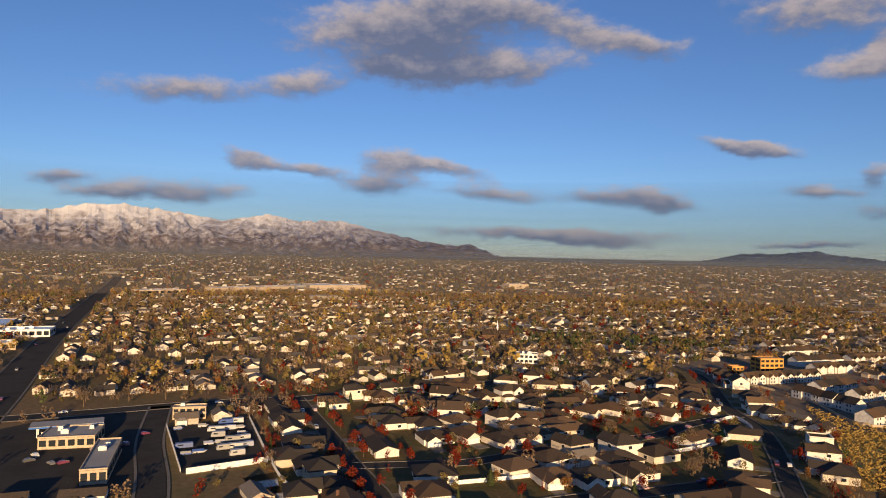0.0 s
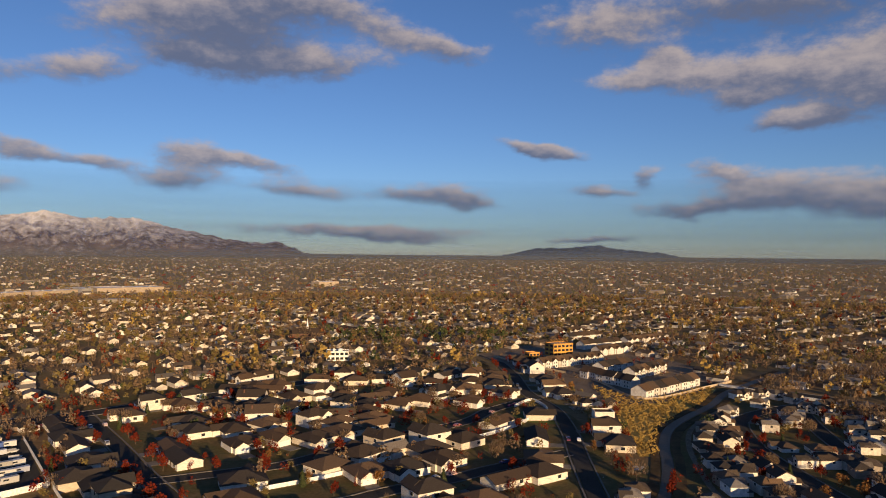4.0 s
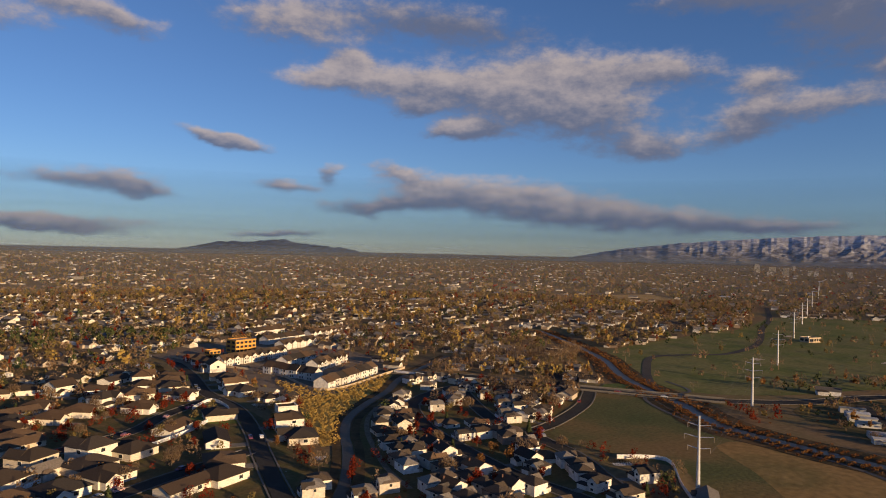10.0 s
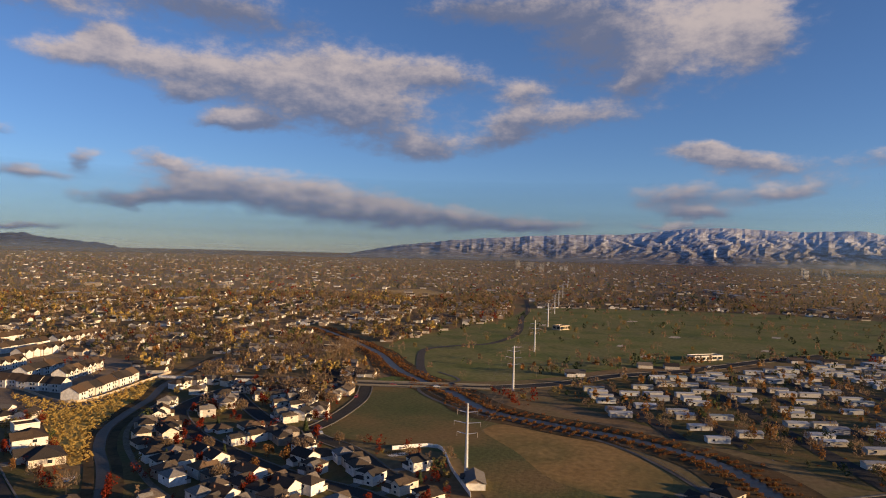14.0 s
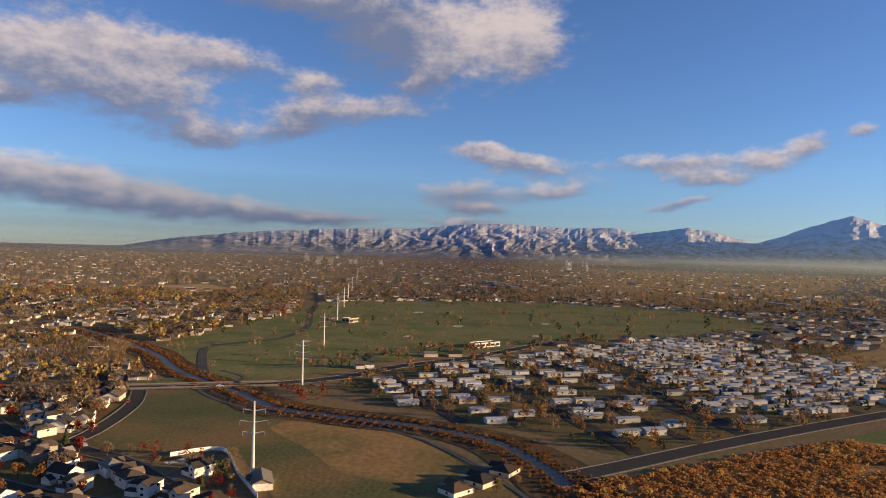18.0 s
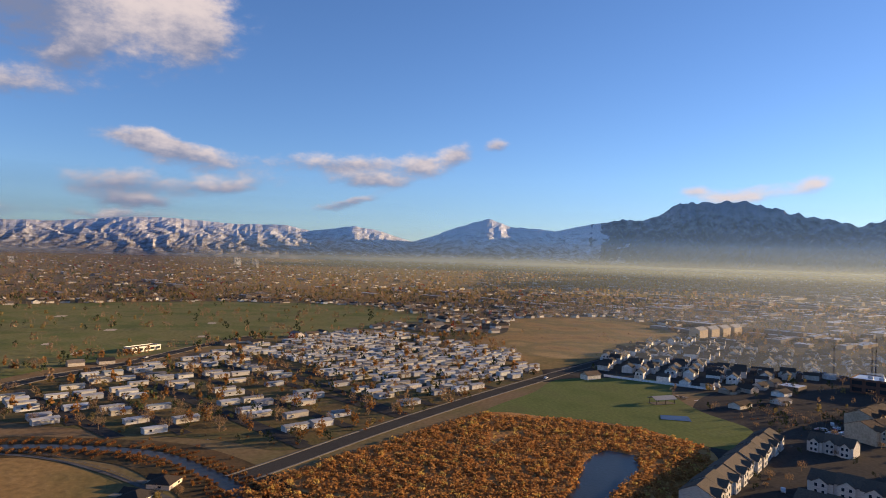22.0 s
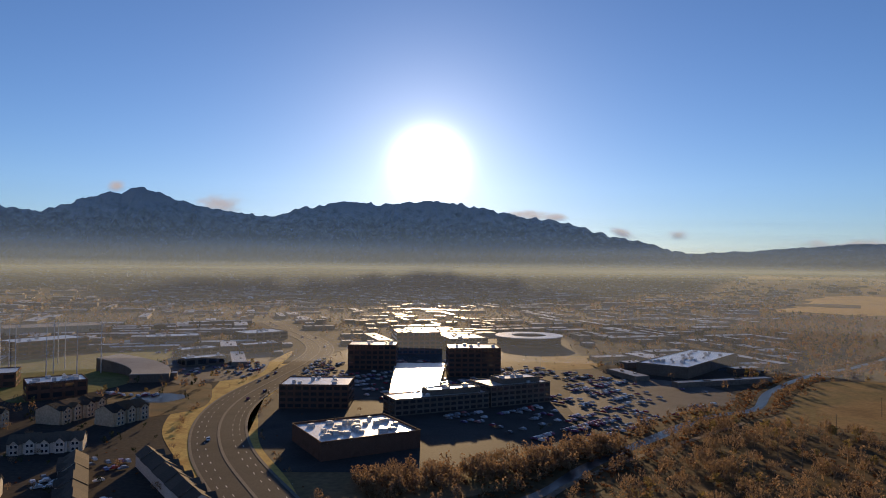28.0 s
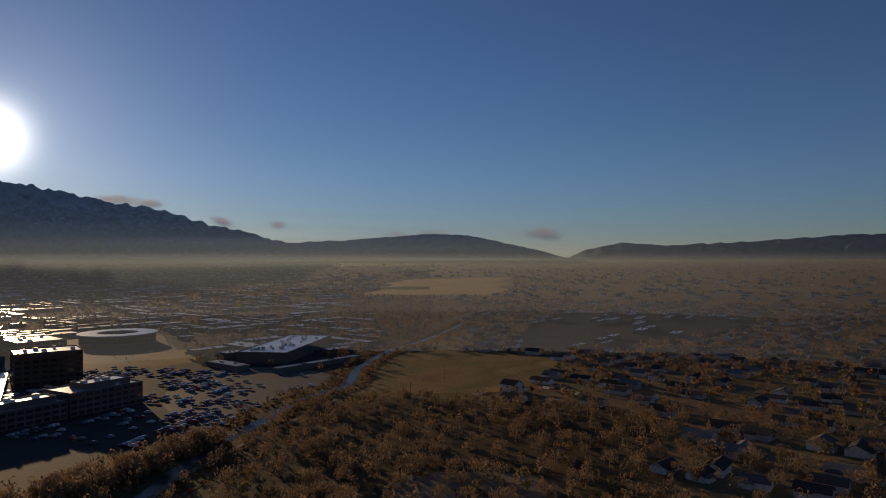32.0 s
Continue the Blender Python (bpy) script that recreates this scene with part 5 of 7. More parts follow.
def excluded(x, y, pad=0.0):
    for p, (a, b, c, d) in zip(EXCLUDED, BOUNDS):
        if a < x < b and c < y < d and inside(x, y, p):
            return True
    for (l, w), (a, b, c, d) in zip(LINES, SPANS):
        if a < x < b and c < y < d and near_line(x, y, l, w + pad):
            return True
    return False


MANY_HOUSES, MANY_TREES, BOXES = [], [], []
count = 0
for iu in range(-70, 80):
    for iv in range(-85, 85):
        p = U * (iu * 21.0) + V * (iv * 19.5)
        row = iv % 2
        p = p + V * (2.2 if row else -2.2) + Vector((rng.uniform(-4, 4), rng.uniform(-5, 5)))
        x, y, r = p.x, p.y, p.length
        az = math.degrees(math.atan2(x, y)) % 360
        if r > 1350 or r < 215 or iu % 7 == 0 or 247 < az < 315 or (64 < az < 118 and r < 520):
            continue
        if 124 < az < 207 and not (az < 131 and 480 < r < 800):      # offices and works
            continue
        if excluded(x, y) or not free(x, y, 6.5) or rng.random() < .30 + .25 * noise.noise(Vector((x * .006, y * .006, 5))):
            continue
        tn = math.atan2(-V.x, V.y) + (0 if row else math.pi)
        if r < 500 and count < 12:
            k = rng.choice((2, 2, 0, 1))
            kit.put(("house", k), make_house(k), x, y, tn, (rng.choice((-1, 1)) * .9, .9, .92))
            count += 1
        else:
            tn += rng.choice((0, 0, math.pi / 2)) + rng.uniform(-.12, .12)
            MANY_HOUSES.append((x, y, 0, tn, rng.uniform(.75, 1.05), rng.uniform(.75, 1.05), rng.uniform(.8, 1.25)))
        take(x, y, 5.5)
for i in range(5200):
    r = 1350 + 3150 * rng.random() ** .8
    az = rng.uniform(-40, 240)
    a = radians(az)
    x, y = r * math.sin(a), r * math.cos(a)
    if inside(x, y, GOLD) or inside(x, y, GOLF):
        continue
    if 120 < az < 205 and rng.random() < .5:
        BOXES.append((x, y, r))
        continue
    s = shrink(r)
    MANY_HOUSES.append((x, y, ground_z(r), rng.choice((0, math.pi / 2)) + .41, s * rng.uniform(.8, 1.3), s * rng.uniform(.8, 1.3), s * rng.uniform(.9, 1.4)))

hs = Shape().box(-7, -4.5, 0, 7, 4.5, 2.9, 0).gable(-7, -4.5, 7, 4.5, 2.9, 1.9, "x", .5, .2, 1, 0).box(-6, -6.5, 0, 0, -4.4, 2.5, 0).hip(-6, -6.5, 0, -3.5, 2.5, 1.0, .3, .2, 1)
plain = Shape().box(-7, -4.5, 0, 7, 4.5, 3.0, 0).gable(-7, -4.5, 7, 4.5, 3.0, 2.0, "x", .5, .2, 1, 0)
merged("suburb_houses_far", tris(plain), [h for h in MANY_HOUSES if math.hypot(h[0], h[1]) > 900], ["wall_many", "roof_many"], "thousands of small far houses between trees", "houses")
MANY_HOUSES = [h for h in MANY_HOUSES if math.hypot(h[0], h[1]) <= 900]
merged("suburb_houses", tris(hs), MANY_HOUSES, ["wall_many", "roof_many"], "hundreds of small suburban houses with pale walls and shingle roofs", "houses")

merged("estate_houses", tris(packed), PACKED, ["wall_many", "roof_many", "garage", "glass"], "tightly packed two-storey houses with gabled shingle roofs", "houses")

# ---- trees everywhere ----
DENSE = [("olive", 34), ("dry", 36), ("bare", 28), ("orange", 6), ("green", 7), ("red", 3), ("gold", 1)]
KINDS = [k for k, n in DENSE for _ in range(n)]
FAR = {}


def scatter(n, where, kinds, size=(.6, 1.15), avoid=True):
    for _ in range(n):
        q = where()
        if q is None:
            continue
        x, y = q
        r = math.hypot(x, y)
        if r < 60 or (avoid and excluded(x, y, -3)):
            continue
        if r < 900 and not free(x, y, .8):
            continue
        k = rng.choice(kinds)
        s = rng.uniform(*size) * shrink(r)
        FAR.setdefault((k, 0 if r < 430 else 1 if r < 1400 else 2), []).append((x, y, ground_z(r) - .1, rng.uniform(0, 6.28), s * rng.uniform(.85, 1.25), s * rng.uniform(.85, 1.25), s))


def ring(r0, r1, a0, a1, power=.5):
    def where():
        r = r0 + (r1 - r0) * rng.random() ** power
        a = radians(rng.uniform(a0, a1))
        return r * math.sin(a), r * math.cos(a)
    return where


def within(poly):
    xs, ys = [p[0] for p in poly], [p[1] for p in poly]

    def where():
        q = rng.uniform(min(xs), max(xs)), rng.uniform(min(ys), max(ys))
        return q if inside(*q, poly) else None
    return where


def along(pts, spread, gap=0.0):
    line = smooth(pts, 5.0)

    def where():
        i = rng.randrange(len(line) - 1)
        d = (line[i + 1] - line[i]).normalized()
        o = rng.choice((-1, 1)) * (gap + abs(rng.gauss(0, spread)))
        return line[i].x + d.y * o, line[i].y - d.x * o
    return where



# ---- rows of townhouses ----


def frame_line(p0, p1):
    a, b = Vector((*p0, 0)), Vector((*p1, 0))
    return a, math.atan2(b.y - a.y, b.x - a.x), (b - a).length


def townhouses(p0, p1, units, depth, storeys, mats=("render_white", "roof"), side=1, front_gables=True, rise=3.3, label="row of white townhouses with dark shingle roofs", group="townhouse rows"):
    """Units side by side from p0 to p1; the row lies on the left of that line (side 1) or on its right (-1)."""
    a, tn, L = frame_line(p0, p1)
    t = thing("townhouse_row", label, "townhouses", group)
    t.matrix_basis = Matrix.LocRotScale(a, Euler((0, 0, tn)), (1, side, 1))
    w, h = L / units, 2.6 * storeys
    cache = {}
    for i in range(units):
        step = .35 * (i % 2)
        x0, back = i * w, .9 * (i % 3 == 1)
        key = (i % 2, i % 3 == 1)
        if key not in cache:
            wl = Shape().box(0, back, 0, w - .06, depth, h + step)
            wl.add([(0, back, h + step), (0, depth, h + step), (0, (depth + back) / 2, h + step + rise)], [(0, 2, 1)]).add([(w - .06, back, h + step), (w - .06, depth, h + step), (w - .06, (depth + back) / 2, h + step + rise)], [(0, 1, 2)])
            rf = Shape().gable(0, back, w - .06, depth, h + step, rise, "x", .3, .2)
            if front_gables:
                g = w * .62
                wl.box(w * .19, back - 1.1, 0, w * .19 + g, back, h + step - .2)
                wl.add([(w * .19, back - 1.1, h + step - .2), (w * .19 + g, back - 1.1, h + step - .2), (w * .19 + g / 2, back - 1.1, h + step + 1.7)], [(0, 1, 2)])
                rf.gable(w * .19, back - 1.3, w * .19 + g, back + depth * .4, h + step - .15, 1.9, "y", .3, .18)
            y = back - (1.12 if front_gables else .02)
            wn_ = [moved(window(1.1, 1.3), w * (.36 if k == 0 else .64), y, .9 + 2.6 * s) for s in range(storeys) for k in (0, 1)]
            cache[key] = [("unit_wall", wl.mesh("unit_wall", [mats[0]])), ("unit_roof", rf.mesh("unit_roof", [mats[1]]))] + [("window", q.mesh("window", ["white", "glass"])) for q in (wn_ if a.length < 540 else [])]
        for nm, me in cache[key]:
            ob = new(nm, me)
            ob.parent = t
            ob.location = (x0, 0, 0)
    x = Vector((math.cos(tn), math.sin(tn), 0))
    n = Vector((-x.y, x.x, 0)) * side
    for i in range(int(L / 8) + 1):
        q = a + x * min(i * 8, L) + n * depth / 2
        take(q.x, q.y, depth * .6)
    return t


townhouses((238, 375), (300, 405), 8, 11, 2, front_gables=False)
townhouses((258, 463), (294, 480), 5, 11, 2, front_gables=False)
townhouses((233, 454), (246, 406), 6, 9, 2, side=1, front_gables=False)
townhouses((221, 492), (287, 515), 8, 10, 2)
townhouses((269, 438), (311, 462), 6, 10, 2)
townhouses((304, 583), (352, 598), 6, 11, 2, front_gables=False)
townhouses((362, 602), (418, 621), 7, 11, 2)
townhouses((300, 545), (345, 562), 5, 11, 2)
townhouses((318, 640), (362, 655), 5, 11, 2, front_gables=False)
townhouses((326, 682), (362, 697), 4, 11, 2)
grey = dict(label="townhouse row with cream gables and steep grey roofs", group="eastern townhouses", mats=("cream", "grey_roof"), rise=3.2)
townhouses((220, -160), (292, -253), 10, 13, 2, side=1, **grey)
townhouses((233, -213), (201, -233), 4, 12, 2, side=1, **grey)
townhouses((213, -188), (179, -206), 4, 12, 2, side=1, **grey)
townhouses((196, -166), (163, -184), 4, 12, 2, side=1, **grey)
townhouses((160, -208), (205, -274), 7, 10, 2, side=-1, **grey)
townhouses((116, -234), (170, -291), 8, 10, 2, side=1, **grey)
townhouses((245, -290), (216, -303), 5, 11, 2, side=1, **grey)
townhouses((286, -262), (268, -272), 3, 11, 2, side=1, **grey)
brown = dict(label="brown apartment block with hipped gables", group="apartment blocks")
townhouses((285, -304), (290, -346), 4, 18, 3, ("tan", "roof"), side=1, **brown)
townhouses((262, -349), (258, -384), 4, 16, 3, ("tan", "roof"), side=1, **brown)
townhouses((231, -350), (224, -374), 3, 14, 3, ("tan", "roof"), side=1, **brown)
townhouses((310, -330), (330, -375), 4, 16, 3, ("tan", "roof"), side=1, **brown)
for k in range(4):
    townhouses((735 + 12 * k, -520 - 26 * k), (745 + 12 * k, -540 - 26 * k), 2, 14, 4, ("tan", "gravel_roof"), side=1, front_gables=False, **brown)

# narrow houses packed along lanes beyond the park
narrow = Shape().box(-4, -5.5, 0, 4, 5.5, 5.0, 0).gable(-4, -5.5, 4, 5.5, 5.0, 2.6, "y", .3, .2, 1, 0).box(-4.6, -6.6, 0, 0, -5.4, 2.6, 0).box(-2.4, -5.56, 3.0, -.8, -5.5, 4.3, 2).box(.8, -5.56, 3.0, 2.4, -5.5, 4.3, 2)
lane, step_ = Vector((.742, -.670)), Vector((.670, .742))
row_places = []
for i in range(-60, 140):
    for j in range(-80, 60):
        p = Vector((525, -259)) + lane * (i * 12.0 + rng.uniform(-2.5, 2.5)) + step_ * (j * 17.0 + (3.0 if j % 2 else 0) + rng.uniform(-2.2, 2.2))
        if i % 9 == 0 or not inside(p.x, p.y, ROW_TOWN) or rng.random() < .12:
            continue
        row_places.append((p.x, p.y, .15, math.atan2(lane.y, lane.x) + rng.choice((0, math.pi / 2, math.pi, -math.pi / 2)), rng.uniform(.8, 1.1), rng.uniform(.75, 1.05), rng.uniform(.7, 1.1)))
        take(p.x, p.y, 4)
merged("narrow_houses", tris(narrow), row_places, ["pale_many", "dark_roof_many", "glass"], "hundreds of narrow gabled houses packed along lanes", "houses")

# ---- offices, works and shops ----


def block(p0, p1, depth, height, storeys, wall="office", roof="membrane", side=1, label="office block with rows of dark windows", bays=8, units=6, name="office_building", category="office building", parapet=.7, group=""):
    a, tn, L = frame_line(p0, p1)
    t = thing(name, label, category, group)
    t.matrix_basis = Matrix.LocRotScale(a, Euler((0, 0, tn)), (1, side, 1))
    part("wall", Shape().box(0, 0, 0, L, depth, height), wall, t)
    part("roof", Shape().box(.35, .35, height - .1, L - .35, depth - .35, height + .12), roof, t)
    for x0, y0, x1, y1 in ((-.1, -.1, L + .1, .3), (-.1, depth - .3, L + .1, depth + .1), (-.1, .3, .3, depth - .3), (L - .3, .3, L + .1, depth - .3)):
        part("parapet", Shape().box(x0, y0, height + .125, x1, y1, height + parapet), wall, t)
    if storeys:
        fh, bw = height / storeys, L / bays
        front = Shape().box(-bw * .36, -.08, 0, bw * .36, -.03, fh * .55).mesh("window", ["glass"])
        for s in range(storeys):
            for i in range(bays):
                ob = new("window", front)
                ob.parent, ob.location = t, ((i + .5) * bw, 0, s * fh + fh * .28)
        nb = max(2, int(depth / bw / 1.5))
        bd = depth / nb
        edge = Shape().box(-.08, -bd * .36, 0, -.03, bd * .36, fh * .55).mesh("window", ["glass"])
        for s in range(storeys):
            for i in range(nb):
                for xx in (0, L + .11):
                    ob = new("window", edge)
                    ob.parent, ob.location = t, (xx, (i + .5) * bd, s * fh + fh * .28)
    q = random.Random(f"{p0}{p1}")
    um = Shape().box(-1.2, -.9, 0, 1.2, .9, 1.5).box(-.9, -.7, 1.5, .9, .7, 1.75).mesh("roof_unit", ["steel"])
    for i in range(units):
        ob = new("roof_unit", um)
        ob.parent, ob.location = t, (q.uniform(.1, .9) * L, q.uniform(.15, .85) * depth, height + .12)
        k = q.uniform(.7, 1.6)
        ob.scale = (k, k, q.uniform(.7, 1.3))
    x = Vector((math.cos(tn), math.sin(tn), 0))
    n = Vector((-x.y, x.x, 0)) * side
    for i in range(int(L / 12) + 1):
        for j in range(int(depth / 12) + 1):
            p = a + x * min(i * 12, L) + n * min(j * 12, depth)
            take(p.x, p.y, 9)
    return t


block((58, -335), (99, -304), 43, 8, 0, "brick", side=-1, label="large flat-roofed cinema with white roof and many roof units", units=34, name="cinema", category="cinema", parapet=1.1)
block((160, -412), (117, -418), 32, 14.5, 4, "brick", side=1, label="four-storey brown office block with white flat roof", bays=9, units=8)
block((84, -402), (30, -437), 20, 9.5, 3, "office", side=1, label="long three-storey pale office wing with a flat roof", bays=14, units=3)
block((66, -420), (36, -439), 12, 12.5, 0, "office", side=1, label="set-back upper floor of the long office wing", units=3, name="upper_floor")
block((29, -438), (-9, -464), 28, 13, 4, "office", side=1, label="wide four-storey office wing with a stepped roof", bays=10, units=6)
block((22, -449), (-2, -465), 16, 16, 0, "office", side=1, label="set-back top floor of the wide office wing", units=4, name="upper_floor")
block((160, -575), (119, -581), 30, 21, 5, "brick", side=1, label="five-storey office tower with a glazed middle", bays=8, units=6)
block((70, -552), (28, -560), 32, 23, 6, "brick", side=1, label="six-storey dark office tower", bays=8, units=6)
block((138, -682), (95, -696), 44, 22, 5, "brick", side=1, label="large five-storey dark office block", bays=8, units=8)
block((86, -700), (48, -716), 50, 15, 4, "office", side=1, label="office block with a pale courtyard roof", bays=6, units=6)
block((416, -421), (371, -450), 30, 10, 2, "brick", side=1, label="two-storey brick office with white flat roof", bays=6)
block((326, -404), (300, -428), 27, 11, 2, "brick", side=1, label="two-storey brick office with white flat roof", bays=5, units=12)
block((486, -592), (456, -655), 40, 13, 3, "brick", side=1, label="big driving range hall with white roof", bays=6, units=4)
block((420, -700), (372, -730), 30, 9, 2, "office", side=1, label="low commercial building with white roof", bays=5)
block((330, -760), (296, -800), 40, 9, 2, "office", side=1, label="low commercial building with white roof", bays=5)
block((330, -610), (306, -640), 20, 8, 2, "office", side=1, label="low commercial building with white roof", bays=4)
block((290, -660), (262, -690), 18, 8, 2, "brick", side=1, label="low commercial building with dark walls", bays=4)
block((300, -560), (275, -590), 18, 7, 1, "office", side=1, label="low commercial building with white roof", bays=4)
block((640, -760), (560, -840), 60, 8, 0, "tan", "gravel_roof", side=1, label="long pale warehouse with flat roof", units=6, name="warehouse", category="warehouse")
block((-123, -578), (-192, -686), 44, 9, 0, "office", side=1, label="wide store with pale flat roof and roof units", units=30, name="store", category="store")
# curved office with a rising white roof
arc = thing("office_building", "curved low office with a rising white roof", "office building")
av, af, rv, rf_ = [], [], [], []
for i in range(13):
    u = i / 12
    ang = radians(200 + 62 * u)
    cx, cy = 372, -455
    h = 6 + 4.5 * u * u
    for rr in (74, 102):
        x, y = cx + rr * math.cos(ang), cy + rr * math.sin(ang)
        av += [(x, y, 0), (x, y, h)]
        for dz in (.05, .6):
            rv.append((x, y, h + dz))
for i in range(12):
    a, b = i * 4, i * 4 + 4
    af += [(a, b, b + 1, a + 1), (a + 2, a + 3, b + 3, b + 2)]
    rf_ += [(a + 1, a + 3, b + 3, b + 1), (a, a + 1, b + 1, b), (a + 2, b + 2, b + 3, a + 3), (a, b, b + 2, a + 2)]
af += [(0, 1, 3, 2), (48, 50, 51, 49)]
rf_ += [(0, 2, 3, 1), (48, 49, 51, 50)]
part("wall", Shape().add(av, af), "office", arc)
part("roof", Shape().add(rv, rf_), "gravel_roof", arc, "rising white roof")
# ring-shaped building
ringb = thing("ring_building", "round ring-shaped building with a white roof and open court", "office building")
for nm, r0, r1, z0, z1, mt in (("wall", 21, 37, 0, 10, "office"), ("roof", 20, 39, 10, 11, "membrane"), ("window_band", 36.9, 37.15, 3, 5, "glass"), ("window_band", 36.9, 37.15, 6.5, 8.5, "glass")):
    n = 64
    v = [(6 + r * math.cos(i * math.tau / n), -802 + r * math.sin(i * math.tau / n), z) for i in range(n) for r, z in ((r0, z0), (r1, z0), (r1, z1), (r0, z1))]
    f = [(i * 4 + k, i * 4 + (k + 1) % 4, ((i + 1) % n) * 4 + (k + 1) % 4, ((i + 1) % n) * 4 + k) for i in range(n) for k in range(4)]
    part(nm, Shape().add(v, [tuple(reversed(q)) for q in f]), mt, ringb)
# parking deck
deck = thing("parking_deck", "pale concrete parking deck with light poles", "parking deck")
dq = [(96, -440), (66, -454), (80, -606), (124, -600)]
for nm, z0, z1, mt in (("level", 1.2, 1.6, "concrete"), ("top_level", 3.0, 3.5, "membrane")):
    v = [(x, y, z) for z in (z0, z1) for x, y in dq]
    part(nm, Shape().add(v, [(0, 1, 2, 3), (7, 6, 5, 4), (0, 4, 5, 1), (1, 5, 6, 2), (2, 6, 7, 3), (3, 7, 4, 0)]), mt, deck)
for i in range(4):
    (x0, y0), (x1, y1) = dq[i], dq[(i + 1) % 4]
    for k in range(5):
        u = (k + .5) / 5
        x, y = x0 + (x1 - x0) * u * .98 + (90 - x0) * .02, y0 + (y1 - y0) * u + (-515 - y0) * .02
        part("column", Shape().box(x - .4, y - .4, 0, x + .4, y + .4, 3.0), "concrete", deck)

# far commercial strip and halls north of the suburbs
for p0, p1, d, h, mt in (((-564, 1272), (-498, 1333), 40, 8, "tan"), ((-449, 1352), (-385, 1418), 40, 11, "tan"), ((-380, 1425), (-321, 1483), 40, 11, "tan"), ((-298, 1538), (-176, 1588), 60, 11, "tan"), ((-330, 1560), (-250, 1640), 60, 9, "gravel_roof"),
                         ((174, 1785), (228, 1808), 40, 12, "tan"), ((-420, 650), (-380, 665), 30, 7, "white"), ((-390, 560), (-360, 580), 22, 6, "tan"), ((-440, 690), (-470, 760), 30, 7, "tan")):
    block(p0, p1, d, h, 0 if h > 8 else 1, mt, "membrane", side=1, label="long low commercial hall with pale walls", units=5, name="commercial_hall", category="hall", bays=7, group="commercial halls")
block((62, 569), (80, 566), 12, 7.5, 2, "white", "gravel_roof", label="white two-storey clubhouse with flat roof", bays=5, units=2, name="clubhouse", category="clubhouse")
block((-139, 357), (-123, 361), 7, 6, 2, "tan", "gravel_roof", label="two-storey cream storage office", bays=5, units=1, name="storage_office", category="office")
block((178, 329), (188, 326), 9, 5.5, 0, "wall", "roof", label="tall plain cream house end wall", units=0, name="house_annex", category="building")
orange = block((257, 550), (277, 553), 14, 10.5, 3, "sheath", "gravel_roof", label="apartment building under construction in orange sheathing", bays=5, units=0, name="unfinished_building", category="building")
for i in range(6):
    part("roof_truss", Shape().gable(1 + i * 3, 0, 1.4 + i * 3, 14, 11.25, 3.2, "x", 0, .25), "sheath", orange)
block((228, 535), (238, 537), 7, 6, 2, "sheath", "gravel_roof", label="small building under construction in orange sheathing", bays=3, units=0, name="unfinished_building", category="building")
church = thing("church", "low brick church with a thin white steeple", "church")
church.location = (60, 732, 0)
part("hall", Shape().box(-16, -8, 0, 16, 8, 5), "brick", church)
part("roof", Shape().gable(-16, -8, 16, 8, 5, 4.5, "x", .6), "roof", church)
part("steeple", Shape().box(-1, -1, 8, 1, 1, 12).tube((0, 0, 12), (0, 0, 20), 1.1, .05, 6), "white", church, "thin white steeple")

block((795, 290), (812, 284), 12, 5, 1, "tan", "roof", label="low golf clubhouse among parked cars", bays=5, units=1, name="golf_clubhouse", category="clubhouse")
block((640, 108), (664, 88), 10, 4, 1, "wall", "roof", label="low white maintenance building beside the golf course", bays=5, units=0, name="maintenance_building", category="building")
# filling station
canopy = thing("fuel_canopy", "flat white fuel canopy with a blue edge on posts", "canopy")
a, tn, L = frame_line((-188, 314), (-160, 327))
canopy.matrix_basis = Matrix.LocRotScale(a, Euler((0, 0, tn)), (1, 1, 1))
part("roof", Shape().box(0, 0, 4.9, L, 11, 5.7), "gravel_roof", canopy)
part("fascia", Shape().box(-.06, -.06, 4.8, L + .06, -.01, 5.5), "blue", canopy, "blue edge band")
for i in range(4):
    for yy in (2.5, 8.5):
        part("post", Shape().box(3 + i * 8 - .25, yy - .25, 0, 3 + i * 8 + .25, yy + .25, 4.9), "steel", canopy)
for i in range(4):
    pump = thing("fuel_pump", "white fuel pump under the canopy", "fuel pump", "fuel pumps")
    pump.matrix_basis = Matrix.LocRotScale(a, Euler((0, 0, tn)), (1, 1, 1)) @ Matrix.Translation((5 + i * 7, 5.4, 0))
    part("island", Shape().box(-1.6, -.7, .05, 1.6, .7, .25), "concrete", pump)
    part("cabinet", Shape().box(-.5, -.35, .25, .5, .35, 1.9), "white", pump)
block((-175, 299), (-153, 305), 20, 5, 1, "tan", "gravel_roof", label="low cream convenience store with a dark roof", bays=6, units=3, name="store", category="store")
block((-134, 256), (-125, 259), 44, 5.5, 1, "tan", "gravel_roof", label="long low car wash building", bays=3, units=2, name="car_wash", category="car wash")


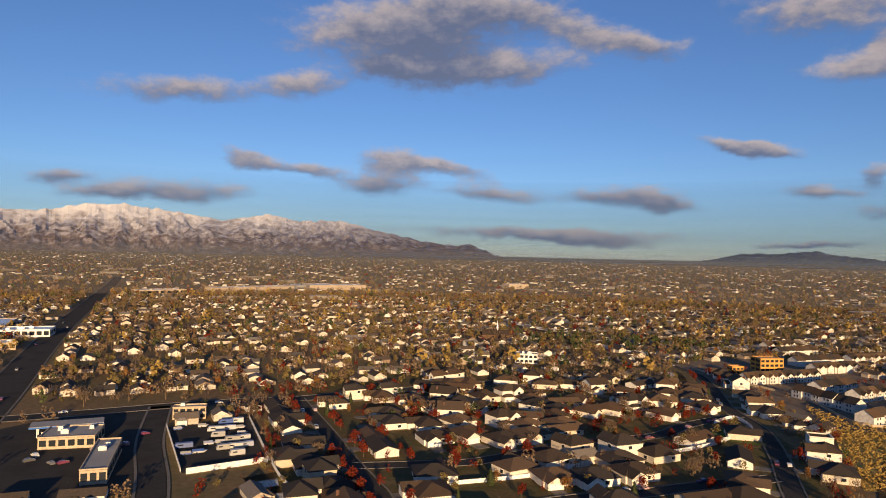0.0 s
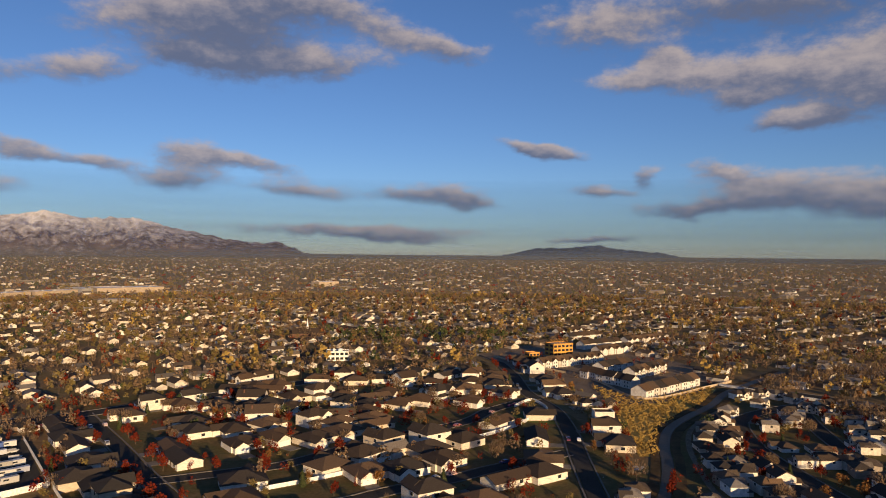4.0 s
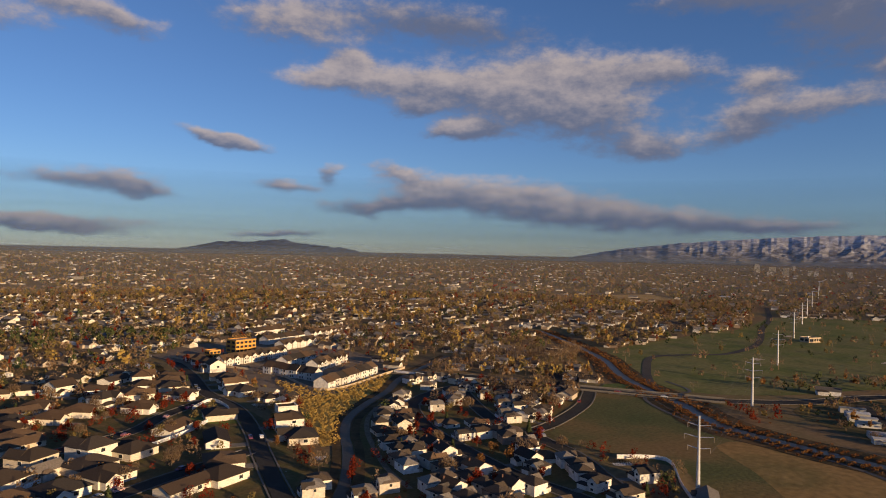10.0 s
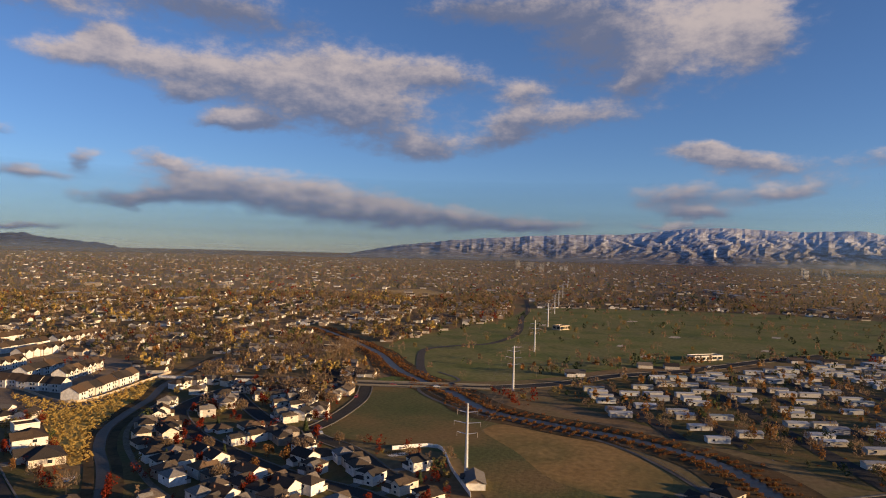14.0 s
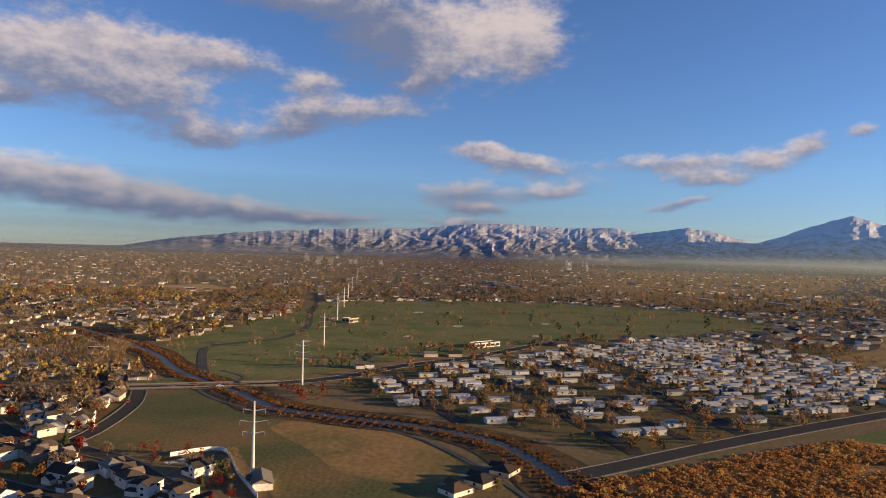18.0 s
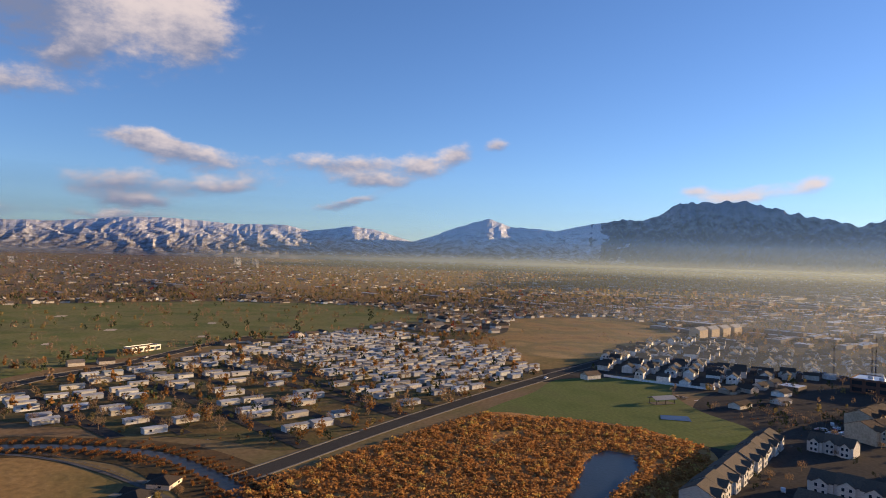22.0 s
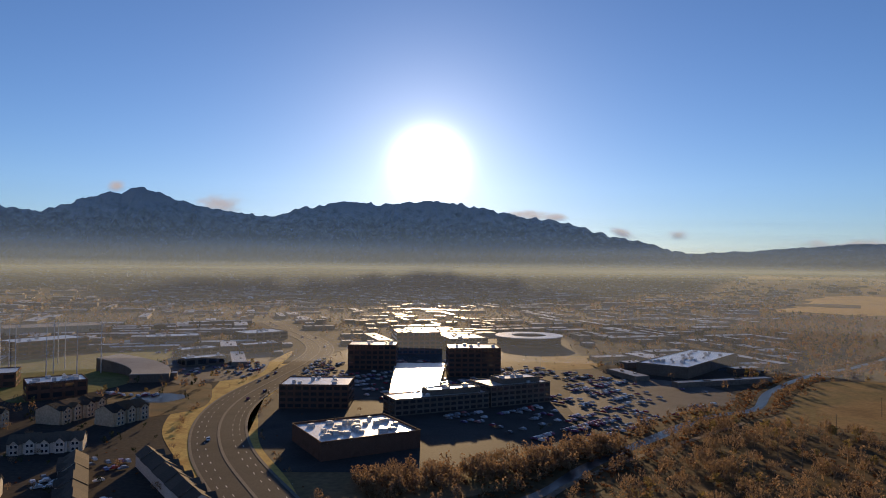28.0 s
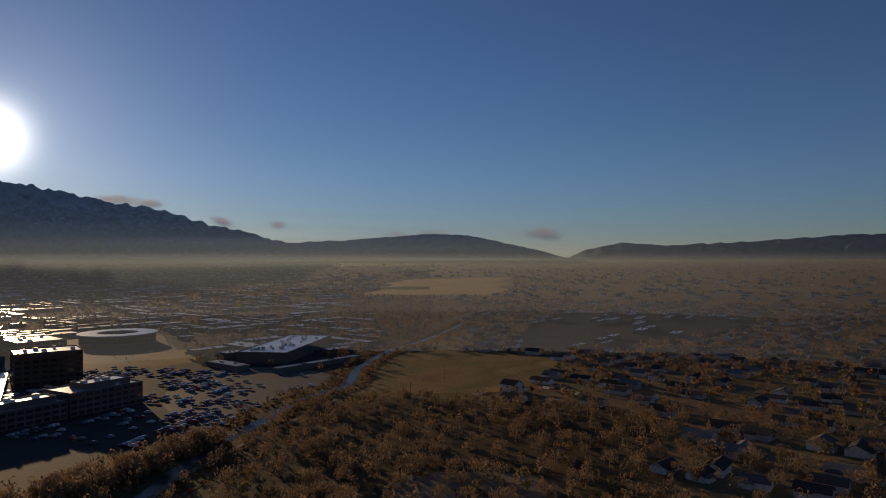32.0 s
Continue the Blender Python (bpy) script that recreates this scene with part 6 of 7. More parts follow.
def make_rv(kind):
    def make():
        t = thing("motorhome" if kind else "boat", ["covered boat on a trailer", "white motorhome parked in the yard"][kind], "vehicle", "stored vehicles")
        if kind:
            part("body", Shape().box(-4, -1.25, .6, 4, 1.25, 3.2).box(-4.6, -1.2, .6, -4, 1.2, 2.1), "tarp", t)
            part("window", Shape().box(-3, -1.29, 1.8, -.5, -1.26, 2.5), "glass", t)
        else:
            part("hull", Shape().box(-3, -1.1, .5, 2.2, 1.1, 1.3).add([(2.2, -1.1, .5), (2.2, 1.1, .5), (2.2, 1.1, 1.3), (2.2, -1.1, 1.3), (4, 0, 1.4)], [(0, 1, 4), (1, 2, 4), (2, 3, 4), (3, 0, 4)]), "tarp", t)
            part("cover", Shape().gable(-3, -1.1, 2.2, 1.1, 1.32, .8, "x", .05, .08, 0, 0), "tarp", t)
        for x in (-1.0,) if kind == 0 else (-2.4, 2.2):
            for y in (-1.1, 1.1):
                part("wheel", Shape().tube((x, y - .14, .45), (x, y + .14, .45), .45, .45, 10), "tyre", t)
        return t
    return make


for i in range(6):
    for j in range(6):
        u, w = (i + .8) / 7, (j + .8) / 7
        x = (1 - u) * ((1 - w) * -136 + w * -101) + u * ((1 - w) * -102 + w * -73)
        y = (1 - u) * ((1 - w) * 342 + w * 365) + u * ((1 - w) * 273 + w * 291)
        k = rng.choice((0, 1, 1))
        if rng.random() < .40:
            continue
        kit.put(("rv", k), make_rv(k), x, y, .35 + rng.uniform(-.2, .2), (rng.uniform(.65, .95), .9, rng.uniform(.75, .95)), .15)

# ---- mobile homes ----
d_, n_ = Vector((.875, .484)), Vector((.484, -.875))
homes_made, more_homes = 0, []
for c in (106, 142, 178, 214, 250, 286, 322, 358, 394, 430, 466, 502):
    lane = []
    for k in range(0, 62):
        along_ = 258 + k * 12.2
        p = d_ * along_ + n_ * c
        if inside(p.x, p.y, HOMES):
            lane.append((p.x, p.y))
        for sd in (-1, 1):
            q = p + n_ * sd * 10.4
            if not inside(q.x, q.y, HOMES) or near_line(q.x, q.y, PARK_ROAD, 16) or near_line(q.x, q.y, RIVER, 28) or near_line(q.x, q.y, BRIDGE_ROAD, 16) or rng.random() < (.06 if q.length < 560 else .16) or near_line(q.x, q.y, [(365, 72), (430, 118)], 8) or near_line(q.x, q.y, [(331, -16), (506, 79)], 8) or near_line(q.x, q.y, [(378, -79), (584, 4)], 8):
                continue
            kd = rng.choice((0, 0, 1))
            take(q.x, q.y, 4)
            if homes_made >= 165 or q.length > 640:
                more_homes.append((q.x, q.y, .06, math.atan2(n_.y, n_.x), rng.uniform(.7, .92), rng.choice((-1, 1)) * rng.uniform(.8, 1), rng.uniform(.8, 1)))
                continue
            homes_made += 1
            kit.put(("home", kd), make_home(kd), q.x, q.y, math.atan2(n_.y, n_.x) + rng.uniform(-.03, .03), (rng.uniform(.74, .95), rng.choice((-1, 1)) * rng.uniform(.85, 1.0), rng.uniform(.85, 1)), .06)
    if len(lane) > 3:
        road("lane_homes", [lane[0], lane[len(lane) // 2], lane[-1]], 7, "narrow asphalt lane between mobile homes", walks=False, z=.10 + .002 * c / 36)

hm = Shape().box(-7.4, -2.8, 0, 7.4, 2.8, 2.9, 0).gable(-7.4, -2.8, 7.4, 2.8, 2.9, .6, "x", .3, .15, 1, 0).box(-5, 3.4, 2.4, 5, 5.6, 2.52, 1)
if more_homes:
    merged("mobile_homes_beyond", tris(hm), more_homes, ["home_many", "home_roof_many"], "further rows of pale mobile homes", "mobile homes")

for i, (pa, pb) in enumerate((((355, 66), (445, 126)), ((326, -20), (520, 86)), ((372, -84), (600, 12)))):
    road("lane_homes", [pa, ((pa[0] + pb[0]) / 2, (pa[1] + pb[1]) / 2), pb], 8, "dark asphalt lane through the mobile homes", walks=False, z=.14)

# ---- power line ----


def make_pole():
    t = thing("power_pole", "tall pale steel power pole with three pairs of arms", "power pole", "power line")
    part("shaft", Shape().tube((0, 0, -.2), (0, 0, 30), .85, .35, 12), "steel", t)
    part("base", Shape().tube((0, 0, -.2), (0, 0, .4), 1.2, 1.2, 12), "concrete", t)
    for z, w in ((17.5, 4.2), (21.8, 5.4), (26.2, 4.2)):
        for k in (-1, 1):
            arm = part("arm", Shape().tube((0, 0, z), (k * w, 0, z + .8), .22, .10, 6), "steel", t)
            ins = part("insulator", Shape().tube((k * w, 0, z + .75), (k * w, 0, z - 1.1), .13, .13, 6), "rust", arm)
    return t


LINE_POLES = [(247, 130), (420, 186), (600, 244), (824, 317), (1014, 379), (1152, 423), (1400, 505), (1700, 600), (2050, 720)]
for x, y in LINE_POLES:
    kit.put("pole", make_pole, x, y, math.atan2(.31, .95) + math.pi / 2, (1, 1, 1))
for k in (-1, 1):
    for z, w in ((16.4, 4.2), (20.7, 5.4), (25.1, 4.2)):
        s = Shape()
        for (ax, ay), (bx, by) in zip(LINE_POLES[:6], LINE_POLES[1:6]):
            dx, dy = bx - ax, by - ay
            l = math.hypot(dx, dy)
            ox, oy = dy / l * w * k, -dx / l * w * k
            pts = [(ax + ox + dx * u, ay + oy + dy * u, z - 16 * u * (1 - u) * l / 220) for u in (i / 10 for i in range(11))]
            for p, q in zip(pts, pts[1:]):
                s.tube(p, q, .03, .03, 3)
        ob = new("power_cable", s.mesh("power_cable", ["rust"]))
        tagged(ob, "thin sagging power cable between poles", "cable", "power cables")
for x, y in ((442, -500), (425, -491), (399, -477), (388, -470), (368, -477), (352, -490), (386, -509), (395, -535), (448, -526), (470, -530), (420, -560), (352, -520)):
    def make_net_pole():
        t = thing("net_pole", "tall thin driving range net pole", "pole", "net poles")
        part("shaft", Shape().tube((0, 0, -.2), (0, 0, 42), .45, .25, 8), "steel", t)
        part("cap", Shape().tube((0, 0, 42), (0, 0, 42.4), .3, .3, 8), "steel", t)
        return t
    kit.put("net_pole", make_net_pole, x, y)



def make_wood_pole():
    t = thing("utility_pole", "plain weathered wooden utility pole with a crossarm", "utility pole", "wooden poles")
    part("shaft", Shape().tube((0, 0, -.2), (0, 0, 12), .19, .13, 8), "wood", t)
    part("crossarm", Shape().box(-1.2, -.07, 11, 1.2, .07, 11.16), "wood", t)
    return t


for x, y in ((-63, -263), (-110, -336), (-117, -326), (-86, -300), (-160, -395), (-210, -452)):
    kit.put("wood_pole", make_wood_pole, x, y, .6)


def make_street_lamp():
    t = thing("street_lamp", "slim grey street lamp with one arm", "street lamp", "street lamps")
    part("pole", Shape().tube((0, 0, -.1), (0, 0, 9), .12, .08, 8), "steel", t)
    arm = part("arm", Shape().tube((0, 0, 8.8), (2.2, 0, 9.3), .06, .05, 6), "steel", t)
    part("lamp_head", Shape().box(1.8, -.14, 9.2, 2.6, .14, 9.36), "rust", arm)
    return t


for pts, gap, off in ((COLLECTOR[:6], 46, 6.2), (STREET_C2, 44, 5.6), (HIGHWAY[1:8], 62, 17.5), (CROSS_ROAD, 55, 8.5), (PARK_ROAD[1:6], 70, 7.5)):
    line = smooth(pts, 4.0)
    for j in range(4, len(line) - 2, int(gap / 4)):
        d = (line[j + 1] - line[j]).normalized()
        p = line[j] + Vector((d.y, -d.x, 0)) * off
        kit.put("street_lamp", make_street_lamp, p.x, p.y, math.atan2(-d.x, d.y) + math.pi * 0, (-1, 1, 1), .1)
shelter = thing("park_pavilion", "open park pavilion with a pale roof on posts", "pavilion")
shelter.matrix_basis = Matrix.LocRotScale((396, -251, .1), Euler((0, 0, -1.45)), (1, 1, 1))
part("roof", Shape().gable(-8, -4, 8, 4, 3.2, 1.6, "x", .5), "gravel_roof", shelter)
part("slab", Shape().box(-8, -4, 0, 8, 4, .15), "concrete", shelter)
for px in (-7, 0, 7):
    for py in (-3.4, 3.4):
        part("post", Shape().box(px - .15, py - .15, .15, px + .15, py + .15, 3.25), "wood", shelter)

# ---- walls and fences ----


def fence(pts, h, mat, label, post=5.0, thick=.12, name="fence", rails=None):
    line = smooth(pts, post)
    if len(line) < 2:
        return None
    t = thing(name, label, "fence")
    for a, b in zip(line, line[1:]):
        d = (b - a).normalized()
        q = Vector((d.y, -d.x, 0)) * thick / 2
        for z0, z1 in rails or ((0, h),):
            v = [a - q, b - q, b + q, a + q]
            v = [(p.x, p.y, z0) for p in v] + [(p.x, p.y, z1) for p in v]
            part("rail" if rails else "panel", Shape().add(v, [(3, 2, 1, 0), (4, 5, 6, 7), (0, 1, 5, 4), (1, 2, 6, 5), (2, 3, 7, 6), (3, 0, 4, 7)]), mat, t)
    return t


fence([(205, 560), (218, 501), (232, 467), (237, 432), (236, 374), (304, 400), (330, 412)], 1.7, "tan", "pale wall round the townhouses", 6, .3, "boundary_wall")
fence([(312, 402), (335, 353), (376, 284)], 2.0, "white", "long white wall beside the road", 6, .3, "boundary_wall")
fence([(-100, 272), (-72, 290)], 2.4, "white", "tall white wall of the storage yard", 4, .3, "boundary_wall")
fence([(-136, 342), (-103, 274)], 2.0, "white", "white vinyl fence of the storage yard")
fence([(-72, 292), (-101, 364)], 2.0, "white", "white vinyl fence of the storage yard")
fence([(-70, 288), (-58, 262), (-40, 240)], 1.8, "white", "white vinyl fence beside a yard")
fence([(139, 338), (164, 358), (167, 388), (150, 374)], 1.8, "white", "white vinyl fence round a corner lawn")
fence([(97, 882), (147, 761), (167, 654), (198, 630)], 3.0, "white", "pale sound wall along the road", 8, .4, "boundary_wall")
fence([(495, -262), (476, -277), (435, -313)], 1.8, "white", "white vinyl fence beside the park", 4)
fence([(262, 176), (276, 160), (250, 138), (228, 118)], 1.8, "white", "white vinyl fence behind houses at the field")
fence([(p[0] + 5, p[1] + 2) for p in TRAIL[2:8]], 1.1, "concrete", "pale post-and-rail fence along the trail", 3.6, .08, rails=((.4, .5), (.85, .97)))
for i, st in enumerate((STREET_A1, STREET_C3)):
    for k in (1,):
        line = smooth(st, 8)
        off = []
        for a, b in zip(line, line[1:]):
            d = (b - a).normalized()
            p = a + Vector((d.y, -d.x, 0)) * 27 * k
            off.append((p.x, p.y))
        fence(off[4:-2:3], 1.7, "white" if k > 0 else "tan", "white vinyl fence between backyards" if k > 0 else "tan wooden fence between backyards", 9)

# ---- cars ----


def car_shape():
    s = Shape()
    prof = [(-2.2, .35), (2.2, .35), (2.25, .8), (1.2, .95), (.55, 1.42), (-1.15, 1.45), (-1.95, 1.0), (-2.25, .9)]
    n = len(prof)
    v = [(x, -.88, z) for x, z in prof] + [(x, .88, z) for x, z in prof]
    return s.add(v, [tuple(range(n)), tuple(reversed(range(n, 2 * n)))] + [(i + n, (i + 1) % n + n, (i + 1) % n, i) for i in range(n)])


def make_car():
    t = thing("car", "car with dark windows on the asphalt", "car", "cars")
    part("body", car_shape(), "car", t)
    part("windscreen", Shape().add([(1.22, -.75, .99), (1.22, .75, .99), (.6, .7, 1.41), (.6, -.7, 1.41)], [(0, 1, 2, 3)]), "glass", t)
    part("side_windows", Shape().box(-1.2, -.92, 1.0, .6, -.89, 1.34).box(-1.2, .89, 1.0, .6, .92, 1.34), "glass", t)
    for x in (-1.4, 1.4):
        for y in (-.8, .8):
            part("wheel", Shape().tube((x, y - .11, .32), (x, y + .11, .32), .32, .32, 10), "tyre", t)
    return t


for pts, n, off, z in ((HIGHWAY, 14, (-9, -5.2, 5.2, 9), .13), (MAIN_ROAD[:5], 9, (-6, -3, 3, 6), .1), (STREET_A1, 6, (-3.4, 3.4), .11), (STREET_A2, 5, (-3.4, 3.4), .13), (RED_STREET, 5, (-3.4, 3.4), .12), (STREET_C2, 4, (-3.4, 3.4), .13),
                       (COLLECTOR, 5, (-2.5, 2.5), .14), (BRIDGE_ROAD, 5, (-2.5, 2.5), .46), (PARK_ROAD, 5, (-2.5, 2.5), .12), (CROSS_ROAD, 5, (-3, 3), .1)):
    line = smooth(pts, 4.0)
    for i in range(n):
        j = rng.randrange(3, len(line) - 3)
        d = (line[j + 1] - line[j]).normalized()
        o = rng.choice(off)
        p = line[j] + Vector((d.y, -d.x, 0)) * o
        if 200 < p.length < 1200:
            kit.put("car", make_car, p.x, p.y, math.atan2(d.y, d.x) + (math.pi if o < 0 else 0), (1.02, 1.02, rng.uniform(.98, 1.2)), z)
cars = []
row_a, row_b = Vector((-.62, -.78)), Vector((.78, -.62))
for i in range(-10, 60):
    for j in range(-20, 40):
        p = Vector((-20, -380)) + row_a * (i * 2.9) + row_b * ((j // 2) * 17 + (j % 2) * 5.3)
        nearer = p.x > -72
        if (inside(p.x, p.y, CARPARK) or (inside(p.x, p.y, CAMPUS) and p.y > -640)) and free(p.x, p.y, 2.5) and rng.random() < (.42 if nearer and noise.noise(Vector((p.x * .03, p.y * .03, 4))) > -.15 else .05):
            cars.append((p.x, p.y, .2, math.atan2(row_b.y, row_b.x), 1, 1, rng.uniform(.95, 1.2)))
for x0, y0, x1, y1, n in ((200, -200, 236, -240, 30), (180, -250, 205, -290, 30), (150, -215, 170, -240, 24), (-180, 280, -140, 330, 22), (300, -300, 330, -360, 40), (330, -640, 420, -690, 50), (255, -440, 300, -430, 16), (230, -520, 300, -600, 60)):
    for _ in range(n):
        x, y = rng.uniform(min(x0, x1), max(x0, x1)), rng.uniform(min(y0, y1), max(y0, y1))
        if free(x, y, 2):
            cars.append((x, y, .08, rng.choice((.9, .9 + math.pi / 2)), 1, 1, rng.uniform(.95, 1.2)))
merged("parked_cars", tris(car_shape()), cars, ["car_many"], "many cars parked in rows on asphalt lots", "cars")

# ---- low commercial roofs of the south-east and the city beyond ----
halls = []
for _ in range(1300):
    r, az = rng.uniform(560, 2600), rng.uniform(112, 200)
    x, y = r * math.sin(radians(az)), r * math.cos(radians(az))
    if excluded(x, y) or not free(x, y, 13):
        continue
    k = shrink(r)
    halls.append((x, y, ground_z(r), rng.choice((.45, .45 + math.pi / 2)), k * rng.choice((.3, .45, .8, 1.3, 2.0)) * rng.uniform(.8, 1.2), k * rng.uniform(.3, .9), k * rng.uniform(.35, .65)))
    take(x, y, 12)
for _ in range(260):
    r, az = rng.uniform(1200, 4300), rng.uniform(-35, 112)
    x, y = r * math.sin(radians(az)), r * math.cos(radians(az))
    if not excluded(x, y):
        k = shrink(r)
        halls.append((x, y, ground_z(r), .41, k * rng.uniform(.5, 1.6), k * rng.uniform(.4, 1.0), k * rng.uniform(.6, 1.0)))
for x, y, r in BOXES[:900]:
    k = shrink(r)
    halls.append((x, y, ground_z(r), .41, k * rng.uniform(.4, 1.5), k * rng.uniform(.4, 1.0), k * rng.uniform(.6, 1.1)))
for _ in range(60):
    q = within(SCHOOL)()
    if q and free(*q, 10):
        halls.append((*q, 0, .6, rng.uniform(.4, 1.3), rng.uniform(.2, .5), .6))
        take(*q, 10)
hall = Shape().box(-20, -12, 0, 20, 12, 8, 0).box(-19.6, -11.6, 8, 19.6, 11.6, 8.3, 1).box(-20.1, -12.1, 8, 20.1, -11.65, 8.9, 0).box(-8, -3, 8.3, -5, 0, 9.8, 0).box(6, 2, 8.3, 8.5, 5, 9.6, 0)
merged("commercial_roofs", tris(hall), halls, ["hall_wall", "hall_roof"], "spread of low warehouses and shops with pale flat roofs", "halls")
tw = Shape().box(-9, -9, 0, 9, 9, 30, 0)
for s in range(7):
    tw.box(-9.1, -9.1, 2.5 + s * 4, 9.1, 9.1, 4.4 + s * 4, 1)
towers = []
for az0, n, spread in ((68, 16, 2.2), (89, 9, 1.6), (127, 5, 3), (150, 6, 5)):
    for _ in range(n):
        r, az = rng.uniform(3000, 3700), az0 + rng.gauss(0, spread)
        k = shrink(r)
        towers.append((r * math.sin(radians(az)), r * math.cos(radians(az)), ground_z(r), .4, k * rng.uniform(.7, 1.5), k * rng.uniform(.7, 1.5), k * rng.uniform(.6, 1.9)))
merged("city_towers", tris(tw), towers, ["wall_many", "glass"], "distant cluster of city towers", "towers")

# ---- see-through curtains standing in for haze ----


def haze_sheet_material(name, top, bottom, most, near=0.0, far=False, north=False):
    """Haze painted on a see-through sheet: warm and dense low down, bluer and thinner above, fading out towards the
    west.
    """
    m = bpy.data.materials.new(name)
    m.use_nodes = True
    nt = m.node_tree
    nt.nodes.clear()
    o = nt.nodes.new("ShaderNodeOutputMaterial")
    g = nt.nodes.new("ShaderNodeNewGeometry")
    sp = nt.nodes.new("ShaderNodeSeparateXYZ")
    nt.links.new(g.outputs["Position"], sp.inputs[0])

    def span(v, a0, a1, b0, b1):
        n = nt.nodes.new("ShaderNodeMapRange")
        n.interpolation_type = "SMOOTHSTEP"
        nt.links.new(v, n.inputs[0])
        for i, q in enumerate((a0, a1, b0, b1)):
            n.inputs[i + 1].default_value = q
        return n.outputs[0]

    def times(a, b):
        n = nt.nodes.new("ShaderNodeMath")
        n.operation = "MULTIPLY"
        nt.links.new(a, n.inputs[0])
        nt.links.new(b, n.inputs[1])
        return n.outputs[0]

    def ramp(v, stops):
        n = nt.nodes.new("ShaderNodeValToRGB")
        e = n.color_ramp.elements
        while len(e) < len(stops):
            e.new(.5)
        for k, (p, c) in zip(e, stops):
            k.position, k.color = p, (*c, 1)
        nt.links.new(v, n.inputs[0])
        return n.outputs[0]

    st = nt.nodes.new("ShaderNodeVectorMath")
    st.operation = "MULTIPLY"
    st.inputs[1].default_value = (.0012, .0012, .045)
    nt.links.new(g.outputs["Position"], st.inputs[0])
    nz = nt.nodes.new("ShaderNodeTexNoise")
    nz.inputs["Scale"].default_value, nz.inputs["Detail"].default_value = 1.0, 3.0
    nt.links.new(st.outputs[0], nz.inputs["Vector"])
    mr = nt.nodes.new("ShaderNodeMapRange")
    mr.inputs[1].default_value, mr.inputs[2].default_value = bottom, top
    nt.links.new(sp.outputs[2], mr.inputs[0])
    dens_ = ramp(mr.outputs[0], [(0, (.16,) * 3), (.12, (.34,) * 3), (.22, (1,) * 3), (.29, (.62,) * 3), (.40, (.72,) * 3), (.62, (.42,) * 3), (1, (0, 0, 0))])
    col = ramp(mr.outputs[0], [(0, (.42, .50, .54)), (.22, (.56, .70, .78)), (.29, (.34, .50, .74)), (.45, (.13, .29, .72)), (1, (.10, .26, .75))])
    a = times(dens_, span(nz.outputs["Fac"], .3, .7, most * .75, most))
    if near:      # a thin sheet that thickens towards the sun, imitating its veiling glare
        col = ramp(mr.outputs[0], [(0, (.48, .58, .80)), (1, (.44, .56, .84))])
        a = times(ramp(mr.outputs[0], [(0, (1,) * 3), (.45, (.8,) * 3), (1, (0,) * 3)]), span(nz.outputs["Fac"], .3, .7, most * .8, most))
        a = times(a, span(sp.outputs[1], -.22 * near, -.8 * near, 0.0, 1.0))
    elif north:      # a thin warm sheet over the suburbs, painted to soften contrast
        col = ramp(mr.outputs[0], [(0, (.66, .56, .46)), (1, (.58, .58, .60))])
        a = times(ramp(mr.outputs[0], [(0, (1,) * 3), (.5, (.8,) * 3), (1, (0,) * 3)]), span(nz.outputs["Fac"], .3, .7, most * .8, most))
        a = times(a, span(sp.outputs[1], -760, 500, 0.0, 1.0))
    elif far:      # blue distance painted on a sheet in front of the ranges
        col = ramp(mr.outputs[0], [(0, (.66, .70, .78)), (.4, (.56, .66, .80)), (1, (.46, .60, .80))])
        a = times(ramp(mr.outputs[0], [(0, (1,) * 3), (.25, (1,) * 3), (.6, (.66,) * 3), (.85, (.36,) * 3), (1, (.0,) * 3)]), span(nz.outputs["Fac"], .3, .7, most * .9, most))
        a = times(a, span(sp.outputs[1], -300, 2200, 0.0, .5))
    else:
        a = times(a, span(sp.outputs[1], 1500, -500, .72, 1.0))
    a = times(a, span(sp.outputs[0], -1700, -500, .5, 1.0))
    tr, tl, df, ad, mx = (nt.nodes.new(f"ShaderNode{k}") for k in ("BsdfTransparent", "BsdfTranslucent", "BsdfDiffuse", "MixShader", "MixShader"))
    nt.links.new(col, tl.inputs[0])
    nt.links.new(col, df.inputs[0])
    for sign, shader in ((1, df), (-1, tl)):      # fixed normals, so a sheet's light doesn't follow its real facing
        facing = nt.nodes.new("ShaderNodeCombineXYZ")
        for i, q in enumerate(toward(SUN_AZ + 180, 80) if far else toward(SUN_AZ, 76)):
            facing.inputs[i].default_value = sign * q
        nt.links.new(facing.outputs[0], shader.inputs["Normal"])
    ad.inputs[0].default_value = .5
    nt.links.new(tl.outputs[0], ad.inputs[1])
    nt.links.new(df.outputs[0], ad.inputs[2])
    nt.links.new(a, mx.inputs[0])
    nt.links.new(tr.outputs[0], mx.inputs[1])
    nt.links.new(ad.outputs[0], mx.inputs[2])
    nt.links.new(mx.outputs[0], o.inputs[0])
    return m


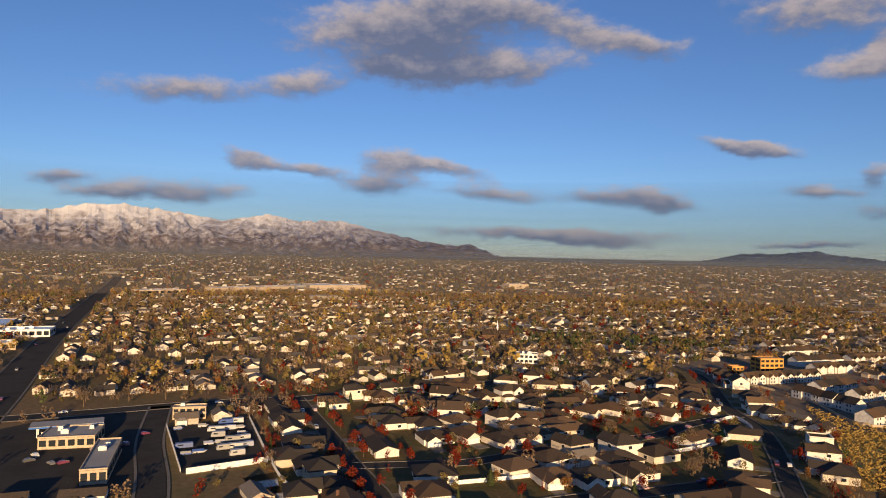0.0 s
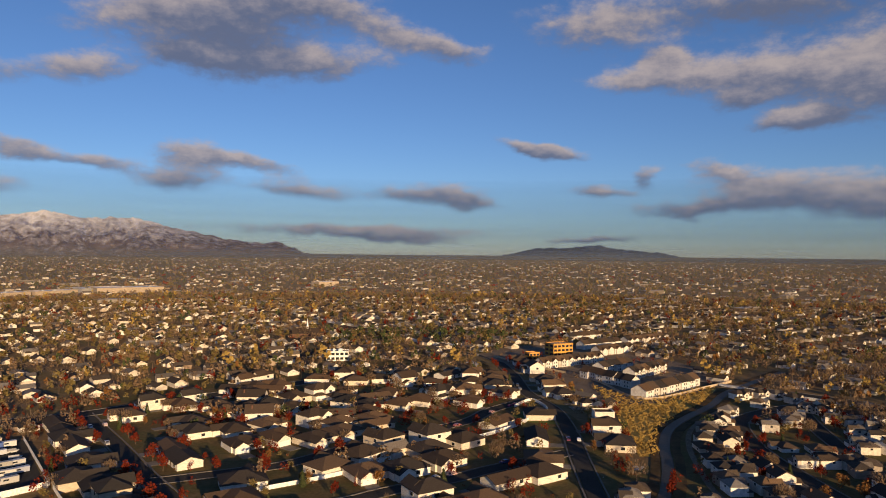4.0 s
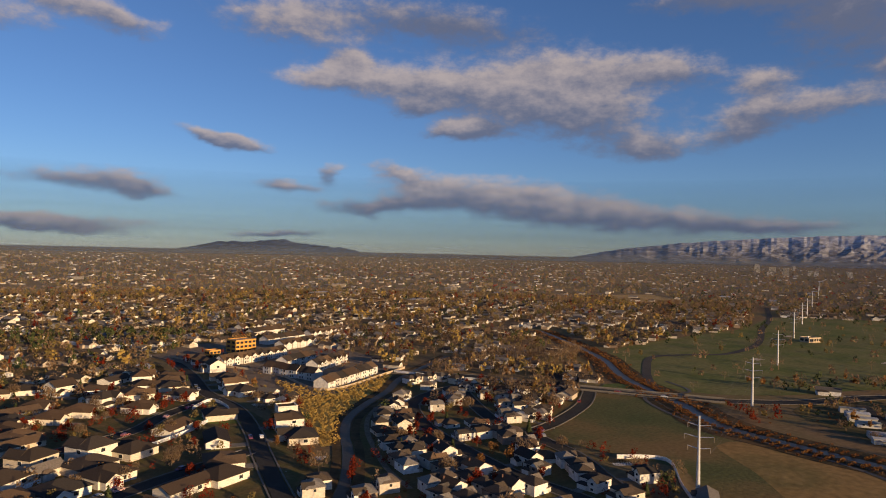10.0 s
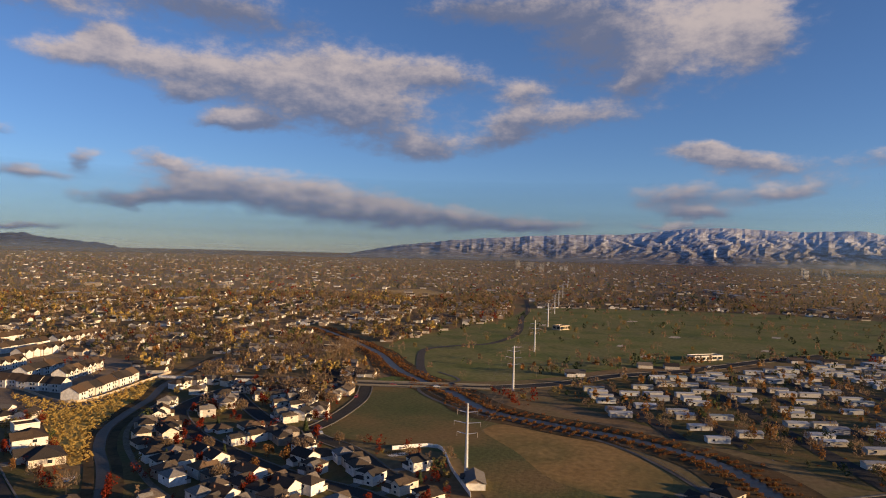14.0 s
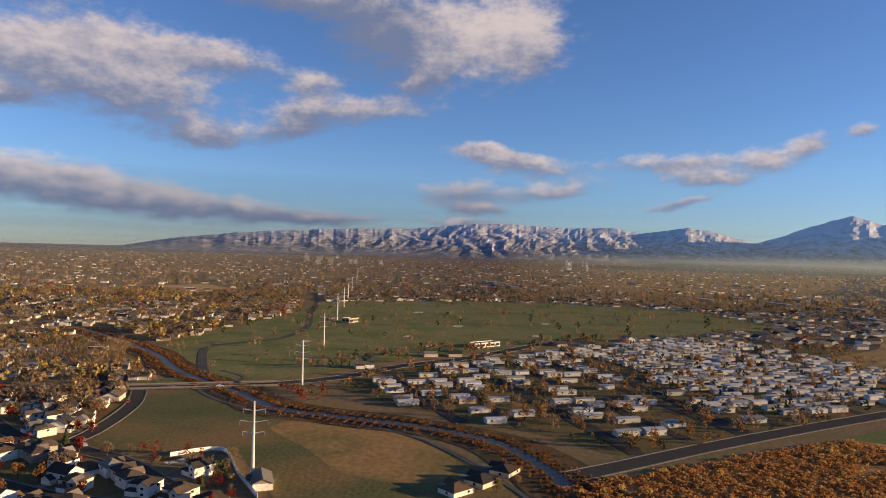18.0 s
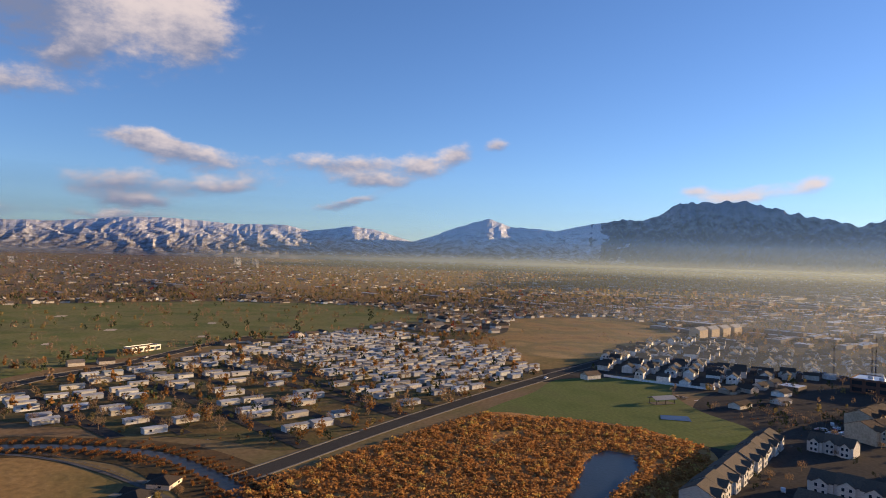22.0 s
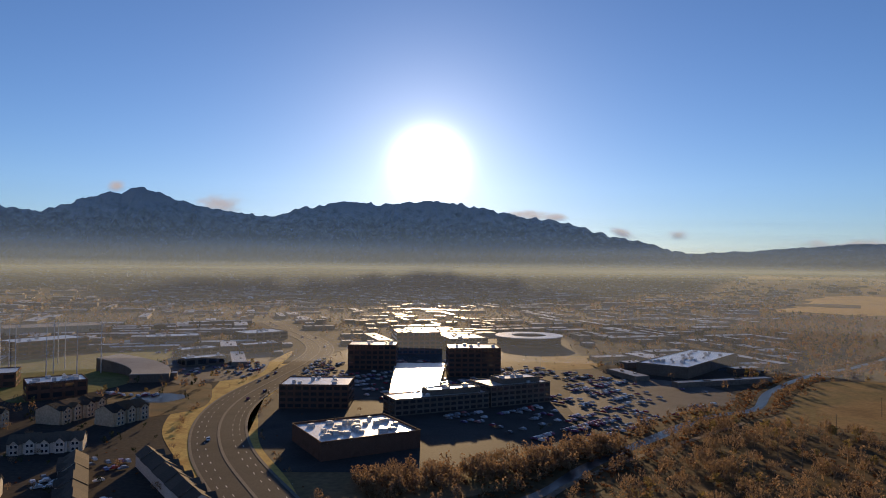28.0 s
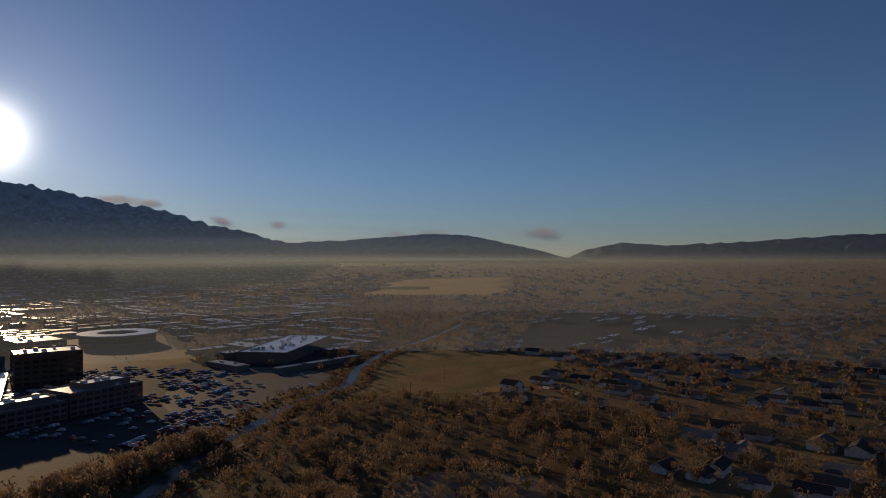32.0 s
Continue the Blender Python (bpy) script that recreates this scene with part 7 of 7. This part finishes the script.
M["haze"] = haze_sheet_material("valley_haze_sheet", 300, 20, .44)
M["far_haze"] = haze_sheet_material("mountain_haze_sheet", 540, 20, .66, far=True)
M["north_veil"] = haze_sheet_material("north_haze_sheet", 110, 0, .21, north=True)
M["veil"] = haze_sheet_material("sunward_haze_sheet", 170, 0, .10, 1080.0)
M["near_veil"] = haze_sheet_material("near_haze_sheet", 120, 0, .15, 640.0)
# rings of tinted sheet added where the air would look hazy
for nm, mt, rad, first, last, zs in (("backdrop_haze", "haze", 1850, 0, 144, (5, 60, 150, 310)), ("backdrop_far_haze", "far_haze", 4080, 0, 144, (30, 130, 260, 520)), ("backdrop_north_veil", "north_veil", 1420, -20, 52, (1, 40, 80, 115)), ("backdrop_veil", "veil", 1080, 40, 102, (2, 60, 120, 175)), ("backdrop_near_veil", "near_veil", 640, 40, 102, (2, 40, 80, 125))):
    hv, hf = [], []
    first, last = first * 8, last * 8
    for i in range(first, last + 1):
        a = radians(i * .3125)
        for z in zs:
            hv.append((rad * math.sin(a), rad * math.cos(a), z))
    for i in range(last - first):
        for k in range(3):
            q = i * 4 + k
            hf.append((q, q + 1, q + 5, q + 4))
    setting(nm, Shape().add(hv, hf), mt, "tinted see-through curtain added to imitate haze", "haze")

# ---- trees and brush ----
scatter(5200, ring(235, 800, -42, 62), KINDS, (.55, 1.1))
scatter(2100, ring(215, 460, -18, 68), ["bare", "bush", "red", "red", "red", "bush", "red", "olive"], (.3, .68))
for _ in range(3600):
    q = ring(420, 1500, -42, 60, .6)()
    if noise.noise(Vector((q[0] * .008, q[1] * .008, 9))) > .08 and not excluded(*q, -3):
        sz = rng.uniform(1.1, 1.8)
        FAR.setdefault((rng.choice(("olive", "olive", "dry", "bare", "gold")), 1), []).append((*q, -.1, rng.uniform(0, 6.28), sz, sz, sz * .9))
scatter(8200, ring(700, 1500, -42, 66, .6), KINDS, (.75, 1.4))
scatter(2200, ring(600, 1500, 60, 130, .6), KINDS)
scatter(3000, ring(1000, 1700, 60, 120, .6), ["dry", "bare", "bare", "olive", "green"])
scatter(30000, ring(1450, 4700, -42, 130, .75), KINDS, (.9, 1.7))
scatter(8500, ring(420, 1900, 112, 205, .6), ["dry", "bare", "olive", "dry", "green"], (.5, 1.0))
scatter(420, within([(300, -216), (215, -140), (130, -170), (120, -235), (180, -330), (300, -420), (400, -280)]), ["green", "bush", "bush", "bare", "green"], (.3, .55))
scatter(90, along(HIGHWAY[:8], 1.5, 20), ["bush", "bare", "dry"], (.3, .5), False)
scatter(500, within(ROW_TOWN), ["bare", "dry", "bush"], (.3, .6), False)
scatter(200, within([(384, -311), (347, -365), (300, -300), (330, -262)]), ["bare", "green", "bush"], (.35, .6), False)
scatter(90, within([(193, 706), (328, 756), (283, 643), (206, 659)]), ["green", "olive", "olive"], (.8, 1.3), False)
scatter(60, along([(380, 382), (431, 392), (445, 362), (502, 379)], 4, 1), ["bare"], (1.2, 1.8), False)
scatter(6000, ring(1600, 4600, 130, 240, .75), ["dry", "bare", "olive"], (.6, 1.2))
scatter(5200, ring(230, 1400, 196, 247, .6), ["dry", "bare", "bare", "orange", "olive", "dry"], (.6, 1.1))
scatter(1250, within(WOOD), ["bare", "dry", "bare", "dry", "bush", "bush", "olive"], (.5, 1.05), False)
scatter(500, ring(200, 420, 196, 240), ["bare", "dry", "bush"], (.5, 1.0))
scatter(2600, ring(620, 2400, 172, 216, .6), ["dry", "bare", "olive", "green"], (.5, 1.0))
scatter(170, within(CAMPUS), ["green", "bare", "bush"], (.3, .5), False)
scatter(520, along([(70, -268), (30, -292), (-8, -322), (-40, -352)], 7, 0), ["dry", "bush", "bush", "bare", "dry"], (.5, 1.0), False)
scatter(3400, along(RIVER[:14], 4.5, 3.6), ["bush", "bush", "bush", "bush", "bush", "reed", "reed"], (.4, .8), False)
scatter(1300, along(RIVER[13:], 6, 6.5), ["bush", "bush", "bush", "bush", "dry"], (.45, .9), False)
scatter(620, within(GOLF), ["dry", "bare", "olive", "green", "bare", "dry"], (.6, 1.2), False)
scatter(90, along([(480, 205), (560, 160), (650, 85), (760, -10)], 8, 4), ["dry", "bare", "orange", "green"], (.7, 1.2), False)
scatter(2300, within(HOMES), ["orange", "dry", "bare", "olive", "dry", "green", "bush", "bush"], (.4, .9), False)
scatter(120, within(HOMES), ["orange", "orange", "dry"], (1.0, 1.4), False)
scatter(60, ring(405, 470, 45, 54), ["bare", "dry", "bare"], (1.0, 1.6))
scatter(120, ring(620, 760, 6, 22), ["green", "green", "olive"], (.8, 1.4))
scatter(160, within(TOWN), ["bare", "red", "bush", "dry"], (.35, .6), False)
scatter(60, within(BROWN), ["bush", "dry"], (.4, .8), False)
scatter(90, ring(400, 560, 38, 56), ["dry", "orange", "bare", "gold"], (.8, 1.3))
for k, rows in list(FAR.items()):
    kind, close = k
    mat = {"bare": "twig", "reed": "leaf_orange"}.get(kind) or LEAVES.get(kind, "leaf_rust")
    merged("trees_" + kind, far_tree(kind, 1, ({0: 30, 1: 12, 2: 6} if kind in ("bush", "reed") else {0: 84, 1: 24, 2: 6})[close]), rows, [mat], f"many scattered {TREE_TEXT.get(kind, 'low autumn bush')}s".replace("treess", "trees"), "trees")
reeds = []
for _ in range(9500):
    q = within(MARSH)()
    if q and not inside(*q, POND) and noise.noise(Vector((q[0] * .04, q[1] * .04, 0))) > -.45:
        s = rng.uniform(.5, 1.2)
        reeds.append((*q, -.05, rng.uniform(0, 6.28), s * 1.3, s * 1.3, s * .8))
merged("marsh_reeds", far_tree("bush", 3, 11), reeds, ["leaf_reed"], "dense rust and orange marsh reeds and willows", "reeds")
weeds = []
for _ in range(4200):
    q = within(WEEDS)()
    if q:
        s = rng.uniform(.4, .9)
        weeds.append((*q, -.05, rng.uniform(0, 6.28), s, s, s))
merged("canal_weeds", far_tree("bush", 4, 9), weeds, ["leaf_gold"], "tall golden weeds on the canal bank", "weeds")
clumps = []
for _ in range(900):
    q = within(MARSH)()
    if q and not inside(*q, POND):
        s = rng.uniform(.5, 1.3)
        clumps.append((*q, -.05, rng.uniform(0, 6.28), s, s, s * rng.uniform(.8, 1.4)))
merged("marsh_willows", far_tree("bush", 5, 18), clumps, ["leaf_gold"], "pale tan willow clumps standing in the marsh", "bushes")
n_near = 0
random.Random(5).shuffle(NEAR_TREES)
for x, y, kind, s in NEAR_TREES:
    if n_near < 235 and math.hypot(x, y) > 60:
        kit.put(("tree", kind, n_near % 3), make_tree(kind, n_near % 3), x, y, rng.uniform(0, 6.28), (s, s, s))
        n_near += 1
